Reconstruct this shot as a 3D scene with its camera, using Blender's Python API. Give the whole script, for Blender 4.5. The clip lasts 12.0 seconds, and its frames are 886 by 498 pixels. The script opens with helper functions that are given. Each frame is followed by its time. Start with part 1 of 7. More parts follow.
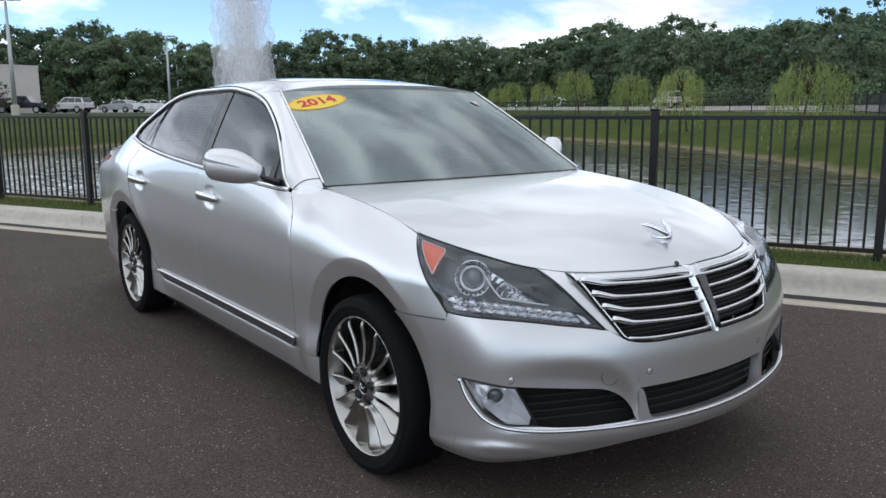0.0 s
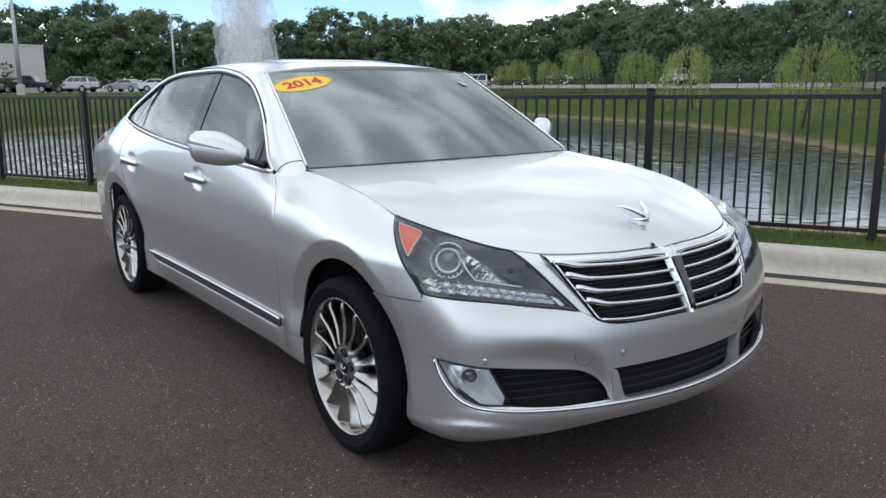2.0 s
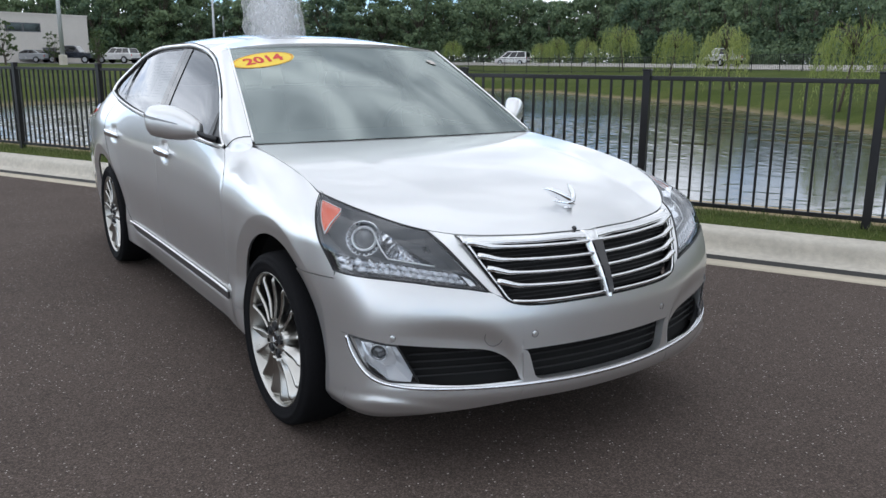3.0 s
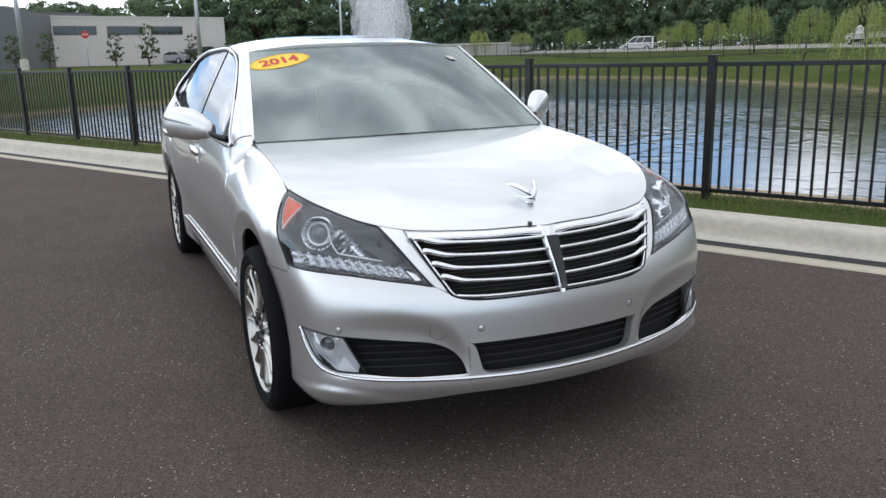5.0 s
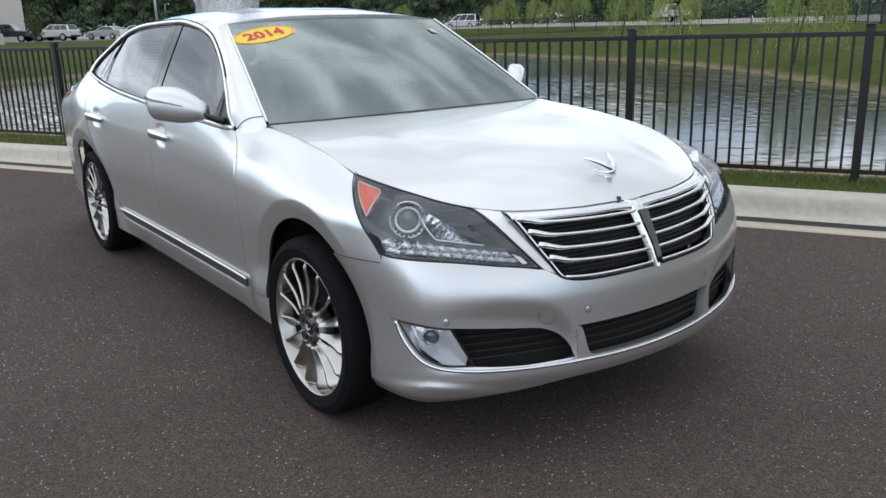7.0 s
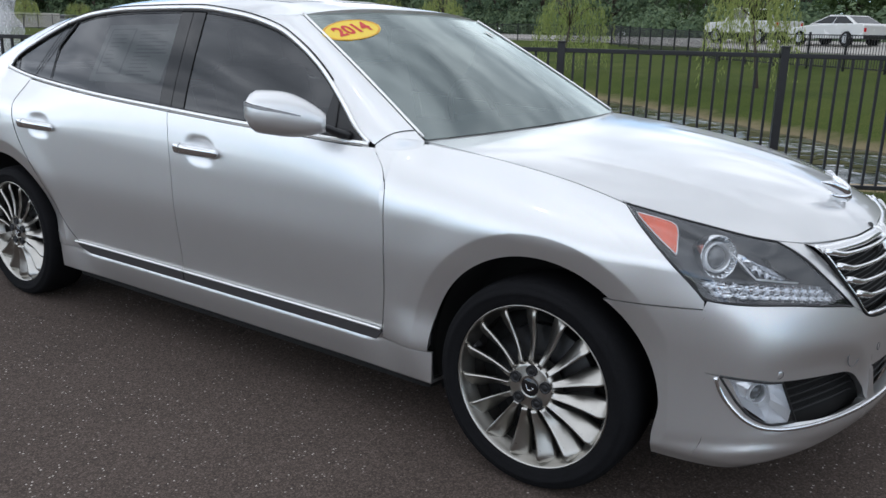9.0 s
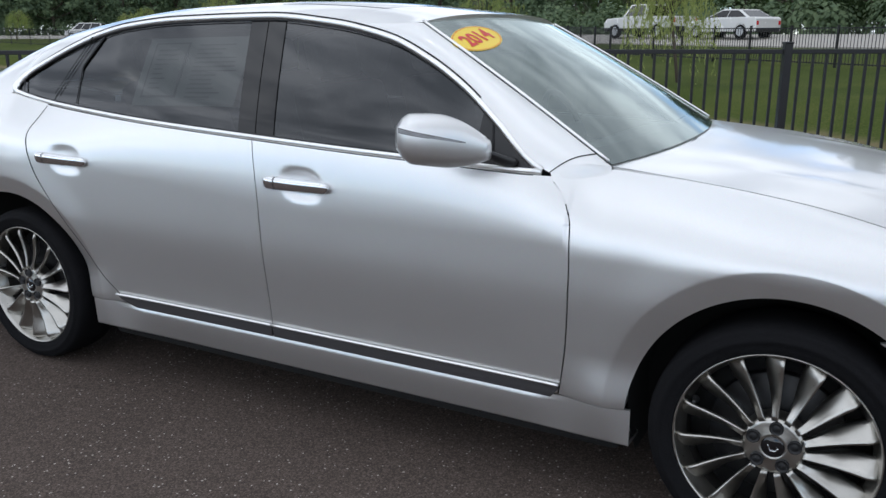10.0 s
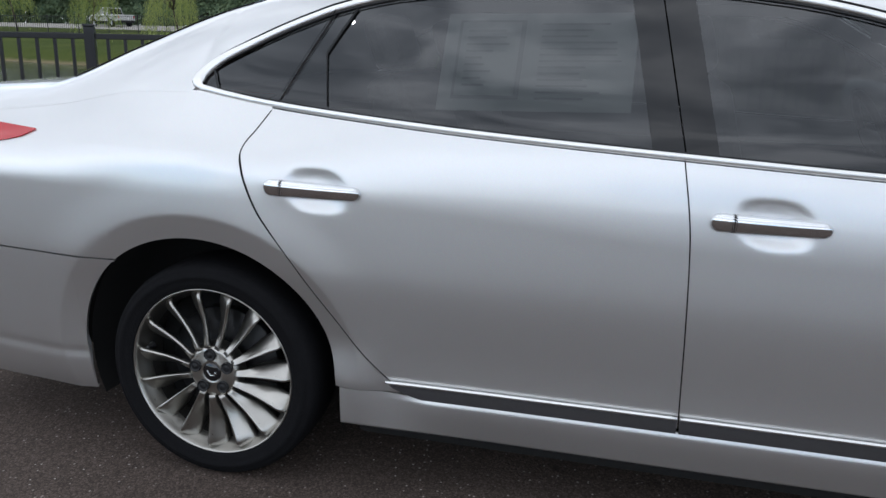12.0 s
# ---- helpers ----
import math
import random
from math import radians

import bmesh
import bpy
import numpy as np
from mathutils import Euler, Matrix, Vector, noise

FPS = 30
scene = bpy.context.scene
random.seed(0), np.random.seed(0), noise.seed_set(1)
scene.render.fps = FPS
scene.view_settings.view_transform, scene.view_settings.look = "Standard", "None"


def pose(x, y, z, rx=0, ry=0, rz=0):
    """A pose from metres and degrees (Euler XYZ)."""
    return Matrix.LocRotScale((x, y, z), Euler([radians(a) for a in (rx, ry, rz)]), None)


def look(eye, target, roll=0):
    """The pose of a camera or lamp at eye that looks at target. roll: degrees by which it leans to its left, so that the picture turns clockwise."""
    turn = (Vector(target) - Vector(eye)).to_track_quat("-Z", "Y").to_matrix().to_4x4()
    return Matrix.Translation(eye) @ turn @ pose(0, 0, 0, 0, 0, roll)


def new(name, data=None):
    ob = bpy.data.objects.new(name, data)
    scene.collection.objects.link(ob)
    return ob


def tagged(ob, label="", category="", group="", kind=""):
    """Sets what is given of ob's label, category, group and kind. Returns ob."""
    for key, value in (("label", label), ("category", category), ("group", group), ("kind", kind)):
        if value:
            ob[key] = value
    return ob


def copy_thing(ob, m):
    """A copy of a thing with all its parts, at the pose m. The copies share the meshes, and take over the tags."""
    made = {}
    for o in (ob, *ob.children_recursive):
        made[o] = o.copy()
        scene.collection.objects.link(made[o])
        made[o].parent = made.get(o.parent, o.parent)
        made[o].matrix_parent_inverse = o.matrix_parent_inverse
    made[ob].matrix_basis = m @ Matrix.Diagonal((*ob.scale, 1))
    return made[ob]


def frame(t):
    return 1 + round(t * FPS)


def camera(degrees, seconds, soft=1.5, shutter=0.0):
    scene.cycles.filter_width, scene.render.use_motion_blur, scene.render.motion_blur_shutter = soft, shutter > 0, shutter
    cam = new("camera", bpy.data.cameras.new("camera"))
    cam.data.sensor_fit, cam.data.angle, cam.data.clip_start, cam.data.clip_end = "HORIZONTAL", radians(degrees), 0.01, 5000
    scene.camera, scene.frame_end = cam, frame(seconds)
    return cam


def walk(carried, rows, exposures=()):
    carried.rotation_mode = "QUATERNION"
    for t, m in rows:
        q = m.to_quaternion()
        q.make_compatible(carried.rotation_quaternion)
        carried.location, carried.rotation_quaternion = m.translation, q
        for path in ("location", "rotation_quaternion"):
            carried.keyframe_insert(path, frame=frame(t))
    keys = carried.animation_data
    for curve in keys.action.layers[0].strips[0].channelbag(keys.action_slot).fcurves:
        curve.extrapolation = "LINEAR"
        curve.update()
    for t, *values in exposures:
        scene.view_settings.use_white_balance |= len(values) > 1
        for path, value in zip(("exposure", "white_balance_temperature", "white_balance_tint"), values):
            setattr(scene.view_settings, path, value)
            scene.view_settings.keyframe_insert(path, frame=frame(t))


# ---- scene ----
cam = camera(57.4, 12.0)
METRES, EYE, TURN = 6.705, 1.352, 54.0
ROWS = [
    (0.0, 0.0, 0.0, 0.0, -0.05, -9.9, 0.29),
    (0.5, 0.0005, -0.0002, 0.0006, -0.14, -9.96, 0.19),
    (1.0, 0.0008, -0.001, 0.0002, -0.1, -10.41, 0.05),
    (1.5, 0.0019, -0.0017, 0.0008, -0.06, -11.12, -0.37),
    (2.0, 0.0153, -0.0029, 0.0021, 0.41, -11.39, 0.47),
    (2.5, 0.0502, -0.009, 0.0034, 0.86, -11.74, -0.5),
    (3.0, 0.075, -0.0058, 0.004, 3.23, -13.0, -0.41),
    (5.0, 0.1638, -0.0019, 0.0075, 11.95, -13.6, 1.45),
    (5.5, 0.1645, -0.0031, 0.0064, 12.39, -13.3, 1.35),
    (6.0, 0.1376, -0.003, 0.0043, 10.26, -14.29, 0.56),
    (6.5, 0.0854, -0.002, 0.0068, 4.97, -15.15, 1.28),
    (8.5, -0.1334, 0.0842, 0.0069, -13.19, -14.57, -0.68),
    (9.0, -0.1925, 0.1182, 0.0042, -18.3, -14.97, -1.24),
    (9.5, -0.245, 0.1633, 0.0039, -25.05, -15.62, -1.92),
    (10.0, -0.2871, 0.2246, 0.0063, -25.74, -14.83, 0.1),
    (10.5, -0.3385, 0.2809, 0.007, -33.48, -12.96, -0.93),
    (11.0, -0.37, 0.3514, 0.0015, -32.73, -12.5, -0.14),
    (11.5, -0.4166, 0.4138, -0.0016, -34.83, -12.54, -1.54),
    (12.0, -0.4455, 0.4762, -0.0032, -39.4, -14.96, -1.26),
]
walk(cam, [(t, pose(2.50, -2.30, EYE, 0, 0, TURN) @ pose(METRES * x, METRES * y, METRES * z, 90 + pitch, roll, yaw)) for t, x, y, z, yaw, pitch, roll in ROWS],
     exposures=[(0.0, 0.21, 6050.0, 10.0), (2.5, 0.37, 6080.0, 10.0), (5.2, 0.50, 6150.0, 10.0), (6.5, 0.43, 6120.0, 10.0), (8.5, 0.33, 6070.0, 10.0), (10.0, 0.25, 6050.0, 10.0), (12.0, 0.24, 6050.0, 10.0)])

# ---- light ----
SUN_EL, SUN_AZ = 55.0, 222.0
world = bpy.data.worlds.new("sky")
scene.world = world
world.use_nodes = True


def wire(tree):
    """A short way to add nodes: N(type, inputs..., props...)."""
    def N(kind, ins=None, **props):
        n = tree.nodes.new("ShaderNode" + kind)
        for k, v in props.items():
            if k == "operation":
                n.operation = v
            elif k == "blend_type":
                n.blend_type = v
            elif k == "data_type":
                n.data_type = v
            elif k == "sky_type":
                n.sky_type = v
            elif k == "feature":
                n.feature = v
            elif k == "wave_type":
                n.wave_type = v
        for k, v in (ins or {}).items():
            if isinstance(v, bpy.types.NodeSocket):
                tree.links.new(v, n.inputs[k])
            else:
                n.inputs[k].default_value = v
        return n
    return N


def ramp(tree, fac, stops):
    n = tree.nodes.new("ShaderNodeValToRGB")
    while len(n.color_ramp.elements) < len(stops):
        n.color_ramp.elements.new(0.5)
    for e, (p, c) in zip(n.color_ramp.elements, stops):
        e.position = p
        e.color = (*c, 1) if isinstance(c, tuple) else (c, c, c, 1)
    tree.links.new(fac, n.inputs[0])
    return n.outputs[0]


def build_world():
    tr = world.node_tree
    N = wire(tr)
    bg = tr.nodes["Background"]
    sky = N("TexSky", sky_type="NISHITA")
    sky.sun_disc = False
    sky.air_density, sky.dust_density, sky.ozone_density = 0.8, 0.1, 5.0
    sky.sun_elevation, sky.sun_rotation = radians(SUN_EL), radians(SUN_AZ)
    tc = N("TexCoord").outputs["Generated"]
    sep = N("SeparateXYZ", {0: tc})
    # heaped clouds: noise over the sky's dome, flattened towards the horizon
    flat = N("Mapping", {0: tc, "Scale": (1.0, 1.0, 2.6), "Location": (0.35, 0.1, 0.0)}).outputs[0]
    big = N("TexNoise", {"Vector": flat, "Scale": 3.1, "Detail": 9.0, "Roughness": 0.56, "Distortion": 0.25}).outputs["Fac"]
    open_low = N("MapRange", {0: sep.outputs[2], 1: 0.10, 2: 0.30, 3: 0.108, 4: 0.0}).outputs[0]
    big = N("Math", {0: big, 1: open_low}, operation="SUBTRACT").outputs[0]
    closed = N("MapRange", {0: sep.outputs[2], 1: 0.14, 2: 0.28, 3: 0.0, 4: 0.16}).outputs[0]
    big = N("Math", {0: big, 1: closed}, operation="ADD").outputs[0]
    cover = ramp(tr, big, [(0.36, 0.0), (0.47, 1.0)])
    shade = N("TexNoise", {"Vector": flat, "Scale": 5.2, "Detail": 6.0, "Roughness": 0.55, "Distortion": 0.5}).outputs["Fac"]
    col = ramp(tr, shade, [(0.36, (4.2, 4.45, 4.8)), (0.50, (6.9, 7.1, 7.45)), (0.62, (10.0, 10.1, 10.3))])
    # thin cloud is brighter low down than overhead, and greyer in the haze at the horizon
    lift = ramp(tr, sep.outputs[2], [(0.0, 1.24), (0.20, 1.17), (0.42, 0.74), (0.60, 0.66), (0.80, 0.88), (1.0, 0.97)])
    col = N("Mix", {0: 1.0, 6: col, 7: lift}, data_type="RGBA", blend_type="MULTIPLY").outputs[2]
    # the veiled sun's half of the sky is the brighter one
    toward = N("VectorMath", {0: tc, 1: (math.sin(radians(SUN_AZ)), math.cos(radians(SUN_AZ)), 0.0)}, operation="DOT_PRODUCT").outputs["Value"]
    glow = N("MapRange", {0: toward, 1: -1.0, 2: 1.0, 3: 0.72, 4: 1.13}).outputs[0]
    col = N("Mix", {0: 1.0, 6: col, 7: N("CombineColor", {0: glow, 1: glow, 2: glow}).outputs[0]}, data_type="RGBA", blend_type="MULTIPLY").outputs[2]
    mix = N("Mix", {0: cover, 6: sky.outputs[0], 7: col}, data_type="RGBA")
    tr.links.new(mix.outputs[2], bg.inputs[0])
    bg.inputs[1].default_value = 0.156


build_world()
sun = new("sun", bpy.data.lights.new("sun", "SUN"))
sun.data.energy, sun.data.angle, sun.data.color = 0.02, radians(0.5), (1.0, 0.96, 0.9)
_az, _el = radians(SUN_AZ), radians(SUN_EL)
_to = Vector((math.sin(_az) * math.cos(_el), math.cos(_az) * math.cos(_el), math.sin(_el)))
sun.matrix_world = look(_to * 50, (0, 0, 0))


# ---- materials ----
def mat(name, color=(0.5, 0.5, 0.5), rough=0.5, metal=0.0, coat=0.0, vary=0.0, scale=8.0, bump=0.0, bscale=60.0, spec=0.5, glass=0.0, rand=0.0):
    """A painted, plastic or metal surface: colour broken up at two scales, with fine relief."""
    m = bpy.data.materials.new(name)
    m.use_nodes = True
    tr = m.node_tree
    N = wire(tr)
    b = tr.nodes["Principled BSDF"]
    b.inputs["Roughness"].default_value, b.inputs["Metallic"].default_value = rough, metal
    b.inputs["Coat Weight"].default_value, b.inputs["Specular IOR Level"].default_value = coat, spec
    b.inputs["Coat Roughness"].default_value = 0.04
    b.inputs["Transmission Weight"].default_value = glass
    b.inputs["Base Color"].default_value = (*color, 1)
    tc = N("TexCoord").outputs["Object"]
    if vary:
        a = N("TexNoise", {"Vector": tc, "Scale": scale, "Detail": 6.0, "Roughness": 0.6}).outputs["Fac"]
        c = N("TexNoise", {"Vector": tc, "Scale": scale * 9, "Detail": 3.0}).outputs["Fac"]
        s = N("Math", {0: a, 1: c}, operation="ADD").outputs[0]
        if rand:
            s = N("Math", {0: N("ObjectInfo").outputs["Random"], 1: rand, 2: s}, operation="MULTIPLY_ADD").outputs[0]
            s = N("Math", {0: s, 1: rand / 2}, operation="SUBTRACT").outputs[0]
        out = ramp(tr, N("Math", {0: s, 1: 0.5}, operation="MULTIPLY").outputs[0],
                   [(0.25, tuple(x * (1 - vary) for x in color)), (0.75, tuple(min(1, x * (1 + vary)) for x in color))])
        tr.links.new(out, b.inputs["Base Color"])
        r = N("MapRange", {0: a, 3: max(0.02, rough - 0.12 * (rough > 0.15)), 4: min(1, rough + 0.12)}).outputs[0]
        tr.links.new(r, b.inputs["Roughness"])
    if bump:
        n = N("TexNoise", {"Vector": tc, "Scale": bscale, "Detail": 5.0}).outputs["Fac"]
        tr.links.new(N("Bump", {"Strength": bump, "Distance": 0.01, "Height": n}).outputs[0], b.inputs["Normal"])
    return m


def paint_mat():
    m = mat("silver_paint", (0.785, 0.785, 0.780), 0.37, 0.90, 1.0, 0.0)
    tr = m.node_tree
    N = wire(tr)
    b = tr.nodes["Principled BSDF"]
    tc = N("TexCoord").outputs["Object"]
    fl = N("TexVoronoi", {"Vector": tc, "Scale": 1400.0})
    flake = N("Mix", {0: 0.10, 6: (0.785, 0.785, 0.780, 1), 7: fl.outputs["Color"]}, data_type="RGBA").outputs[2]
    dust = N("TexNoise", {"Vector": tc, "Scale": 3.0, "Detail": 8.0, "Roughness": 0.65}).outputs["Fac"]
    dusty = N("Mix", {0: N("MapRange", {0: dust, 1: 0.45, 2: 0.8, 3: 0.0, 4: 0.10}).outputs[0], 6: flake, 7: (0.5, 0.48, 0.45, 1)}, data_type="RGBA").outputs[2]
    tr.links.new(dusty, b.inputs["Base Color"])
    tr.links.new(N("MapRange", {0: dust, 3: 0.02, 4: 0.10}).outputs[0], b.inputs["Coat Roughness"])
    return m


PAINT = paint_mat()
CHROME = mat("chrome", (0.80, 0.81, 0.83), 0.09, 1.0)
BRIGHT = mat("bright_trim", (0.90, 0.89, 0.87), 0.36, 1.0)
LAMPCELL = mat("lamp_cell", (0.80, 0.81, 0.83), 0.18, 1.0)
ALLOY = mat("wheel_alloy", (0.49, 0.475, 0.44), 0.32, 1.0, 0.15, 0.05, 30)
FACETS = mat("faceted_chrome", (0.96, 0.96, 0.97), 0.22, 0.45, 0.6)
SATIN = mat("satin_chrome", (0.84, 0.84, 0.84), 0.21, 1.0)
# alloy darkened: the shade inside the wheel is put into this colour
BARREL_SHADED = mat("shaded_wheel_barrel", (0.10, 0.095, 0.088), 0.45, 0.6, 0, 0.1, 20)
RUBBER = mat("tyre_rubber", (0.009, 0.009, 0.010), 0.8, 0, 0, 0.3, 20, 0.25, 150, spec=0.08)
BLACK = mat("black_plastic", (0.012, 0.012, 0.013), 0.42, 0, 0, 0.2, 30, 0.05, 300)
GLOSSBLACK = mat("gloss_black", (0.008, 0.008, 0.009), 0.08, 0, 0.5)
# near-black that puts the shade of hollows and gaps into the colour
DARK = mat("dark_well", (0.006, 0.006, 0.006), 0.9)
DARKPLASTIC = mat("dark_plastic", (0.008, 0.008, 0.009), 0.6)
LAMPCHROME = mat("lamp_chrome", (0.95, 0.955, 0.96), 0.30, 0.60, 0.6)
HOUSING = mat("lamp_housing", (0.105, 0.108, 0.112), 0.50, 0.0, 0, 0.15, 20, spec=0.2)
PILLARBLACK = mat("pillar_black", (0.010, 0.010, 0.011), 0.03, 0, 0, spec=0.5)
PROJECTOR = mat("projector_glass", (0.16, 0.165, 0.17), 0.10, 0.3, 1.0)
DARKTRIM = mat("dark_door_strip", (0.060, 0.058, 0.060), 0.34, 0, 0, 0.12, 14)
GREY = mat("grey_plastic", (0.10, 0.10, 0.105), 0.4, 0, 0, 0.15, 20)
AMBER = mat("amber_lens", (0.80, 0.14, 0.045), 0.15, 0, 1.0, 0.15, 40)
REDLENS = mat("red_lens", (0.55, 0.01, 0.015), 0.12, 0, 1.0)
BEIGE = mat("cabin_beige", (0.20, 0.18, 0.155), 0.6, 0, 0, 0.2, 15)
CONCRETE = mat("kerb_concrete", (0.52, 0.48, 0.41), 0.85, 0, 0, 0.24, 2.2, 0.35, 90)
FENCE = mat("fence_black", (0.012, 0.012, 0.014), 0.38, 0.2, 0.2, 0.25, 12, 0.05, 120)


def asphalt_mat():
    m = mat("asphalt", (0.045, 0.04, 0.038), 0.95, spec=0.15)
    tr = m.node_tree
    N = wire(tr)
    b = tr.nodes["Principled BSDF"]
    tc = N("TexCoord").outputs["Object"]
    # brown-black binder, packed dark stones, pale chips strewn in drifts, and darker worn pits
    stones = N("TexVoronoi", {"Vector": tc, "Scale": 165.0})
    tone = N("SeparateColor", {0: stones.outputs["Color"]}).outputs
    fine = N("TexNoise", {"Vector": tc, "Scale": 260.0, "Detail": 4.0, "Roughness": 0.7}).outputs["Fac"]
    base = ramp(tr, tone[1], [(0.0, (0.070, 0.0545, 0.0462)), (0.6, (0.102, 0.0795, 0.0676)), (1.0, (0.148, 0.1165, 0.0998))])
    base = N("Mix", {0: 1.0, 6: base, 7: ramp(tr, fine, [(0.30, 0.66), (0.68, 1.34)])}, data_type="RGBA", blend_type="MULTIPLY").outputs[2]
    rim = ramp(tr, stones.outputs["Distance"], [(0.35, 1.0), (0.75, 0.72)])
    base = N("Mix", {0: 1.0, 6: base, 7: rim}, data_type="RGBA", blend_type="MULTIPLY").outputs[2]
    chips = N("TexVoronoi", {"Vector": tc, "Scale": 62.0})
    pale = ramp(tr, N("SeparateColor", {0: chips.outputs["Color"]}).outputs[0], [(0.72, 0.0), (0.84, 1.0)])
    near = ramp(tr, chips.outputs["Distance"], [(0.15, 1.0), (0.24, 0.0)])
    drift = ramp(tr, N("TexNoise", {"Vector": tc, "Scale": 1.9, "Detail": 7.0, "Roughness": 0.75}).outputs["Fac"], [(0.40, 0.22), (0.60, 1.0)])
    dot = N("Math", {0: N("Math", {0: pale, 1: near}, operation="MULTIPLY").outputs[0], 1: drift}, operation="MULTIPLY").outputs[0]
    c1 = N("Mix", {0: dot, 6: base, 7: (0.60, 0.55, 0.49, 1)}, data_type="RGBA").outputs[2]
    # larger pale stones worn clean, one here and there
    big = N("TexVoronoi", {"Vector": tc, "Scale": 27.0, "Randomness": 1.0})
    rare = ramp(tr, N("SeparateColor", {0: big.outputs["Color"]}).outputs[1], [(0.86, 0.0), (0.90, 1.0)])
    grain = N("Math", {0: big.outputs["Distance"], 1: N("Math", {0: fine, 1: 0.16}, operation="MULTIPLY").outputs[0]}, operation="ADD").outputs[0]
    spot = N("Math", {0: N("Math", {0: rare, 1: ramp(tr, grain, [(0.17, 1.0), (0.21, 0.0)])}, operation="MULTIPLY").outputs[0], 1: drift}, operation="MULTIPLY").outputs[0]
    c1 = N("Mix", {0: spot, 6: c1, 7: (0.46, 0.42, 0.37, 1)}, data_type="RGBA").outputs[2]
    pits = ramp(tr, N("TexNoise", {"Vector": tc, "Scale": 7.0, "Detail": 6.0, "Roughness": 0.8}).outputs["Fac"], [(0.30, 0.55), (0.42, 1.0)])
    c1 = N("Mix", {0: 0.8, 6: c1, 7: pits}, data_type="RGBA", blend_type="MULTIPLY").outputs[2]
    wide = N("TexNoise", {"Vector": tc, "Scale": 0.55, "Detail": 9.0, "Roughness": 0.72}).outputs["Fac"]
    c2 = N("Mix", {0: 1.0, 6: c1, 7: ramp(tr, wide, [(0.30, 0.84), (0.50, 1.0), (0.72, 1.14)])}, data_type="RGBA", blend_type="MULTIPLY").outputs[2]
    tr.links.new(c2, b.inputs["Base Color"])
    height = N("Math", {0: fine, 1: N("Math", {0: stones.outputs["Distance"], 1: -0.8}, operation="MULTIPLY").outputs[0]}, operation="ADD").outputs[0]
    tr.links.new(N("Bump", {"Strength": 0.5, "Distance": 0.004, "Height": height}).outputs[0], b.inputs["Normal"])
    return m


def grass_mat():
    m = mat("grass", (0.09, 0.13, 0.03), 1.0, spec=0.08)
    tr = m.node_tree
    N = wire(tr)
    b = tr.nodes["Principled BSDF"]
    tc = N("TexCoord").outputs["Object"]
    a = N("TexNoise", {"Vector": tc, "Scale": 0.25, "Detail": 8.0, "Roughness": 0.65}).outputs["Fac"]
    c = N("TexNoise", {"Vector": tc, "Scale": 28.0, "Detail": 4.0}).outputs["Fac"]
    s = N("Math", {0: a, 1: c}, operation="ADD").outputs[0]
    s = N("Math", {0: s, 1: 0.5}, operation="MULTIPLY").outputs[0]
    out = ramp(tr, s, [(0.32, (0.032, 0.048, 0.011)), (0.52, (0.066, 0.090, 0.020)), (0.70, (0.130, 0.122, 0.040))])
    # bare mud by the water line
    z = N("SeparateXYZ", {0: tc}).outputs[2]
    rough_edge = N("Math", {0: N("TexNoise", {"Vector": tc, "Scale": 1.6, "Detail": 6.0, "Roughness": 0.7}).outputs["Fac"], 1: 0.26, 2: z}, operation="MULTIPLY_ADD").outputs[0]
    mud = N("MapRange", {0: rough_edge, 1: -0.27, 2: -0.13, 3: 1.0, 4: 0.0}).outputs[0]
    out = N("Mix", {0: mud, 6: out, 7: (0.20, 0.165, 0.095, 1)}, data_type="RGBA").outputs[2]
    # bare sand on the strip between the fence and the near bank
    across = N("VectorMath", {0: tc, 1: (-0.45399, 0.89101, 0.0)}, operation="DOT_PRODUCT").outputs["Value"]
    wob = N("Math", {0: N("TexNoise", {"Vector": tc, "Scale": 4.0, "Detail": 5.0}).outputs["Fac"], 1: 0.22, 2: across}, operation="MULTIPLY_ADD").outputs[0]
    sand = N("Math", {0: N("MapRange", {0: wob, 1: 4.28, 2: 4.40, 3: 0.0, 4: 1.0}).outputs[0], 1: N("MapRange", {0: across, 1: 5.3, 2: 5.6, 3: 1.0, 4: 0.0}).outputs[0]}, operation="MULTIPLY").outputs[0]
    out = N("Mix", {0: sand, 6: out, 7: (0.40, 0.31, 0.19, 1)}, data_type="RGBA").outputs[2]
    tr.links.new(out, b.inputs["Base Color"])
    tr.links.new(N("Bump", {"Strength": 0.7, "Distance": 0.05, "Height": c}).outputs[0], b.inputs["Normal"])
    return m


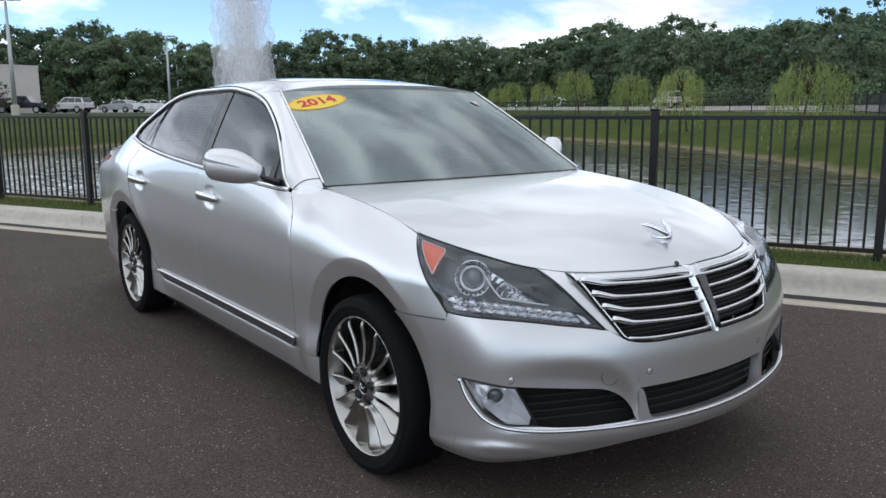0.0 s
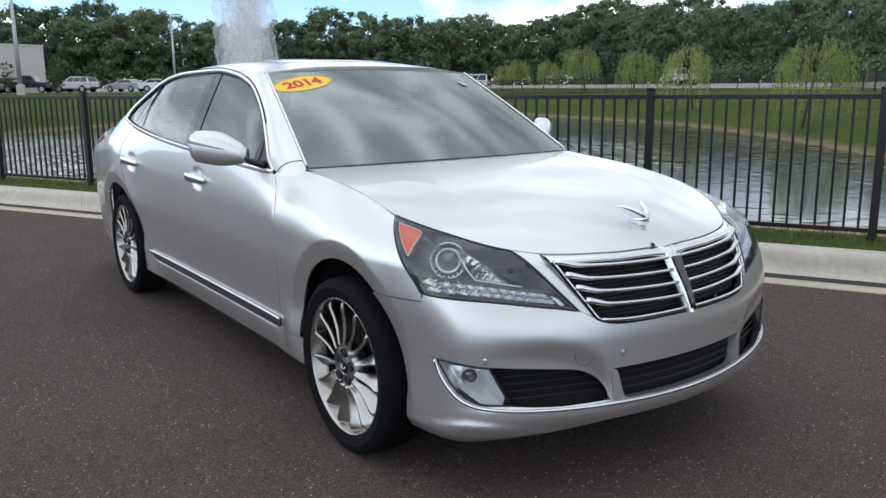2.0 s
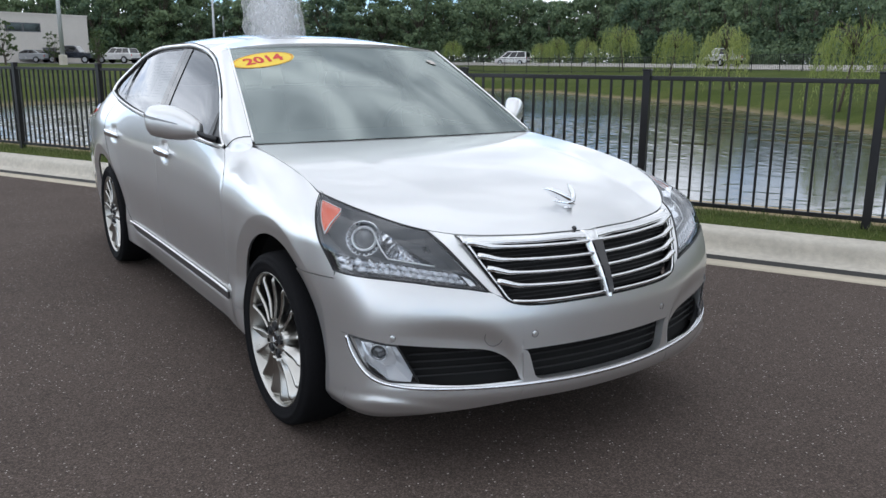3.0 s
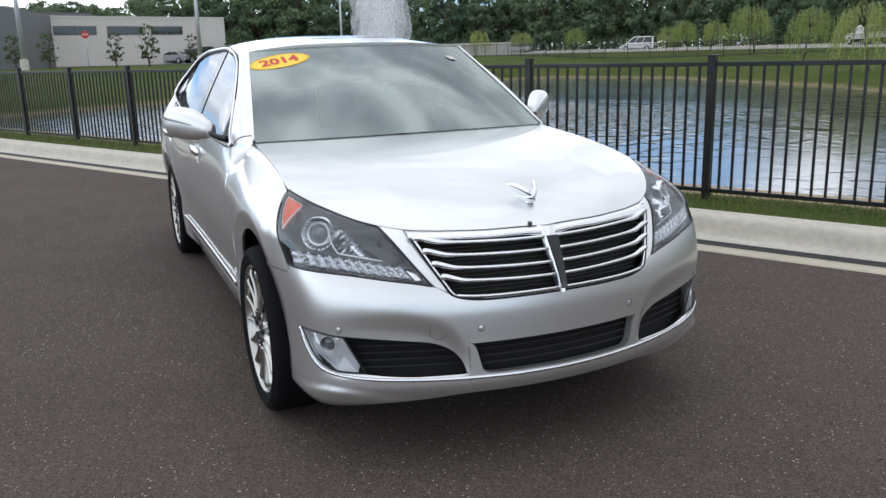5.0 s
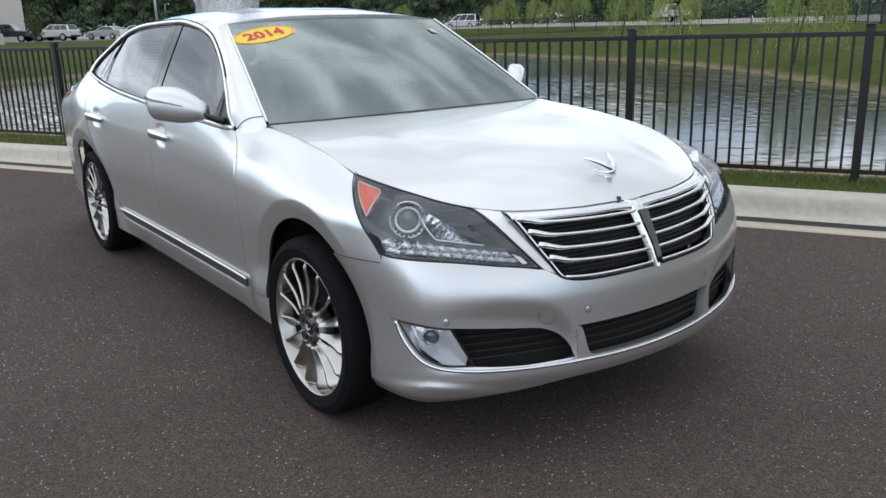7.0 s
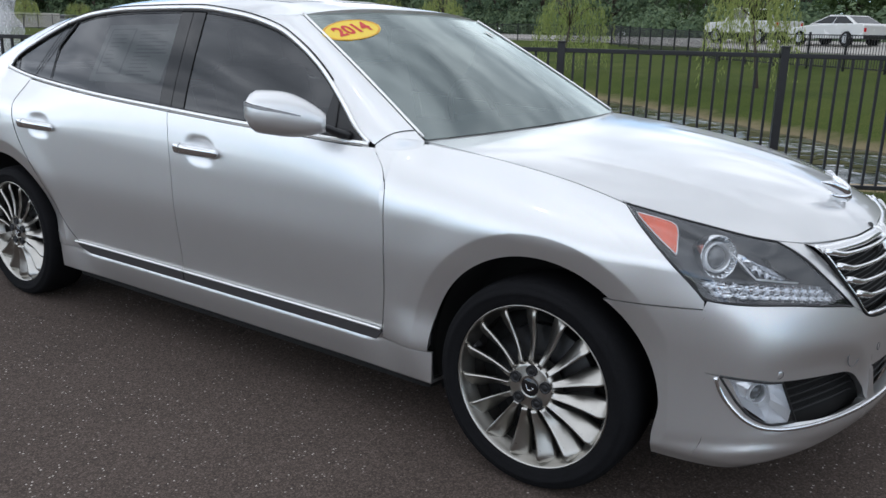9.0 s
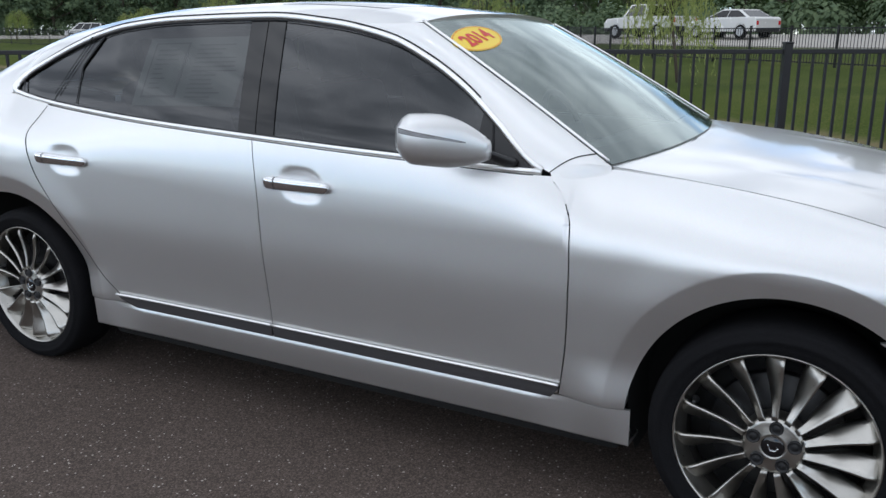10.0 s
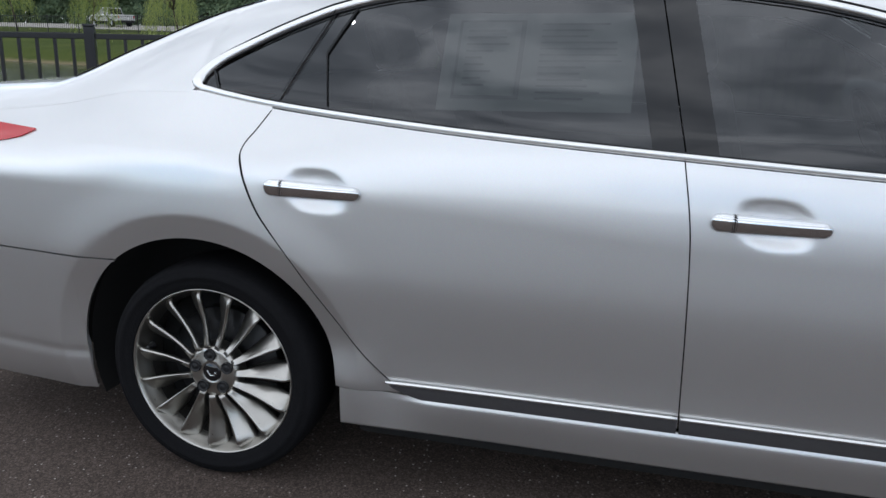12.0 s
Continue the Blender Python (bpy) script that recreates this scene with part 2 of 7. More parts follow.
def water_mat():
    m = mat("pond_water", (0.024, 0.027, 0.022), 0.11, 0, 0, spec=0.6)
    tr = m.node_tree
    N = wire(tr)
    b = tr.nodes["Principled BSDF"]
    tc = N("TexCoord").outputs["Object"]
    # rings spread from the jet's foot, choppy close to it and calm by the near bank
    jet = N("VectorMath", {0: tc, 1: JET}, operation="SUBTRACT").outputs[0]
    far = N("VectorMath", {0: jet}, operation="LENGTH").outputs["Value"]
    calm = N("MapRange", {0: far, 1: 4.0, 2: 12.0, 3: 1.0, 4: 0.0}).outputs[0]
    mp = N("Mapping", {0: tc, "Scale": (1.0, 1.5, 1.0)}).outputs[0]
    a = N("TexNoise", {"Vector": mp, "Scale": 1.5, "Detail": 2.0, "Roughness": 0.45}).outputs["Fac"]
    bend = N("Math", {0: a, 1: 1.6, 2: far}, operation="MULTIPLY_ADD").outputs[0]
    rings = N("Math", {0: N("Math", {0: bend, 1: 8.5}, operation="MULTIPLY").outputs[0]}, operation="SINE").outputs[0]
    patch = ramp(tr, N("TexNoise", {"Vector": tc, "Scale": 0.16, "Detail": 3.0, "Roughness": 0.6}).outputs["Fac"], [(0.42, 0.06), (0.58, 0.60)])
    ringed = N("Math", {0: rings, 1: patch}, operation="MULTIPLY").outputs[0]
    h = N("Math", {0: a, 1: ringed}, operation="ADD").outputs[0]
    force = N("MapRange", {0: calm, 3: 0.075, 4: 1.0}).outputs[0]
    tr.links.new(N("Bump", {"Strength": force, "Distance": 0.06, "Height": h}).outputs[0], b.inputs["Normal"])
    return m


def leaf_mat(name, lo, hi):
    m = mat(name, hi, 0.7, spec=0.18)
    tr = m.node_tree
    N = wire(tr)
    b = tr.nodes["Principled BSDF"]
    r = N("NewGeometry").outputs["Random Per Island"]
    o = N("ObjectInfo").outputs["Random"]
    s = N("Math", {0: o, 1: 0.5, 2: N("Math", {0: r, 1: 0.6}, operation="MULTIPLY").outputs[0]}, operation="MULTIPLY_ADD").outputs[0]
    tr.links.new(ramp(tr, s, [(0.05, lo), (0.95, hi)]), b.inputs["Base Color"])
    # light comes through thin leaves
    t = N("BsdfTranslucent", {0: ramp(tr, s, [(0.05, lo), (0.95, hi)])}).outputs[0]
    tr.links.new(N("MixShader", {0: 0.46, 1: b.outputs[0], 2: t}).outputs[0], tr.nodes["Material Output"].inputs[0])
    return m


JET = (-18.33, 6.46, -0.42)
ASPHALT, GRASS, WATER = asphalt_mat(), grass_mat(), water_mat()
# distance haze over the far woods is partly mixed into this leaf colour
LEAF_HAZED = leaf_mat("hazed_tree_leaves", (0.075, 0.128, 0.090), (0.235, 0.305, 0.165))
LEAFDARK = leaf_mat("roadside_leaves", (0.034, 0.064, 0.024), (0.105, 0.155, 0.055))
WILLOWLEAF = leaf_mat("willow_leaves", (0.20, 0.26, 0.07), (0.40, 0.44, 0.16))
BARK = mat("bark", (0.09, 0.07, 0.055), 0.9, 0, 0, 0.35, 6, 0.6, 40)
WHITEWALL = mat("white_stucco", (0.60, 0.56, 0.51), 0.85, 0, 0, 0.08, 0.8, 0.2, 30)
GREYWALL = mat("grey_cladding", (0.13, 0.135, 0.14), 0.6, 0.1, 0, 0.1, 0.5)
STEEL = mat("galvanised_pole", (0.48, 0.49, 0.50), 0.5, 0.6, 0, 0.1, 3)


def window_mat(name, tint, alpha, rough=0.01, gloss=(0.95, 0.97, 1.0)):
    """Thin glass: mirror-like by angle, tinted where one looks through."""
    m = bpy.data.materials.new(name)
    m.use_nodes = True
    tr = m.node_tree
    N = wire(tr)
    out = tr.nodes["Material Output"]
    tr.nodes.remove(tr.nodes["Principled BSDF"])
    t = N("BsdfTransparent", {0: (*tint, 1)}).outputs[0]
    g = N("BsdfGlossy", {0: (*gloss, 1), "Roughness": rough}).outputs[0]
    f = N("Fresnel", {0: 1.5}).outputs[0]
    f = N("Math", {0: f, 1: 1.0, 2: alpha}, operation="MULTIPLY_ADD").outputs[0]
    tr.links.new(N("MixShader", {0: f, 1: t, 2: g}).outputs[0], out.inputs[0])
    return m


WSGLASS = window_mat("windscreen_glass", (0.50, 0.58, 0.55), 0.19, 0.07, (0.88, 0.98, 0.95))
TINTGLASS = window_mat("tinted_glass", (0.165, 0.178, 0.180), 0.035)
LENS = window_mat("clear_lens", (0.95, 0.96, 0.97), 0.03)


# ---- tools for building ----
def mesh_from(name, V, F, smooth=True):
    me = bpy.data.meshes.new(name)
    me.from_pydata([tuple(map(float, v)) for v in V], [], F)
    if smooth:
        me.polygons.foreach_set("use_smooth", [True] * len(F))
    me.update()
    return me


def thing(name, label, category, group="", kind="", at=None):
    e = new(name)
    if at is not None:
        e.matrix_world = at
    return tagged(e, label, category, group, kind)


def part(name, me, material, parent=None, label=""):
    """Links a mesh or bmesh as one object under a thing or a part."""
    if isinstance(me, bmesh.types.BMesh):
        b, me = me, bpy.data.meshes.new(name)
        b.to_mesh(me)
        b.free()
    me.materials.append(material)
    ob = new(name, me)
    if parent is not None:
        ob.parent = parent
    return tagged(ob, label)


def curve_of(xs, ys):
    """A smooth curve through a few knots (monotone cubic)."""
    xs, ys = np.array(xs, float), np.array(ys, float)
    if xs[0] > xs[-1]:
        xs, ys = xs[::-1], ys[::-1]
    h, d = np.diff(xs), np.diff(ys) / np.diff(xs)
    m = np.zeros(len(xs))
    for i in range(1, len(xs) - 1):
        if d[i - 1] * d[i] > 0:
            w1, w2 = 2 * h[i] + h[i - 1], h[i] + 2 * h[i - 1]
            m[i] = (w1 + w2) / (w1 / d[i - 1] + w2 / d[i])
    m[0], m[-1] = d[0], d[-1]

    def f(x):
        x = np.clip(np.asarray(x, float), xs[0], xs[-1])
        i = np.clip(np.searchsorted(xs, x) - 1, 0, len(xs) - 2)
        t = (x - xs[i]) / h[i]
        return ((1 + 2 * t) * (1 - t) ** 2 * ys[i] + t * (1 - t) ** 2 * h[i] * m[i]
                + t * t * (3 - 2 * t) * ys[i + 1] + t * t * (t - 1) * h[i] * m[i + 1])
    return f


def step(t):
    t = np.clip(t, 0, 1)
    return t * t * (3 - 2 * t)


def normals_of(P):
    du, dv = np.gradient(P, axis=0), np.gradient(P, axis=1)
    n = np.cross(du, dv)
    return n / np.maximum(np.linalg.norm(n, axis=2, keepdims=True), 1e-9)


def sheet(P, out, lift=0.0, flange=0.012, n=None):
    """Vertices and faces of a panel from a grid of points; out: a vector that the outside roughly faces;
    its rim is folded inwards by flange."""
    given, n = n, normals_of(P)
    if (n * np.array(out)).sum() < 0:
        P, n = P[::-1], -n[::-1]
        given = given[::-1] if given is not None else None
    n = given if given is not None else n
    P = P + n * lift
    a, b = P.shape[:2]
    V = P.reshape(-1, 3).tolist()
    F = [(i * b + j, (i + 1) * b + j, (i + 1) * b + j + 1, i * b + j + 1) for i in range(a - 1) for j in range(b - 1)]
    if flange:
        rim = [(i, 0) for i in range(a)] + [(a - 1, j) for j in range(1, b)] + [(i, b - 1) for i in range(a - 2, -1, -1)] + [(0, j) for j in range(b - 2, 0, -1)]
        k = len(V)
        V += [P[i, j].tolist() for i, j in rim] + [(P[i, j] - n[i, j] * flange).tolist() for i, j in rim]
        r = len(rim)
        F += [(k + q, k + (q + 1) % r, k + r + (q + 1) % r, k + r + q) for q in range(r)]
    return V, F


def panel(name, P, out, material, parent, lift=0.0, flange=0.012, label="", both=False):
    V, F = sheet(P, out, lift, flange)
    if both:
        return part(name, mesh_from(name, V, F), material, parent, label), part(name, mirrored(name, V, F), material, parent, label)
    return part(name, mesh_from(name, V, F), material, parent, label)


def mirrored(name, V, F):
    return mesh_from(name, [(v[0], -v[1], v[2]) for v in V], [tuple(reversed(f)) for f in F])


def tube(path, radius, sides=8, close=False, flat=1.0, up=(0, 0, 1)):
    """A rod along points; flat squeezes it along up's cross direction."""
    P = np.array(path, float)
    T = np.gradient(P, axis=0)
    if close:
        T = np.roll(P, -1, 0) - np.roll(P, 1, 0)
    T /= np.maximum(np.linalg.norm(T, axis=1, keepdims=True), 1e-9)
    if np.ndim(up) == 1 and np.abs(T @ np.array(up, float)).max() > 0.97 * np.linalg.norm(up):
        up = (0, 1, 0) if abs(up[1]) < 0.5 else (1, 0, 0)
    up = np.broadcast_to(np.array(up, float), P.shape)
    S = np.cross(T, up)
    S /= np.maximum(np.linalg.norm(S, axis=1, keepdims=True), 1e-9)
    U = np.cross(S, T)
    r = np.broadcast_to(np.asarray(radius, float), (len(P),))
    V, F = [], []
    for i in range(len(P)):
        for k in range(sides):
            a = 2 * math.pi * k / sides
            V.append(P[i] + r[i] * (math.cos(a) * S[i] * flat + math.sin(a) * U[i]))
    m = len(P)
    for i in range(m if close else m - 1):
        for k in range(sides):
            j = (i + 1) % m
            F.append((i * sides + k, i * sides + (k + 1) % sides, j * sides + (k + 1) % sides, j * sides + k))
    if not close:
        F += [tuple(range(sides))[::-1], tuple((m - 1) * sides + k for k in range(sides))]
    return V, F


def merge(*pieces):
    V, F = [], []
    for v, f in pieces:
        k = len(V)
        V += list(v)
        F += [tuple(i + k for i in q) for q in f]
    return V, F


def spun(profile, axis_at, steps=48, axis="y"):
    """A turned body: profile of (radius, along) about an axis parallel to y (or z)."""
    V, F = [], []
    n = len(profile)
    for k in range(steps):
        a = 2 * math.pi * k / steps
        for r, d in profile:
            p = (r * math.cos(a), d, r * math.sin(a)) if axis == "y" else (r * math.cos(a), r * math.sin(a), d)
            V.append((p[0] + axis_at[0], p[1] + axis_at[1], p[2] + axis_at[2]))
    for k in range(steps):
        j = (k + 1) % steps
        for i in range(n - 1):
            F.append((k * n + i, k * n + i + 1, j * n + i + 1, j * n + i))
    return V, F


def box(x0, x1, y0, y1, z0, z1, bevel=0.0, seg=2):
    bm = bmesh.new()
    bmesh.ops.create_cube(bm, size=1)
    for v in bm.verts:
        v.co = ((x0 + x1) / 2 + v.co.x * (x1 - x0), (y0 + y1) / 2 + v.co.y * (y1 - y0), (z0 + z1) / 2 + v.co.z * (z1 - z0))
    if bevel:
        bmesh.ops.bevel(bm, geom=bm.edges[:], offset=bevel, segments=seg, affect="EDGES", profile=0.6)
    return bm


def raw(bm):
    bm.verts.index_update()
    V = [tuple(v.co) for v in bm.verts]
    F = [tuple(v.index for v in f.verts) for f in bm.faces]
    bm.free()
    return V, F


# ---- the plan: the kerb and the fence run along D, the pond lies on the side of NRM ----
A = radians(27.0)
D, NRM = np.array([math.cos(A), math.sin(A)]), np.array([-math.sin(A), math.cos(A)])
CAM0, RIGHT, AHEAD = np.array([2.5, -2.3]), np.array([math.cos(radians(54)), math.sin(radians(54))]), np.array([-math.sin(radians(54)), math.cos(radians(54))])


def sn(s, n):
    """World x, y of a place s along the kerb and n across it."""
    return D * s + NRM * n


def ra(r, a):
    """World x, y of a place r to the right of and a ahead of the walk's start."""
    return CAM0 + RIGHT * r + AHEAD * a


def alongs(s0, s1, prof, step_m=1.0, z0=0.0):
    """A strip with the cross profile (n, z) from s0 to s1."""
    ss = np.linspace(s0, s1, max(2, int(abs(s1 - s0) / step_m) + 1))
    P = np.array([[(*sn(s, n), z + z0) for n, z in prof] for s in ss])
    return P


POND = np.array([ra(*q) for q in [(8.5, 4.9), (9.6, 9), (10.3, 17), (10.8, 28), (10, 37), (4, 52), (-3, 57), (-12, 51), (-17, 36), (-20, 26), (-22, 20)]]
                + [sn(-26, 5.15), sn(-12, 5.1), sn(-4, 5.12), sn(3, 5.1)])


def pond_distance(X, Y):
    """Distance from the pond's shore, negative in the water."""
    p = np.stack([X, Y], -1)
    best = np.full(X.shape, 1e9)
    inside = np.zeros(X.shape, bool)
    m = len(POND)
    for i in range(m):
        a, b = POND[i], POND[(i + 1) % m]
        ab = b - a
        t = np.clip(((p - a) @ ab) / (ab @ ab), 0, 1)
        best = np.minimum(best, np.linalg.norm(p - (a + t[..., None] * ab), axis=-1))
        cross = (a[1] > Y) != (b[1] > Y)
        xs = (b[0] - a[0]) * (Y - a[1]) / (b[1] - a[1] + 1e-12) + a[0]
        inside ^= cross & (X < xs)
    return np.where(inside, -best, best)


WATER_Z = -0.42


def ground_z(X, Y):
    X, Y = np.asarray(X, float), np.asarray(Y, float)
    n = X * NRM[0] + Y * NRM[1]
    sd = pond_distance(X, Y)
    near = step((8.0 - n) / 2.0)
    bank = near * 0.45 + (1 - near) * 2.2
    z = WATER_Z + (0.14 - WATER_Z) * step(sd / bank) + 0.8 * step((sd - 1.0) / 20.0) * (1 - near)
    z = np.where(sd < 0, WATER_Z + np.maximum(sd * 0.6, -0.9), z)
    return np.where(n < 3.47, -0.06, z)


def build_ground():
    nn = np.array([-220, -120, -60, -30, -12, -4, 0, 2, 3.0, 3.46, 3.48, 3.6, 3.7, 3.85, 4.0, 4.2, 4.4, 4.6] + list(np.arange(4.65, 5.4, 0.06)) + list(np.arange(5.5, 9, 0.4)) + list(np.arange(9, 70, 1.0)) + list(np.arange(72, 130, 4)) + [150, 200, 300, 500])
    ss = np.array([-500, -300, -200, -150] + list(np.arange(-120, -30, 3.0)) + list(np.arange(-30, 60, 0.8)) + list(np.arange(60, 120, 4)) + [150, 200, 300, 500])
    S, M = np.meshgrid(ss, nn, indexing="ij")
    X, Y = S * D[0] + M * NRM[0], S * D[1] + M * NRM[1]
    P = np.stack([X, Y, ground_z(X, Y)], -1)
    ob = panel("ground", P, (0, 0, 1), GRASS, None, 0, 0)
    tagged(ob, "mown green grass banks sloping to the pond", "grass", kind="structure")
    # the water is cut along the shore by the banks that rise through it, and stops short of the road
    P = np.array([[(*sn(s, n), WATER_Z) for n in (4.9, 20, 75)] for s in (-70, 0, 45)])
    tagged(panel("water", P, (0, 0, 1), WATER, None, 0, 0), "rippled grey pond water mirroring sky and trees", "pond", kind="structure")
    road = panel("road", alongs(-80, 80, [(-60, 0), (-20, 0), (0, 0), (3.08, 0)], 8), (0, 0, 1), ASPHALT, None, 0, 0)
    tagged(road, "dark brownish grey asphalt with pale grit", "road", kind="structure")


def build_kerb():
    cream = mat("gutter_cream", (0.50, 0.44, 0.34), 0.85, 0, 0, 0.2, 3, 0.3, 80)
    tar = mat("tar_joint", (0.02, 0.019, 0.018), 0.8, 0, 0, 0.3, 8)
    tagged(panel("gutter", alongs(-60, 40, [(2.75, -0.02), (2.75, 0.004), (2.925, 0.004), (2.925, -0.02)], 2), (0, 0, 1), cream, None, 0, 0), "cream concrete gutter edge band", "gutter", kind="structure")
    tagged(panel("trim", alongs(-60, 40, [(2.925, 0.001), (3.08, 0.001)], 2), (0, 0, 1), tar, None, 0, 0), "dark tar joint along the gutter", "joint", kind="structure")
    kerb = thing("kerb", "pale concrete kerb and gutter in cast lengths", "kerb", kind="structure")
    prof = [(3.08, -0.05), (3.08, 0.004), (3.10, 0.006), (3.22, 0.004), (3.235, 0.008), (3.245, 0.024), (3.252, 0.070), (3.260, 0.115), (3.272, 0.138), (3.295, 0.150), (3.33, 0.154), (3.46, 0.155), (3.490, 0.150), (3.50, 0.130), (3.50, -0.05)]
    L = 3.05
    s = -42.0 + 1.62
    while s < 30:
        panel("kerb_length", alongs(s + 0.004, s + L - 0.004, prof, 1.5), (0, 0, 1), CONCRETE, kerb, 0, 0.02)
        s += L


def fence_panel_meshes(span, height, bar=0.0095):
    """Shared meshes of one bay: post, rails, one picket."""
    post = bpy.data.meshes.new("post")
    b = box(-0.032, 0.032, -0.032, 0.032, -0.1, height + 0.05, 0.003, 1)
    top = box(-0.037, 0.037, -0.037, 0.037, height + 0.05, height + 0.066, 0.004, 1)
    tm = bpy.data.meshes.new("t")
    top.to_mesh(tm)
    top.free()
    b.from_mesh(tm)
    b.to_mesh(post)
    b.free()
    rail = bpy.data.meshes.new("rail")
    b = box(0.032, span - 0.032, -0.014, 0.014, -0.018, 0.018, 0.003, 1)
    b.to_mesh(rail)
    b.free()
    pick = bpy.data.meshes.new("picket")
    b = box(-bar, bar, -bar, bar, 0.06, height - 0.02, 0.0, 1)
    b.to_mesh(pick)
    b.free()
    for me in (post, rail, pick):
        me.materials.append(FENCE)
    return post, rail, pick


def build_fence():
    SPAN, H = 1.79, 1.13
    post, rail, pick = fence_panel_meshes(SPAN, H)
    fence = thing("fence", "black metal picket fence along the pond behind the kerb", "fence")
    k0, k1 = -13, 12
    for k in range(k0, k1 + 1):
        s = 1.39 + SPAN * k
        x, y = sn(s, 4.0)
        z = 0.14
        p = new("post", post)
        p.parent, p.matrix_basis = fence, pose(x, y, z, 0, 0, 27.0)
        for zz in (0.075, H - 0.01):
            r = new("rail", rail)
            r.parent, r.matrix_basis = fence, pose(x, y, z + zz, 0, 0, 27.0)
        if -11 <= k <= 4:
            for i in range(1, 17):
                xx, yy = sn(s + SPAN * i / 17, 4.0)
                q = new("picket", pick)
                q.parent, q.matrix_basis = fence, pose(xx, yy, z, 0, 0, 27.0)
    V, F = [], []
    for k in list(range(k0, -11)) + list(range(5, k1)):
        for i in range(1, 17):
            xx, yy = sn(1.39 + SPAN * (k + i / 17), 4.0)
            v, f = raw(box(xx - 0.0095, xx + 0.0095, yy - 0.0095, yy + 0.0095, 0.2, 0.14 + H - 0.02))
            V, F = merge((V, F), (v, f))
    if V:
        tagged(part("lattice", mesh_from("far_pickets", V, F, False), FENCE, fence), kind="stuff")


build_ground()
build_kerb()
build_fence()


# ---- the silver saloon: x runs forward from the front axle, z up; the right side is built and mirrored ----
CY, CZ, ARCH, WB = 0.025, 0.352, 0.395, 3.05

hood_c = curve_of([0.775, 0.755, 0.70, 0.66, 0.55, 0.40, 0.20, 0.0, -0.20, -0.50], [0.795, 0.815, 0.850, 0.868, 0.903, 0.938, 0.973, 0.998, 1.018, 1.040])
hood_drop = curve_of([0.775, 0.63, 0.40, 0.20, 0.0, -0.50], [0.20, 0.135, 0.065, 0.042, 0.026, 0.012])
seam_y = curve_of([0.40, 0.20, 0.0, -0.20, -0.45, -0.60], [0.775, 0.775, 0.765, 0.757, 0.748, 0.745])
hood_edge = curve_of([0.0, 0.20, 0.35, 0.482, 0.60, 0.70, 0.74, 0.775], [0.762, 0.745, 0.708, 0.648, 0.545, 0.40, 0.31, 0.20])
nose_x = curve_of([0.12, 0.16, 0.20, 0.26, 0.32, 0.36, 0.45, 0.55, 0.60, 0.66, 0.74, 0.81, 0.86, 0.91, 0.96, 1.0],
                  [0.60, 0.74, 0.815, 0.868, 0.892, 0.890, 0.885, 0.880, 0.870, 0.848, 0.805, 0.762, 0.680, 0.545, 0.36, 0.20])
belt_z = curve_of([-0.45, -0.66, -1.07, -1.34, -1.757, -2.265, -2.65, -2.82, -2.91, -3.0, -3.10, -3.25, -3.6, -4.3], [1.035, 1.003, 1.017, 1.027, 1.047, 1.075, 1.105, 1.1215, 1.1325, 1.1455, 1.160, 1.157, 1.10, 1.03])
belt_y = curve_of([-0.45, -0.60, -0.80, -1.2, -2.2, -2.9, -3.4, -4.0, -4.3], [0.748, 0.805, 0.838, 0.847, 0.842, 0.815, 0.765, 0.70, 0.66])
low_prof = curve_of([0.12, 0.16, 0.19, 0.23, 0.28, 0.315, 0.336, 0.346, 0.40, 0.55, 0.70, 0.80, 1.2], [0.74, 0.786, 0.808, 0.826, 0.841, 0.847, 0.846, 0.850, 0.857, 0.869, 0.877, 0.876, 0.870])
chin_prof = curve_of([0.12, 0.16, 0.20, 0.25, 0.30, 0.40, 0.55, 0.70, 0.80, 1.2], [0.78, 0.822, 0.845, 0.857, 0.862, 0.865, 0.869, 0.877, 0.876, 0.870])
wide = curve_of([0.45, 0.20, -0.2, -0.7, -1.7, -2.6, -3.05, -3.5, -3.9, -4.3], [0.985, 1.003, 1.006, 0.998, 0.996, 1.004, 1.012, 0.998, 0.955, 0.86])


def hood_z(x, y):
    return hood_c(x) - hood_drop(x) * (np.abs(y) / 0.775) ** 2.3


def top_z(x):
    k = step((-x - 0.42) / 0.24)
    return hood_z(np.maximum(x, -0.66), seam_y(x)) * (1 - k) + belt_z(np.minimum(x, -0.66)) * k


def top_y(x):
    k = step((-x - 0.42) / 0.24)
    return seam_y(x) * (1 - k) + belt_y(x) * k


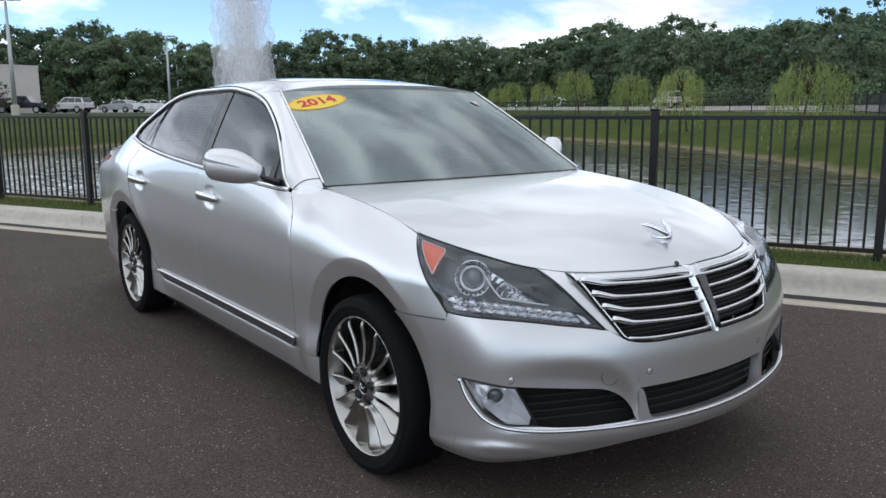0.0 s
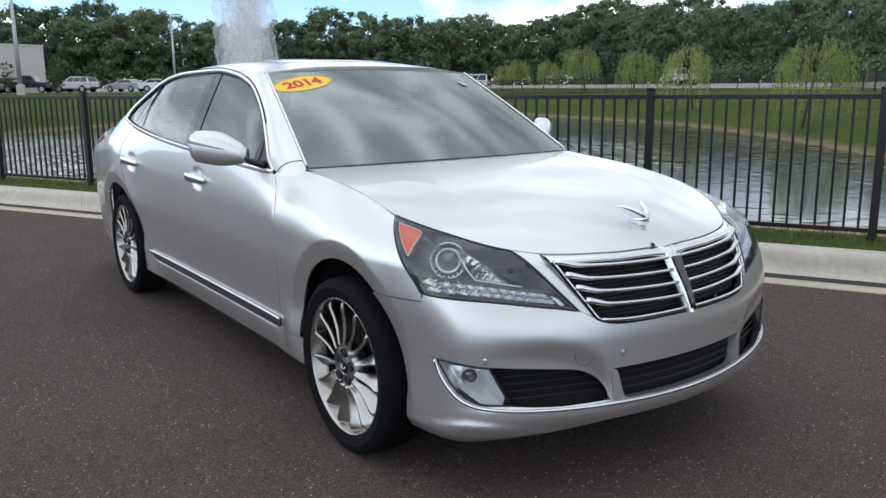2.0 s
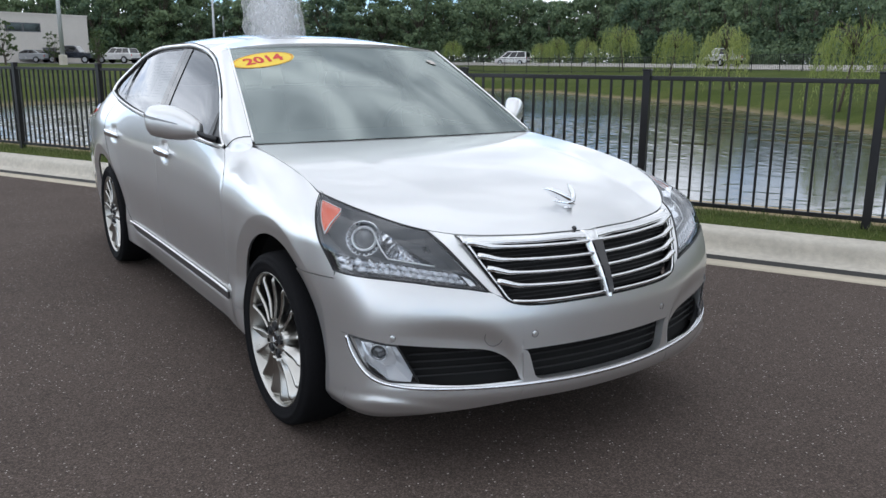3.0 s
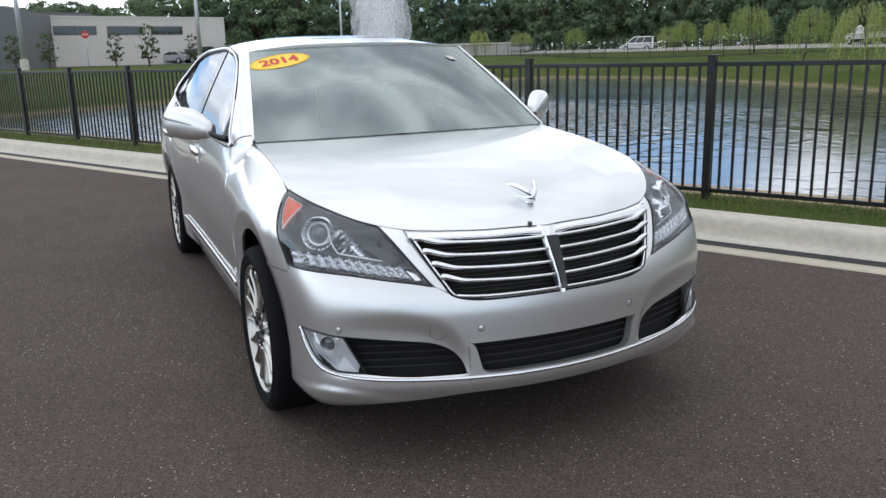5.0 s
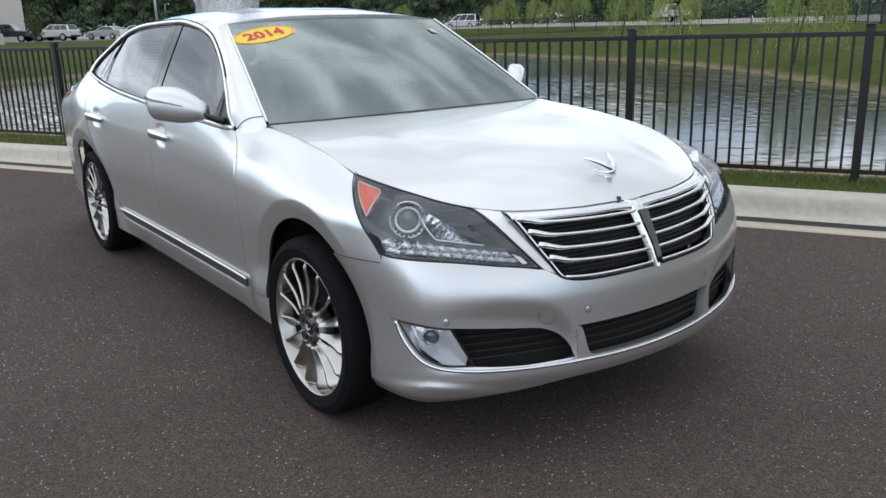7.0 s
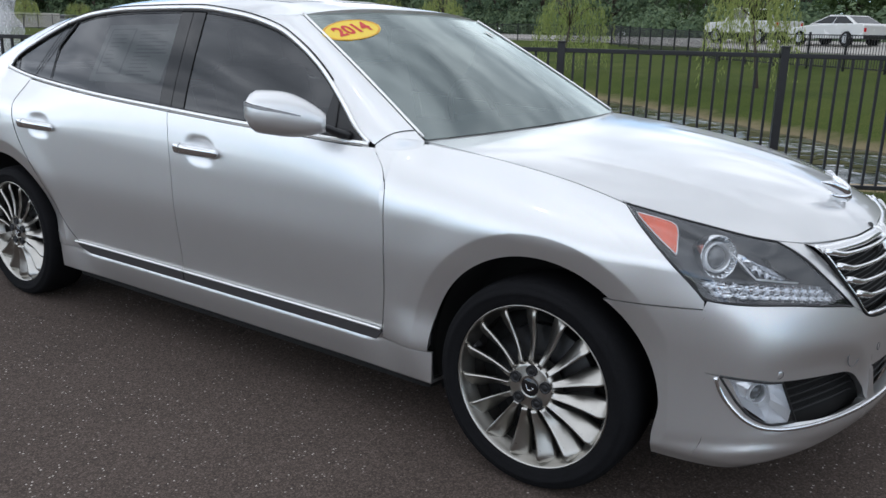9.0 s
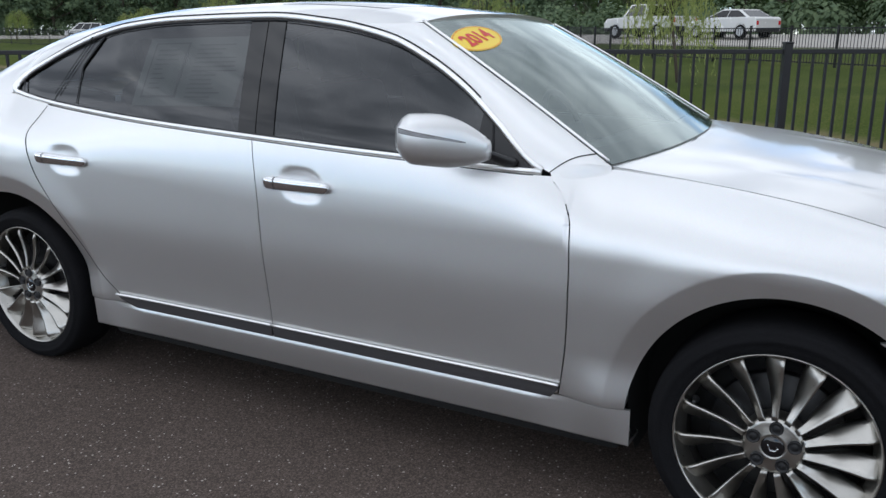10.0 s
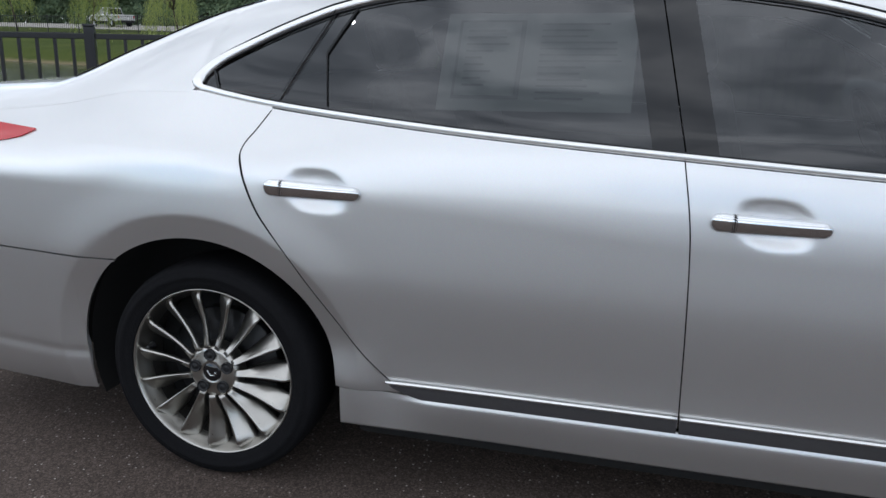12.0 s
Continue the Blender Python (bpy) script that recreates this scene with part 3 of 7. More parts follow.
def side_y(x, z):
    """Half width of the flanks at x, z."""
    x, z = np.broadcast_arrays(np.asarray(x, float), np.asarray(z, float))
    xs = np.minimum(x, 0.45)
    kc = step((x - 0.20) / 0.18)
    base = (low_prof(z) * (1 - kc) + chin_prof(z) * kc) * wide(xs)
    zt, yt = top_z(xs), top_y(xs)
    zk = np.where(xs > -0.6, 0.775, 0.80 + 0.07 * step((-xs - 1.4) / 1.2))
    kb = low_prof(zk) * wide(xs)
    t = np.clip((z - zk) / np.maximum(zt - zk, 0.02), 0, 1.3)
    y = np.where(z > zk, kb - (kb - yt) * t ** 2.1, base)
    # haunches over the wheels, and a flat band round the arches
    kb = step((x - 0.21) / 0.13)
    for wx, amp in ((0.0, 0.014 - 0.006 * kb), (-WB, 0.027)):
        r = np.hypot(x - wx, z - CZ) if wx == 0.0 else np.hypot((x + 3.070) * np.where(x < -3.070, 0.919, 0.959), z - CZ) - 0.005
        band = -0.26 * np.clip(0.466 - r, 0, 0.08) + 0.004 * step((0.60 - r) / 0.135)
        if wx == 0.0:
            band = band * (1 - 0.45 * kb)
        y = y + band + amp * np.exp(-((x - wx) / 0.42) ** 2) * step((z - 0.45) / 0.25) * step((zt - z) / 0.2)
    # a soft hollow along the doors above the sill
    y = y - 0.0055 * np.exp(-((z - 0.45) / 0.11) ** 2) * step((-x - 0.55) / 0.35) * step((x + 2.6) / 0.35)
    # the panels spread towards the sills beside the wheels
    y = y + 0.022 * step((0.50 - z) / 0.16) * (step((x + 0.64) / 0.17) * step((0.1 - x) / 0.1) + step((-2.50 - x) / 0.14) * step((x + 2.9) / 0.1))
    # hollows behind the door handles
    for hx, hz in ((-1.5385, 0.9075), (-2.695, 0.917)):
        lean = (x - hx) + 0.25 * (z - hz)
        y = y - 0.010 * np.exp(-(np.abs(lean / 0.074) ** 2.7 + np.abs((z - hz) / 0.050) ** 2.7) ** 1.9)
    return y


def front_fall(t):
    return 0.24 * t ** 2 + 0.04 * t ** 6 + 0.19 * t ** 40


def ring(q, z):
    """The nose and the flanks as one surface: q 0 at the middle of the nose, 1 at the corner, then metres rearward."""
    q, z = np.broadcast_arrays(np.asarray(q, float), np.asarray(z, float))
    xc = nose_x(z) - front_fall(1.0)
    t = np.clip(q, 0, 1)
    x = np.where(q <= 1, nose_x(z) - front_fall(t), xc - (q - 1))
    b = side_y(np.where(q <= 1, xc, x), z)
    # the face tucks in below a crease that runs down to the struts between the openings
    y = b * t
    zc = np.interp(y, (0.33, 0.36, 0.40, 0.46, 0.56, 0.70, 0.86), (0.44, 0.475, 0.525, 0.562, 0.585, 0.598, 0.605))
    tuck = 0.017 * step((zc - z) / 0.085) * step((y - 0.335) / 0.05) * step((0.865 - y) / 0.34) * step((z - 0.345) / 0.02)
    x = np.where(q <= 1, x - tuck, x)
    return np.stack([x, -b * np.where(q <= 1, t, 1.0), z], -1)


def flank_y(x, z):
    """Half width at x, z, nose corner included."""
    x, z = np.broadcast_arrays(np.asarray(x, float), np.asarray(z, float))
    xc = nose_x(z) - front_fall(1.0)
    tt = np.linspace(0.4, 1, 200)
    d = nose_x(z) - x
    t = np.interp(d, front_fall(tt), tt)
    return np.where(x > xc, side_y(xc, z) * t, side_y(x, z))


def flank(x, z):
    x, z = np.broadcast_arrays(np.asarray(x, float), np.asarray(z, float))
    return np.stack([x, -flank_y(x, z), z], -1)


REAR_ARCH, REAR_BACK, REAR_FORE = -3.070, 0.430, 0.412


def arch_z(x, wx):
    """Height of the wheel arch's edge; the rear one is longer behind the axle."""
    if wx == 0.0:
        q, top = np.abs(x) / ARCH, ARCH
    else:
        q, top = np.where(x < REAR_ARCH, (REAR_ARCH - x) / REAR_BACK, (x - REAR_ARCH) / REAR_FORE), 0.402
    return np.where(q < 1, CZ + top * np.sqrt(np.clip(1 - q * q, 0, None)), 0.0)


def seam_z(x):
    """The seam between the front wing and the bumper."""
    return 0.668 + (np.clip(x, 0.20, 0.508) - 0.20) * 0.08


def dense(x0, x1, n, marks=()):
    """Even steps with extra ones crowded at the marks."""
    xs = list(np.linspace(x0, x1, n))
    for m in marks:
        xs += [m + e for e in (-0.03, -0.015, -0.007, -0.003, -0.0005, 0.0005, 0.003, 0.007, 0.015, 0.03)]
    lo, hi = min(x0, x1), max(x0, x1)
    xs = sorted(x for x in xs if lo - 1e-9 <= x <= hi + 1e-9)
    return np.array(xs)


def columns(xs, zlo, zhi, nv, crowd=1.0):
    """A grid on the flank between two height curves."""
    xs = np.asarray(xs)
    v = np.linspace(0, 1, nv) ** crowd
    Z = zlo[:, None] * (1 - v) + zhi[:, None] * v
    X = np.repeat(xs[:, None], nv, 1)
    return flank(X, Z)


# edges of the doors, as x at a height
fd_front = curve_of([0.30, 0.345, 0.40, 0.55, 0.70, 0.86, 0.93, 1.003], [-0.632, -0.612, -0.602, -0.588, -0.584, -0.590, -0.612, -0.672])
bp_line = curve_of([0.30, 0.36, 0.60, 0.85, 1.05, 1.30, 1.50], [-1.706, -1.709, -1.716, -1.727, -1.757, -1.800, -1.850])
rd_rear = curve_of([0.30, 0.345, 0.377, 0.459, 0.537, 0.617, 0.732, 0.804, 0.845, 0.902, 0.952, 1.0, 1.0147, 1.0325, 1.058, 1.121], [-2.405, -2.455, -2.492, -2.574, -2.639, -2.701, -2.780, -2.834, -2.862, -2.889, -2.907, -2.917, -2.914, -2.906, -2.887, -2.846])


def by_rows(z0, z1, nz, left, right, nx, power=1.0):
    """A grid on the flank between two upright edges given as x at a height."""
    zs = z0 + (z1 - z0) * np.linspace(0, 1, nz) ** power
    P = []
    for z in zs:
        xs = np.linspace(left(z), right(z), nx)
        P.append(np.stack([xs, np.full(nx, z)], -1))
    return np.array(P)


def door_grid(left, top_l, right, top_r, nz, nx, low=0.345, gap=0.004):
    """A grid on the flank from the sill line to the belt line between two upright edges."""
    t = np.linspace(0, 1, nz)
    xl, xr = left(low + t * (top_l - low)), right(low + t * (top_r - low))
    u = np.linspace(0, 1, nx)
    X = xl[:, None] * (1 - u) + xr[:, None] * u
    Z = low + t[:, None] * (belt_z(X) - gap - low)
    return flank(X, Z)


def car_body(car):
    right = (0, -1, 0.2)
    # front wings, above the bumper seam and behind the lamp
    lamp_back = curve_of([0.69, 0.72, 0.80, 0.88, 0.935, 0.96], [0.508, 0.486, 0.400, 0.296, 0.212, 0.155])
    xs = dense(-0.585, 0.492, 190, (-ARCH, ARCH))
    lo = np.where(xs > 0.20, np.maximum(seam_z(xs), arch_z(xs, 0.0)), arch_z(xs, 0.0))
    lo = np.where(np.abs(xs) >= ARCH, np.where(xs > 0, seam_z(xs), 0.345), lo)
    lo = np.maximum(lo, 0.345)
    hi = top_z(xs) - 0.002
    zz = np.linspace(0.69, 0.95, 60)
    cut = np.interp(xs, lamp_back(zz)[::-1], zz[::-1])
    hi = np.where(xs > 0.215, np.minimum(hi, cut - 0.003), hi)
    P = columns(xs, lo, np.maximum(hi, lo + 0.002), 72)
    # the rear edge follows the door's edge
    w = step((-xs - 0.25) / 0.335)
    shift = (fd_front(P[..., 2]) + 0.585 + 0.0025) * w[:, None]
    P = flank(P[..., 0] + shift, P[..., 2])
    panel("front_wing", P, right, PAINT, car, both=True)
    xs = np.linspace(-0.72, -0.60, 8)
    panel("wing_backing", columns(xs, np.full(8, 0.93), belt_z(np.minimum(xs, -0.66)) - 0.001, 8), right, PAINT, car, -0.006, 0, both=True)
    # doors
    panel("front_door", door_grid(lambda z: bp_line(z) + 0.0018, 1.045, lambda z: fd_front(z) - 0.002, 1.0, 130, 170), right, PAINT, car, both=True)
    panel("rear_door", door_grid(lambda z: rd_rear(z) + 0.002, 1.115, lambda z: bp_line(z) - 0.0018, 1.045, 130, 170), right, PAINT, car, both=True)
    # sills: flush with the wings, tucked in towards their rolled lower edge
    xs = np.linspace(-2.645, -0.388, 90)
    t = np.concatenate([np.linspace(0, 1, 26), [1.03, 1.06, 1.09, 1.12]])
    P = []
    for x in xs:
        end = 1 - float(step((-x - 0.39) / 0.45) * step((x + 2.64) / 0.45))
        mid = float(step((-x - 0.58) / 0.12) * step((x + 2.53) / 0.16))
        y0, z0, z1 = float(side_y(x, 0.346)), 0.3435 - 0.010 * mid, 0.216 + 0.014 * end
        y1 = 0.826 + 0.032 * end
        row = []
        for u in t:
            v = min(u, 1.0)
            # a narrow ledge under the door strip, then the face that leans in
            ledge = 0.005 * float(step(v / 0.16)) * float(step((1.0 - v) / 0.8)) * mid
            y = y0 - 0.002 * mid + ledge - (y0 - y1) * v ** 1.5
            row.append((x, -y + 0.9 * max(0.0, u - 1.0), z0 + (z1 - z0) * v - 0.05 * max(0.0, u - 1.0)))
        P.append(row)
    P = np.array(P)
    panel("sill", P, right, PAINT, car, both=True)
    # rear quarter: from the door's rear edge round to the tail
    xs = dense(-3.340, -2.40, 160, (REAR_ARCH - REAR_BACK, REAR_ARCH + REAR_FORE))
    lo = np.where(xs > -WB, np.maximum(arch_z(xs, -WB), 0.345), np.maximum(arch_z(xs, -WB), 0.665))
    zz = np.linspace(0.30, 0.76, 90)
    door = np.interp(-xs, -rd_rear(zz), zz)
    hi = np.where(xs > rd_rear(0.755), door - 0.003, 0.755)
    P = columns(xs, lo, np.maximum(hi, lo + 0.001), 40)
    xs = np.linspace(-4.05, -3.340, 30)
    P1 = columns(xs, np.full(30, 0.665), np.full(30, 0.755), 16)
    G = by_rows(0.755, 1.0, 40, lambda z: -4.05, lambda z: rd_rear(z) - 0.002, 110)
    P2 = flank(G[..., 0], G[..., 1])
    zz = np.linspace(1.0, 1.119, 40)
    cx = np.concatenate([np.linspace(-4.05, -2.919, 44), np.linspace(-2.917, -2.849, 16)])
    cz = np.where(cx < -2.918, 1.0, np.interp(cx, rd_rear(zz), zz))
    C = columns(cx, cz, np.maximum(belt_z(cx), cz + 0.001), 8)
    V, F = merge(sheet(P, right), sheet(P1, right), sheet(P2, right), sheet(C, right))
    part("rear_quarter", mesh_from("q", V, F), PAINT, car)
    part("rear_quarter", mirrored("q", V, F), PAINT, car)
    # dark rubber in the gap behind the rear door
    # dark line laid along the rear door's gap, its shade given as colour
    zz = np.linspace(0.350, 1.116, 60)
    both_sides("door_seal", *tube(flank(rd_rear(zz), zz) + np.array([0, 0.0012, 0]), 0.0024, 6, up=(0, 1, 0)), DARK, car)
    # rear bumper flank
    xs = dense(-4.20, -3.346, 130, (REAR_ARCH - REAR_BACK,))
    lo = np.where(xs < REAR_ARCH - REAR_BACK, 0.20, arch_z(xs, -WB))
    lo = np.maximum(lo, 0.20)
    P = columns(xs, np.minimum(lo, 0.655), np.full(len(xs), 0.66), 44)
    panel("rear_bumper", P, right, PAINT, car, both=True)
    # bonnet
    ww = np.linspace(-1, 1, 61)
    rows = []
    for u in np.linspace(0, 1, 46):
        row = []
        for w in ww:
            aw = abs(w)
            yf = aw * 0.772
            xf = float(hood_edge(yf)) - 0.001
            xr = -0.440 - 0.092 * aw ** 2.2
            yr = aw * 0.745
            x = xf + (xr - xf) * u
            lim = float(seam_y(x)) - 0.004
            y = (yf + (yr - yf) * u)
            y = min(y, lim)
            row.append((x, math.copysign(y, w), float(hood_z(x, y))))
        rows.append(row)
    bon = np.array(rows)
    # two soft ridges that run from the grille's corners
    yy, xx = np.abs(bon[..., 1]), bon[..., 0]
    ridge = 0.42 + 0.10 * np.clip(0.7 - xx, 0, 1)
    bon[..., 2] += 0.003 * np.exp(-((yy - ridge) / 0.05) ** 2) * step((0.66 - xx) / 0.2) * step((xx + 0.25) / 0.3)
    panel("bonnet", bon, (0, 0, 1), PAINT, car, flange=0.02)


CH_X = [-0.66, -0.729, -0.852, -0.997, -1.15, -1.31, -1.562, -1.844, -2.283, -2.536, -2.712, -2.791, -2.871, -2.950, -3.030, -3.062, -3.085, -3.100]
CH_Z = curve_of(CH_X, [0.998, 1.031, 1.133, 1.240, 1.323, 1.386, 1.436, 1.460, 1.452, 1.430, 1.391, 1.362, 1.328, 1.289, 1.246, 1.222, 1.199, 1.178])


def green_y(x, z):
    """Half width of the glasshouse."""
    zb = belt_z(np.minimum(x, -0.66))
    yb = belt_y(np.minimum(x, -0.66))
    t = np.clip((z - zb) / 0.41, -0.1, 1.2)
    taper = 0.03 * step((-x - 2.4) / 0.9) * t
    return yb - 0.008 - 0.225 * t ** 1.12 - taper


def green(x, z):
    x, z = np.broadcast_arrays(np.asarray(x, float), np.asarray(z, float))
    return np.stack([x, -green_y(x, z), z], -1)


roof_c = curve_of([-1.15, -1.25, -1.6, -2.0, -2.4, -2.75, -3.1, -3.45, -3.8, -4.27], [1.455, 1.478, 1.516, 1.528, 1.520, 1.487, 1.425, 1.300, 1.165, 1.115])


def ws_bottom(w):
    return np.array([-0.452 - 0.085 * abs(w) ** 2.2, -0.742 * w, 1.046 + 0.008 * (1 - w * w)])


def ws_top(w):
    return np.array([-1.165 - 0.045 * abs(w) ** 2.2, -0.605 * w, 1.456 - 0.022 * abs(w) ** 2.2])


def ws_point(w, u):
    b, t = ws_bottom(w), ws_top(w)
    p = b + (t - b) * u
    p[2] += 0.016 * math.sin(math.pi * u) * (0.4 + 0.6 * (1 - w * w))
    return p


def rail_y(x):
    return np.where(x > -1.5, 0.607 + (float(green_y(-1.5, CH_Z(-1.5) + 0.004)) - 0.607) * step((-1.21 - x) / 0.29), green_y(x, CH_Z(x) + 0.004))


def rail_z(x):
    return np.where(x > -1.5, 1.435 + (float(CH_Z(-1.5)) + 0.004 - 1.435) * step((-1.21 - x) / 0.29), CH_Z(x) + 0.004)


def windscreen_sheet(w0, w1, u0, u1, nw=31, nu=21):
    return np.array([[ws_point(w, u) for u in np.linspace(u0, u1, nu)] for w in np.linspace(w0, w1, nw)])


def car_cabin(car):
    right = (0, -1, 0.3)
    # windscreen with its dark border behind the glass
    panel("windscreen", windscreen_sheet(-0.99, 0.99, -0.03, 1.0), (0.5, 0, 0.8), WSGLASS, car, 0.0, 0.0).visible_shadow = False
    frit = merge(sheet(windscreen_sheet(-0.985, 0.985, -0.02, 0.072), (0.5, 0, 0.8), -0.006, 0), sheet(windscreen_sheet(-0.985, 0.985, 0.972, 1.0), (0.5, 0, 0.8), -0.006, 0),
                 sheet(windscreen_sheet(0.955, 0.99, 0, 1.0), (0.5, 0, 0.8), -0.006, 0), sheet(windscreen_sheet(-0.99, -0.955, 0, 1.0), (0.5, 0, 0.8), -0.006, 0))
    part("windscreen_border", mesh_from("b", *frit), BLACK, car, "black band round the windscreen")
    # bright strip along the windscreen's side
    for sgn in (1, -1):
        path = [ws_point(sgn * 0.998, u) + np.array([0.0, 0.0, 0.006]) for u in np.linspace(-0.02, 1.0, 30)]
        part("pillar_strip", mesh_from("s", *tube(path, 0.0048, 6, flat=1.0)), BRIGHT, car, "bright strip along the windscreen pillar")
    # pillars: between the windscreen's edge and the bright window frame
    uu = np.linspace(0, 1, 40)
    xs = -0.672 + (-1.50 + 0.672) * uu
    outer = green(xs, CH_Z(xs) + 0.004)
    inner = []
    for u in uu:
        if u < 0.80:
            inner.append(ws_point(1.005, -0.04 + 1.04 * u / 0.80))
        else:
            x = -1.21 - 0.29 * (u - 0.80) / 0.20
            inner.append(np.array([x, -float(rail_y(x)), float(rail_z(x))]))
    inner = np.array(inner)
    P = []
    for t in np.linspace(0, 1, 9):
        c = outer * (1 - t) + inner * t
        fade = step((1 - uu) / 0.35)
        c[:, 2] += 0.016 * math.sin(math.pi * t) * fade
        c[:, 1] -= 0.010 * math.sin(math.pi * t) * fade
        P.append(c)
    panel("windscreen_pillar", np.array(P), (0.2, -1, 0.5), PAINT, car, flange=0.01, both=True)
    # painted sweep from the wing up into the pillar's foot
    def pil(u, t):
        a = green(-0.672 - 0.828 * u, CH_Z(-0.672 - 0.828 * u) + 0.004)
        b = ws_point(1.005, -0.04 + 1.04 * u / 0.80)
        return a * (1 - t) + b * t + np.array([0, -0.010, 0.016]) * math.sin(math.pi * t)
    rows = []
    for t in np.linspace(0, 1, 22):
        x = -0.664 + 0.152 * t
        z = float(top_z(x)) - 0.018
        p0 = flank(x, z) + np.array([0, 0.0008, -0.0004])
        d0 = flank(x, z + 0.01) - flank(x, z)
        p1 = pil(0.006, t)
        d1 = pil(0.05, t) - pil(0.0, t)
        ln = np.linalg.norm(p1 - p0)
        m0, m1 = d0 / np.linalg.norm(d0) * ln, d1 / np.linalg.norm(d1) * ln
        rows.append([(2 * k ** 3 - 3 * k ** 2 + 1) * p0 + (k ** 3 - 2 * k ** 2 + k) * m0 + (3 * k ** 2 - 2 * k ** 3) * p1 + (k ** 3 - k ** 2) * m1 for k in np.linspace(0, 1, 14)])
    panel("pillar_foot", np.array(rows), (0.2, -1, 0.5), PAINT, car, flange=0.0, both=True)
    foot = [pil(0.004 + 0.055 * t, t) + np.array([0.0, -0.0006, 0.0008]) for t in np.linspace(0.0, 1.0, 16)]
    both_sides("pillar_seam", *tube(foot, 0.0016, 5, up=(0.4, -0.6, 0.6)), DARK, car)
    # roof and rear pillars
    xs = np.concatenate([np.linspace(-1.21, -1.4, 8)[:-1], np.linspace(-1.4, -3.0, 50)[:-1], np.linspace(-3.0, -3.16, 16)[:-1], np.linspace(-3.16, -4.26, 26)])
    P = []
    for x in xs:
        k = float(step((-x - 3.075) / 0.035))
        zr = float(rail_z(x)) * (1 - k) + (float(belt_z(x)) - 0.006) * k
        yr = float(rail_y(x)) * (1 - k) + (float(side_y(x, float(belt_z(x)) - 0.006)) + 0.0006) * k
        zc = max(float(roof_c(x)), zr + 0.01)
        e = 3.0 + 1.2 * float(step((-x - 2.4) / 0.7))
        row = []
        for a in np.linspace(1, -1, 61):
            q = math.sin(a * math.pi / 2)
            z = zr + (zc - zr) * (1 - abs(q) ** e)
            xx = x
            if x > -1.40:
                xx = x + 0.045 * (1 - abs(q) ** 2.2) * (x + 1.40) / 0.19
            row.append((xx, -yr * q, z))
        P.append(row)
    panel("roof", np.array(P), (0, 0, 1), PAINT, car, flange=0.015)
    P = []
    for k in np.linspace(0, 1, 14):
        P.append([(-4.19 - 0.07 * math.cos(y * 1.6), y, 0.2 + (0.815 + 0.085 * (1 - abs(y / 0.66) ** 3)) * k) for y in np.linspace(-0.66, 0.66, 21)])
    panel("tail", np.array(P), (-1, 0, 0), PAINT, car)
    # bright window frame, broadest at its rounded rear end, with a hairline of shadow below it
    xx = np.concatenate([np.linspace(-0.70, -2.9, 76), np.linspace(-2.915, -3.080, 12)])
    top = green(xx, CH_Z(xx))
    bx = np.concatenate([np.linspace(-3.074, -2.9, 12), np.linspace(-2.88, -0.70, 60)])
    bot = green(bx, belt_z(bx) + 0.006)
    tip = green(np.array([-3.0885, -3.0925, -3.0905, -3.084]), np.array([1.1945, 1.1845, 1.1760, 1.1700]))
    loop = np.concatenate([top, tip, bot])
    wide_at = np.concatenate([np.full(76, 0.0047), np.linspace(0.0047, 0.0068, 12), [0.0080, 0.0086, 0.0082, 0.0070], np.linspace(0.0058, 0.0044, 12), np.full(60, 0.0044)])
    V, F = tube(loop + np.array([0, -0.003, 0]), wide_at, 10, close=True, up=(0, 1, 0), flat=2.1)
    part("window_frame", mesh_from("f", V, F), BRIGHT, car, "bright window surround")
    part("window_frame", mirrored("f", V, F), BRIGHT, car)
    low = np.concatenate([tip[1:], bot]) + np.array([0, -0.0012, -0.0106])
    low[:3] = tip[1:] + np.array([[-0.0185, -0.001, 0.0], [-0.016, -0.001, -0.007], [-0.010, -0.001, -0.0115]])
    both_sides("belt_shadow_gap", *tube(low, 0.0016, 6, up=(0, 1, 0)), DARK, car)
    # black rubber inside the bright frame, and the dark drip line above it
    inn = np.concatenate([green(xx[6:-2], CH_Z(xx[6:-2]) - 0.0125), green(bx[3:-4], belt_z(bx[3:-4]) + 0.0160)])
    V, F = tube(inn + np.array([0, -0.001, 0]), 0.0018, 6, close=True, up=(0, 1, 0), flat=1.5)
    part("window_rubber", mesh_from("f", V, F), DARKPLASTIC, car, "black rubber round the side windows")
    part("window_rubber", mirrored("f", V, F), DARKPLASTIC, car)
    drip = green(xx[8:-1], CH_Z(xx[8:-1]) + 0.0135) + np.array([0, -0.0040, 0.0])
    V, F = tube(drip, np.linspace(0.0026, 0.0030, len(drip)), 6, up=(0, 1, 0))
    part("drip_line", mesh_from("d", V, F), DARK, car)
    part("drip_line", mirrored("d", V, F), DARK, car)
    # side glass behind the frame
    def glass(left, right_edge, n=40, m=14):
        u, v = np.meshgrid(np.linspace(0, 1, n), np.linspace(0, 1, m), indexing="ij")
        Z = np.full(u.shape, 1.2)
        for _ in range(12):
            X = left(Z) * (1 - u) + right_edge(Z) * u
            X = np.clip(X, -3.088, -0.70)
            lo, hi = belt_z(X) + 0.004, CH_Z(X) - 0.004
            Z = Z * 0.4 + 0.6 * (lo * (1 - v) + np.maximum(hi, lo + 0.001) * v)
        return green(X, Z)
    b_edge = lambda off: (lambda z: -1.752 - 0.226 * (z - 1.047) + off)
    c_edge = lambda off: (lambda z: -2.847 + 0.487 * (z - 1.12) + off)
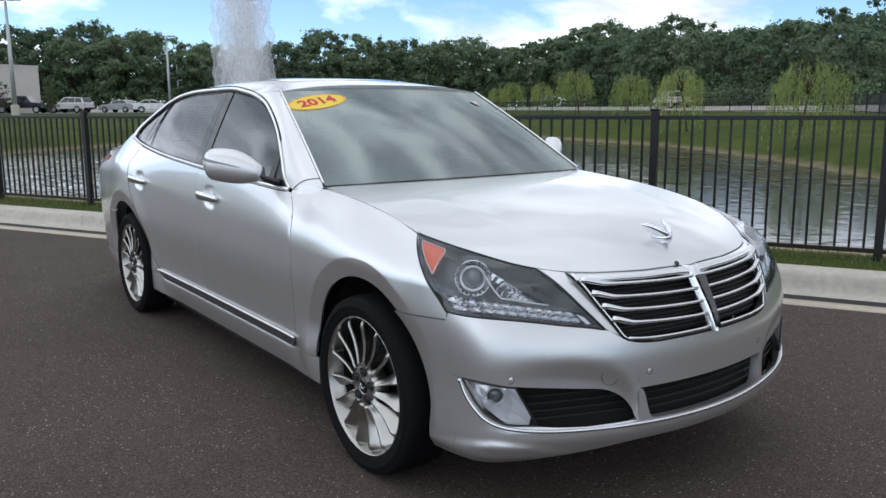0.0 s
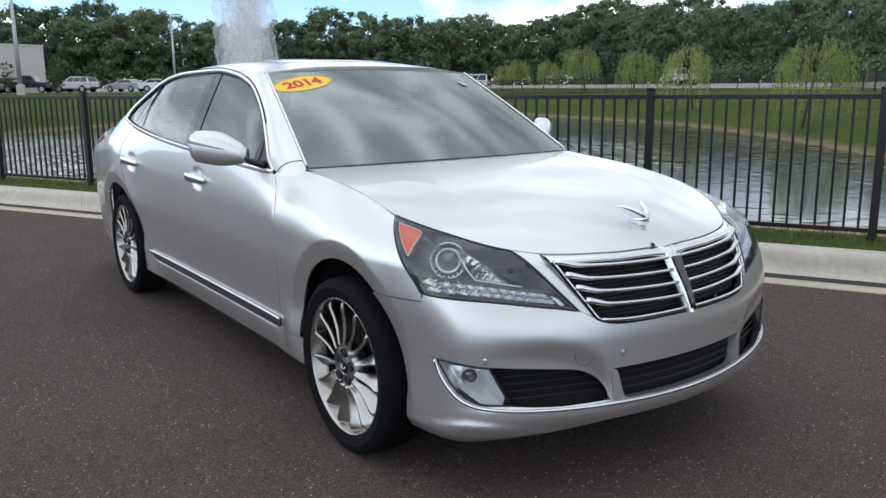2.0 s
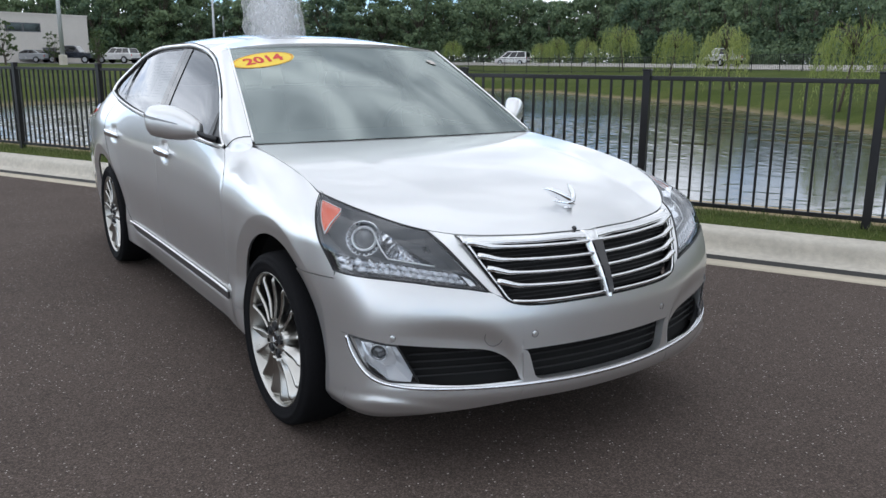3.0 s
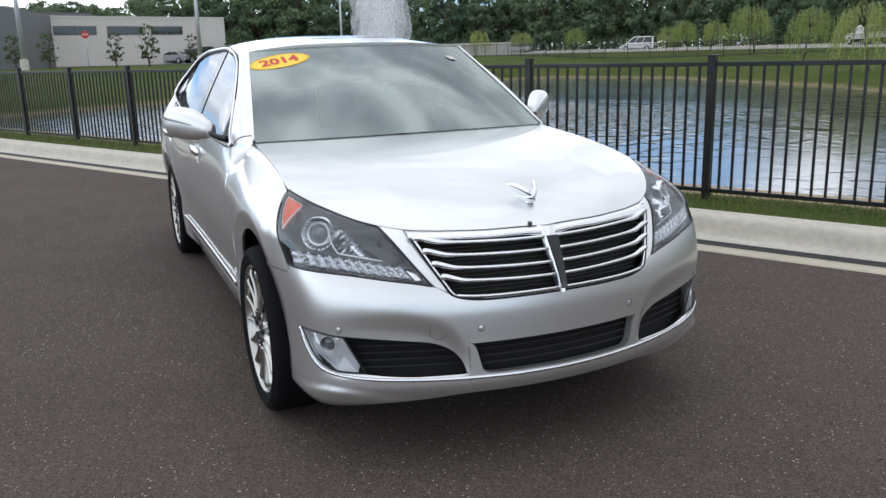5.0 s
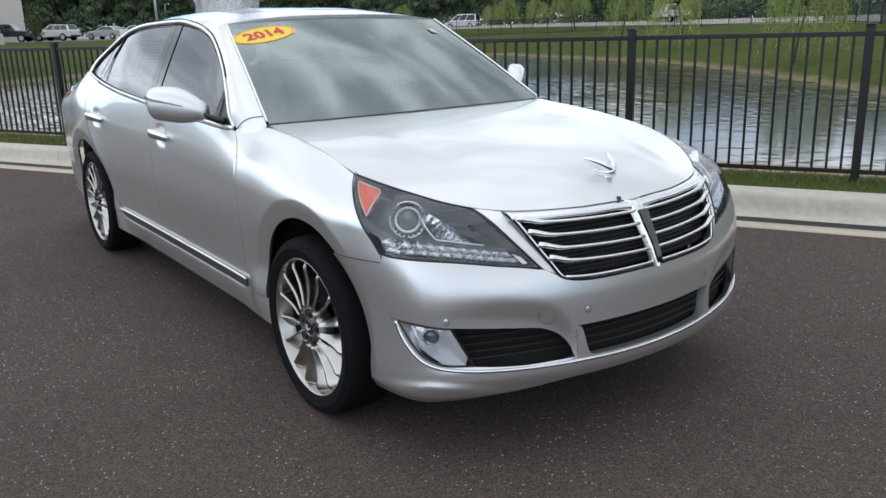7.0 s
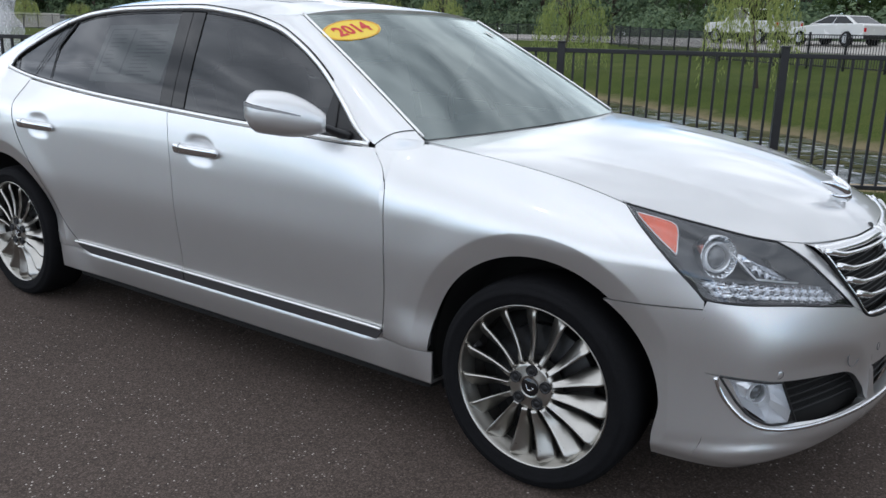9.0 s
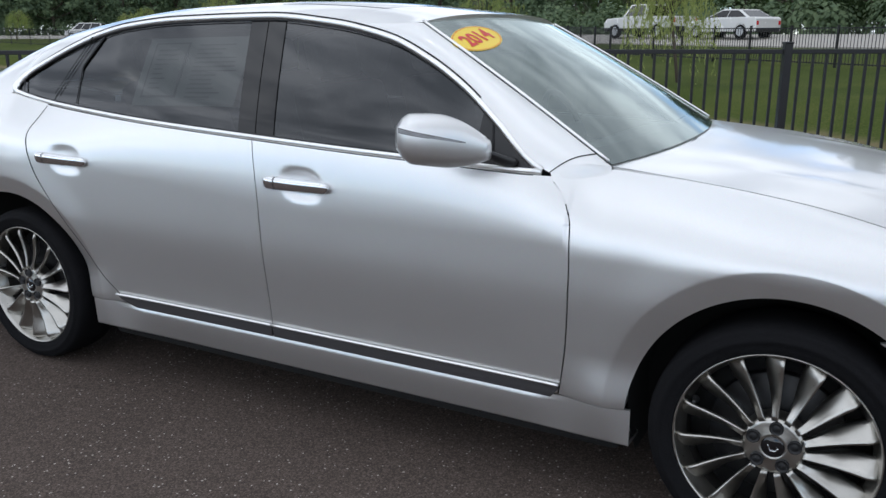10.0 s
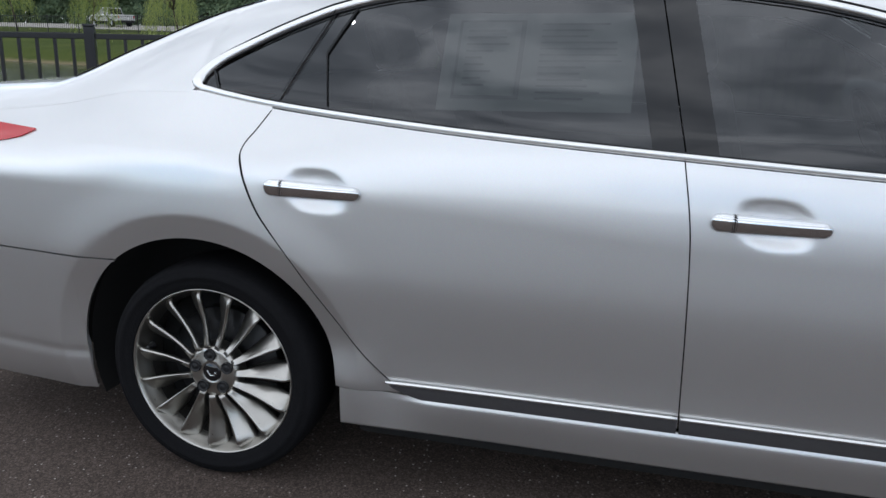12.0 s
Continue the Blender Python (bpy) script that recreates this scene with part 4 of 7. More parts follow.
    front_end, rear_end = (lambda z: -0.70 + 0 * z), (lambda z: -3.088 + 0 * z)
    for name, l, r in (("front_side_window", b_edge(0.075), front_end), ("rear_side_window", c_edge(0.002), b_edge(-0.075)), ("quarter_window", rear_end, c_edge(-0.004))):
        a, b = panel(name, glass(l, r), right, TINTGLASS, car, -0.008, 0, both=True)
        a.visible_shadow = b.visible_shadow = False
    # gloss black pillar covers between the windows
    for l, r in ((b_edge(0.002), b_edge(0.078)), (b_edge(-0.078), b_edge(-0.002))):
        panel("pillar_cover", glass(l, r, 5), right, PILLARBLACK, car, -0.004, 0.006, both=True)
    # the door's rear edge cuts through the bright frame, and a rubber divider stands behind it
    zz = np.linspace(1.112, 1.398, 12)
    both_sides("frame_cut", *tube(green(c_edge(-0.002)(zz), zz) + np.array([0, -0.0035, 0]), np.where((zz < 1.14) | (zz > 1.375), 0.0060, 0.0016), 6, up=(0, 1, 0), flat=0.35), DARK, car)
    div = green(np.array([-2.657, -2.690, -2.717, -2.722, -2.718, -2.694]), np.array([1.388, 1.329, 1.279, 1.268, 1.25, 1.132]))
    both_sides("window_divider", *tube(div + np.array([0, 0.004, 0]), np.array([0.0042, 0.0042, 0.0042, 0.0038, 0.0026, 0.0016]), 6, up=(0, 1, 0)), DARKPLASTIC, car)


def q_at(x, z):
    """Ring place of a point of the nose at x, z."""
    tt = np.linspace(0.0, 1, 400)
    return np.interp(nose_x(z) - np.asarray(x, float), front_fall(tt), tt)


def nose_b(z):
    return side_y(nose_x(z) - front_fall(1.0), z)


def q_y(y, z):
    return np.asarray(y, float) / nose_b(z)


hole_top_side = curve_of([0.352, 0.36, 0.40, 0.46, 0.55, 0.66, 0.75, 0.83, 0.85], [0.350, 0.385, 0.435, 0.462, 0.474, 0.487, 0.498, 0.512, 0.512])
hole_bot_side = curve_of([0.352, 0.50, 0.60, 0.67, 0.752, 0.787, 0.809, 0.823, 0.832, 0.85], [0.350, 0.350, 0.354, 0.361, 0.369, 0.386, 0.411, 0.456, 0.505, 0.512])
hole_bot_mid = curve_of([0.0, 0.27, 0.295, 0.325, 0.34], [0.343, 0.346, 0.356, 0.448, 0.455])
grille_half = curve_of([0.605, 0.62, 0.66, 0.74, 0.83], [0.33, 0.375, 0.402, 0.444, 0.487])
LAMP_BACK = curve_of([0.69, 0.72, 0.80, 0.88, 0.935, 0.96], [0.508, 0.486, 0.400, 0.296, 0.212, 0.155])


def hole_top(y):
    y = np.abs(y)
    return np.where(y < 0.345, 0.455, hole_top_side(y))


def hole_bot(y):
    y = np.abs(y)
    return np.where(y < 0.345, hole_bot_mid(y), hole_bot_side(y))


lamp_foot = curve_of([0.435, 0.484, 0.569, 0.674, 0.796, 0.846, 0.88], [0.653, 0.664, 0.678, 0.696, 0.711, 0.716, 0.718])


def lamp_grid(n=40, m=24):
    """The headlamp's outline as a four-sided patch on the nose: rows from the rear edge to the inner edge."""
    zt = np.linspace(0.932, 0.718, m)
    rear = np.stack([q_at(LAMP_BACK(zt), zt), zt], -1)
    yy = np.linspace(0.772, 0.562, n)
    tz = hood_z(hood_edge(yy), yy) - 0.003
    top = np.stack([q_y(yy, tz), tz], -1)
    top[0] = rear[0]
    tb = np.linspace(0, 1, n)
    b0, b1 = rear[-1][0], float(q_y(0.445, 0.655))
    bz = lamp_foot(0.858 * np.minimum(1.0, b0 + (b1 - b0) * tb))
    bottom = np.stack([b0 + (b1 - b0) * tb, bz], -1)
    bottom[0] = rear[-1]
    ti = np.linspace(0, 1, m)
    inner = top[-1] * (1 - ti[:, None]) + bottom[-1] * ti[:, None]
    G = np.zeros((n, m, 2))
    for i in range(n):
        u = i / (n - 1)
        for j in range(m):
            v = j / (m - 1)
            G[i, j] = ((1 - u) * rear[j] + u * inner[j] + (1 - v) * top[i] + v * bottom[i]
                       - ((1 - u) * (1 - v) * rear[0] + (1 - u) * v * rear[-1] + u * (1 - v) * inner[0] + u * v * inner[-1]))
    return G


def edge_back(y):
    """How far the bonnet's edge lies behind the nose's own surface."""
    y = np.abs(np.asarray(y, float))
    z = hood_z(hood_edge(y), y) - 0.003
    return hood_edge(y) + 0.002 - (nose_x(z) - front_fall(np.clip(q_y(y, z), 0, 1)))


def lamp_point(G, u, v):
    q, z = lamp_at(G, u, v)
    p = ring(q, z)
    p[0] += float(edge_back(np.clip(-p[1], 0.0, 0.772))) * (1 - v) ** 1.6
    return p


def lamp_at(G, u, v):
    i, j = u * (G.shape[0] - 1), v * (G.shape[1] - 1)
    i0, j0 = min(int(i), G.shape[0] - 2), min(int(j), G.shape[1] - 2)
    a, b = i - i0, j - j0
    return G[i0, j0] * (1 - a) * (1 - b) + G[i0 + 1, j0] * a * (1 - b) + G[i0, j0 + 1] * (1 - a) * b + G[i0 + 1, j0 + 1] * a * b


def put_disc(profile, at, axis, steps=28):
    """A turned body about any axis: profile of (radius, along)."""
    V, F = spun(profile, (0, 0, 0), steps, "z")
    m = Vector(axis).to_track_quat("Z", "Y").to_matrix()
    return [tuple(m @ Vector(v) + Vector(at)) for v in V], F


def both_sides(name, V, F, material, parent, label="", smooth=True):
    a = part(name, mesh_from(name, V, F, smooth), material, parent, label)
    b = part(name, mesh_from(name, [(v[0], -v[1], v[2]) for v in V], [tuple(reversed(f)) for f in F], smooth), material, parent, label)
    return a, b


def spoiler(P):
    """The bumper's foot: a ledge towards the corners below which the face stands out, rolled under at the bottom."""
    P = np.array(P)
    y, z = np.abs(P[..., 1]), P[..., 2]
    side = step((y - 0.42) / 0.30)
    ledge = np.interp(y, (0.50, 0.62, 0.685, 0.77, 0.79, 0.812, 0.83, 0.842, 0.87), (0.262, 0.285, 0.301, 0.314, 0.314, 0.307, 0.295, 0.285, 0.26))
    d = 0.009 * step((ledge + 0.010 - z) / 0.030) * side * (1 - step((y - 0.815) / 0.04)) - 0.016 * step((0.262 - z) / 0.04)
    P[..., 0] += d * (1 - step((y - 0.72) / 0.15))
    P[..., 1] += np.sign(P[..., 1]) * d * step((y - 0.66) / 0.16)
    return P


def car_front(car):
    fwd = (1, -0.3, 0)
    # bumper: upper and lower bands with the openings between them, from the arch round to the other arch
    y_mid = np.concatenate([np.linspace(0, 0.26, 12)[:-1], np.linspace(0.26, 0.3449, 14), np.linspace(0.3451, 0.42, 16), np.linspace(0.43, 0.80, 26), np.linspace(0.805, 0.846, 10)])
    pieces, across = [], []
    for band in ("low", "high"):
        cols = []
        for y in y_mid:
            if band == "low":
                z0, z1 = 0.276 - 0.022 * float(step((y - 0.30) / 0.30)) - 0.030 * float(step((y - 0.55) / 0.27)), float(hole_bot(y))
            else:
                z0 = float(hole_top(y))
                if y < 0.345:
                    z1 = 0.606
                elif y < 0.435:
                    z1 = 0.606 + 0.046 * ((y - 0.345) / 0.09) ** 1.4
                else:
                    z1 = float(lamp_foot(y)) - 0.0035
            zs = np.linspace(z0, z1, 24) if band == "low" else np.concatenate([np.linspace(z0, 0.53, 9)[:-1], np.linspace(0.53, z1, 10)])
            q = q_y(y, zs)
            q = q * (1 - (1 - np.minimum(1, 0.985 / q_y(0.846, zs))) * (y / 0.846) ** 8)
            cols.append(spoiler(ring(q, zs)))
        cols = np.array(cols)
        across.append(sheet(np.concatenate([cols[:0:-1] * np.array([1, -1, 1]), cols]), (1, 0, 0), 0, 0.03))
    # corner and side up to the arch
    zs = np.linspace(0.224, 0.684, 50)
    rows = []
    for z in zs:
        q0 = float(np.clip(q_y(0.843, z), 0, 0.985))
        x0 = float(nose_x(z) - front_fall(q0))
        xa = math.sqrt(max(ARCH ** 2 - max(z - CZ, 0.0) ** 2, 0.0)) - 0.016 * float(step((0.40 - z) / 0.12))
        xs = np.linspace(x0, xa, 40)
        head = seam_z(xs) - 0.0035 + step((xs - 0.4935) / 0.004) * (0.7130 - seam_z(xs) + 0.0035)
        rows.append(spoiler(flank(xs, 0.224 + (z - 0.224) * (head - 0.224) / 0.460)))
    pieces.append(sheet(np.array(rows), (0.3, -1, 0), 0, 0.012))
    # strip between grille and lamp
    rows = []
    for t in np.linspace(0, 1, 14):
        zg = 0.612 + (0.8225 - 0.612) * t
        a = np.array([float(q_y(grille_half(zg) + 0.006, zg)), zg])
        zl = 0.653 + (0.8335 - 0.653) * t
        b = np.array([float(q_y(0.438 + (0.556 - 0.438) * t ** 0.9, zl)), zl])
        g = np.array([a * (1 - k) + b * k for k in np.linspace(0, 1, 8)])
        pr = ring(g[:, 0], g[:, 1])
        pr[:, 0] += edge_back(-pr[:, 1]) * t ** 1.6
        rows.append(pr)
    pieces.append(sheet(np.array(rows), fwd, 0, 0.015))
    V, F = merge(*pieces)
    V2 = [(v[0], -v[1], v[2]) for v in V]
    F2 = [tuple(reversed(f)) for f in F]
    part("front_bumper", mesh_from("b", *merge((V, F), (V2, F2), *across)), PAINT, car)
    # dark valance below and dark space behind the openings
    P = np.array([[ring(abs(w) * 0.99, z) * np.array([1, -1 if w < 0 else 1, 1]) for z in np.linspace(0.17, 0.29, 6)] for w in np.linspace(-1, 1, 60)])
    panel("valance", P, (1, 0, 0), DARKPLASTIC, car, -0.045, 0)
    P = np.array([[ring(abs(w) * 0.985, z) * np.array([1, -1 if w < 0 else 1, 1]) for z in np.linspace(0.30, 0.60, 10)] for w in np.linspace(-1, 1, 60)])
    panel("intake_back", P, (1, 0, 0), DARK, car, -0.055, 0)
    # slats in the openings
    for z in (0.372, 0.398, 0.424):
        ys = np.linspace(-0.30, 0.30, 30)
        path = [ring(abs(y) / 0.86, z) * np.array([1, -1 if y < 0 else 1, 1]) - np.array([0.030, 0, 0]) for y in ys]
        part("intake_slat", mesh_from("s", *tube(path, 0.0042, 6, up=(1, 0, 0), flat=0.7)), DARKPLASTIC, car)
    for z in (0.375, 0.400, 0.425, 0.450):
        ys = np.linspace(0.37, 0.70, 20)
        path = [ring(y / 0.86, z) - np.array([0.030, -0.01, 0]) for y in ys]
        both_sides("intake_slat", *tube(path, 0.0042, 6, up=(1, 0, 0), flat=0.7), DARKPLASTIC, car)
    # bright lip under the openings, up round the fog lamps
    lip = [(0.8375, 0.504), (0.832, 0.468), (0.824, 0.432), (0.806, 0.390), (0.780, 0.369), (0.73, 0.355), (0.645, 0.346), (0.45, 0.338), (0.30, 0.334), (0.15, 0.331), (0.0, 0.330)]
    ly, lz = curve_of(range(11), [p[0] for p in lip]), curve_of(range(11), [p[1] for p in lip])
    s = np.linspace(0, 10, 60)
    half = [ring(float(ly(k)) / float(nose_b(float(lz(k)))), float(lz(k))) for k in s]
    path = half + [h * np.array([1, -1, 1]) for h in half[-2::-1]]
    part("bumper_lip", mesh_from("l", *tube(path, 0.0066, 8, up=(0, 0, 1), flat=0.85)), CHROME, car, "bright lip round the lower bumper")
    # fog lamps
    def fog_sheet(y0a, y0b, y1, n=12, m=10):
        rows = []
        for a in np.linspace(0, 1, n):
            row = []
            for v in np.linspace(0, 1, m):
                ya = (y0b * (1 - v) + y0a * v)
                y = ya + (y1 - ya) * a
                z0, z1 = float(hole_bot(y)) + 0.003, float(hole_top(y)) - 0.003
                row.append(ring(min(y / float(nose_b(0.45)), 0.999), z0 + (z1 - z0) * v))
            rows.append(row)
        return np.array(rows)
    fs = fog_sheet(0.729, 0.672, 0.831, 14, 12)
    ax = np.array([0.80, -0.60, 0.0])
    e1 = np.array([0.60, 0.80, 0.0])
    e2 = np.array([0.0, 0.0, 1.0])
    c = ring(0.782 / float(nose_b(0.460)), 0.461) - ax * 0.026
    # facets run from the recessed bulb's collar to the lamp's edge
    edge = np.concatenate([fs[:, -1], fs[-1, ::-1][1:], fs[::-1, 0][1:], fs[0][1:-1]])
    pick = edge[::5] - ax * 0.005
    V, F = [], []
    n = len(pick)
    for p in pick:
        d = p - c
        an = math.atan2(d @ e2, d @ e1)
        q = c + (e1 * math.cos(an) + e2 * math.sin(an)) * 0.029
        V += [p, p * 0.35 + q * 0.65 - ax * 0.012, q]
    for i in range(n):
        j = (i + 1) % n
        F += [(3 * i, 3 * j, 3 * j + 1, 3 * i + 1), (3 * i + 1, 3 * j + 1, 3 * j + 2, 3 * i + 2)]
    both_sides("fog_lamp_reflector", V, F, FACETS, car, "chrome fog lamp reflector", smooth=False)
    panel("fog_lamp_lens", fs, fwd, LENS, car, -0.002, 0.0, both=True)
    both_sides("fog_lamp_collar", *put_disc([(0.0295, -0.01), (0.0295, 0.006), (0.027, 0.010), (0.0245, 0.007), (0.024, -0.008)], c, ax, 32), LAMPCHROME, car)
    both_sides("fog_lamp_bulb", *put_disc([(0.0, 0.006), (0.009, 0.005), (0.017, 0.001), (0.022, -0.005), (0.025, -0.011)], c, ax, 28), PROJECTOR, car)
    both_sides("fog_lamp_seal", *tube(edge, 0.0038, 6, close=True, up=(0.8, -0.6, 0.0)), BLACK, car)
    # parking sensors and the towing cover
    for y, z in ((0.745, 0.517), (0.300, 0.505)):
        p = ring(y / float(nose_b(z)), z)
        n = np.array([0.75, -0.66, 0.0]) if y > 0.6 else np.array([0.98, -0.15, 0.05])
        both_sides("parking_sensor", *put_disc([(0.0, 0.0008), (0.0085, 0.0008), (0.0095, 0.0002), (0.0115, 0.0), (0.012, -0.004)], p, n, 20), PAINT, car)
        both_sides("sensor_ring", *put_disc([(0.0108, -0.002), (0.0108, 0.0010), (0.0122, 0.0010), (0.0122, -0.002)], p, n, 20), GREY, car)
    p = ring(0.44 / 0.86, 0.505)
    V, F = put_disc([(0.0300, -0.002), (0.0300, 0.0006), (0.0312, 0.0006), (0.0312, -0.002)], p, (0.93, -0.33, 0.0), 32)
    part("towing_cover", mesh_from("t", V, F), GREY, car)
    # headlamps
    G = lamp_grid()
    P = ring(G[..., 0], G[..., 1])
    P[..., 0] += edge_back(np.clip(-P[..., 1], 0, 0.772)) * (1 - np.linspace(0, 1, P.shape[1])) ** 1.6
    o = (0.7, -0.6, 0.2)
    NL = normals_of(P)
    if (NL * np.array(o)).sum() < 0:
        NL = -NL
    V, F = sheet(P, o, -0.002, 0.105, NL)
    nf = (P.shape[0] - 1) * (P.shape[1] - 1)
    walls = (V, F[nf:])
    back = sheet(P, o, -0.105, 0, NL)
    both_sides("headlamp_housing", *merge(walls, back), HOUSING, car, "dark grey headlamp housing")
    a, b = both_sides("headlamp_lens", *sheet(P, o, 0.0, 0, NL), LENS, car, "clear headlamp lens")
    a.visible_shadow = b.visible_shadow = False
    rimpath = np.concatenate([P[:, 0], P[-1, 1:], P[::-1, -1][1:], P[0, ::-1][1:-1]])
    both_sides("headlamp_seal", *tube(rimpath, 0.0034, 6, close=True, up=(0.7, -0.6, 0.3)), BLACK, car)

    def spot(u, v, depth):
        return lamp_point(G, u, v) + depth * np.array([-0.80, 0.52, -0.25])
    ax = np.array([0.80, -0.57, 0.17])
    # inner cover that carries the lamps
    rows = [[spot(u, v, 0.096 if v < 0.66 else 0.020) for v in (0.03, 0.2, 0.4, 0.6, 0.655, 0.675, 0.72)] for u in np.linspace(0.02, 0.97, 26)]
    panel("lamp_bezel", np.array(rows), o, HOUSING, car, 0, 0.0, both=True)
    # black painted border inside the lens
    band = merge(*[sheet(np.array([[spot(u, v, 0.0025) for v in np.linspace(v0, v1, nv)] for u in np.linspace(u0, u1, nu)]), o, 0, 0)
                   for u0, u1, nu, v0, v1, nv in ((0.0, 0.022, 3, 0.0, 1.0, 24), (0.965, 1.0, 3, 0.0, 1.0, 24), (0.022, 0.965, 30, 0.0, 0.045, 3), (0.022, 0.965, 30, 0.955, 1.0, 3))])
    both_sides("lens_border", *band, BLACK, car)
    # projector in its bright fluted bowl
    c = spot(0.245, 0.375, 0.072)
    both_sides("lamp_bowl", *put_disc([(0.036, -0.030), (0.043, -0.022), (0.051, -0.006), (0.056, 0.010), (0.058, 0.018), (0.060, 0.014), (0.060, -0.03)], c, ax, 36), CHROME, car, "chrome lamp bowl")
    e1 = np.array(Vector(ax).orthogonal().normalized())
    e2 = np.cross(ax, e1)
    flutes = []
    for i in range(22):
        d = e1 * math.cos(2 * math.pi * i / 22) + e2 * math.sin(2 * math.pi * i / 22)
        flutes.append(tube([c + d * 0.045 - ax * 0.016, c + d * 0.052 - ax * 0.001, c + d * 0.057 + ax * 0.015], (0.003, 0.0045, 0.003), 5, up=ax))
    both_sides("bowl_flutes", *merge(*flutes), CHROME, car)
    both_sides("lamp_ring", *put_disc([(0.033, -0.02), (0.034, 0.010), (0.038, 0.015), (0.043, 0.009), (0.044, -0.02)], c, ax, 40), LAMPCHROME, car)
    both_sides("projector_lens", *put_disc([(0.0, 0.022), (0.012, 0.0200), (0.022, 0.014), (0.030, 0.005), (0.034, -0.008)], c, ax, 36), PROJECTOR, car, "dark round projector lens")
    # second reflector: a faceted bowl cut off by a straight lower edge, with its bulb
    def bowl_top(u):
        return 0.13 + 0.47 * max(0.0, (u - 0.375) / 0.345) ** 1.25
    rows = []
    for i, u in enumerate(np.linspace(0.375, 0.72, 19)):
        row = []
        for j, k in enumerate(np.linspace(0, 1, 11)):
            v = bowl_top(u) + (0.635 - bowl_top(u)) * k
            r2 = ((u - 0.485) / 0.16) ** 2 + ((v - 0.42) / 0.26) ** 2
            row.append(spot(u - 0.012 * math.sin(math.pi * k) * (i == 0), v, 0.082 - 0.040 * min(1.0, r2) + (0.0035 if (i + j) % 2 else -0.0035)))
        rows.append(row)
    both_sides("lamp_reflector", *sheet(np.array(rows), o, 0, 0), CHROME, car, "faceted chrome reflector", smooth=False)
    R = np.array(rows)
    both_sides("reflector_rim", *tube([spot(0.375 - 0.016 * math.sin(math.pi * k), 0.12 + 0.52 * k, 0.040) for k in np.linspace(0, 1, 14)] + [spot(u, 0.645, 0.036) for u in np.linspace(0.40, 0.73, 12)], 0.0030, 6, up=(0.7, -0.6, 0.3)), LAMPCHROME, car)
    both_sides("lamp_bulb", *put_disc([(0.0, 0.022), (0.006, 0.020), (0.009, 0.012), (0.009, -0.03)], spot(0.485, 0.42, 0.078), ax, 14), PROJECTOR, car)
    # two rows of small faceted cells along the lower edge
    for i in range(11):
        for v0, v1 in ((0.735, 0.825), (0.835, 0.925)):
            u0 = 0.030 + 0.076 * i
            cell = []
            for a in range(6):
                for_row = []
                for k in range(5):
                    p, q = a / 5, k / 4
                    dish = (2 * p - 1) ** 2 + (2 * q - 1) ** 2
                    for_row.append(spot(u0 + 0.066 * p + 0.010 * (1 - q), v0 + (v1 - v0) * q, 0.028 - 0.011 * min(1.0, dish) + (0.0022 if (a + k) % 2 else 0.0)))
                cell.append(for_row)
            both_sides("lamp_cell", *sheet(np.array(cell), o, 0, 0.010), LAMPCELL, car, smooth=False)
    rows = [[spot(0.885 + 0.075 * k, 0.76 + 0.07 * k + (0.18 - 0.11 * k) * w, 0.014) for w in np.linspace(0, 1, 4)] for k in np.linspace(0, 1, 6)]
    panel("lamp_cell", np.array(rows), o, LAMPCELL, car, 0, 0.006, both=True)
    # amber side marker: a three-cornered lens with a bright rim
    ca, cb, cc = (0.030, 0.060), (0.150, 0.075), (0.034, 0.47)
    rows = []
    for k in np.linspace(0, 1, 12):
        row = []
        for e in np.linspace(0, 1, 7):
            l = [(ca[m] * (1 - k) + cc[m] * k) * (1 - e) + (cb[m] * (1 - k) + cc[m] * k) * e for m in (0, 1)]
            l[0] -= 0.014 * math.sin(math.pi * k) * e
            row.append(spot(l[0], l[1], 0.009))
        rows.append(row)
    rows[-1] = [rows[-1][0] * (1 - 0.02 * e) + rows[-2][6] * 0.02 * e for e in range(7)]
    panel("side_marker", np.array(rows), o, AMBER, car, 0, 0.01, "amber side marker lens", both=True)
    R = np.array(rows)
    rim = np.concatenate([R[:, 0], R[-1, 1:], R[::-1, -1][1:], R[0, ::-1][1:-1]])
    both_sides("marker_rim", *tube(rim, 0.0022, 5, close=True, up=(0.7, -0.6, 0.3)), LAMPCHROME, car)


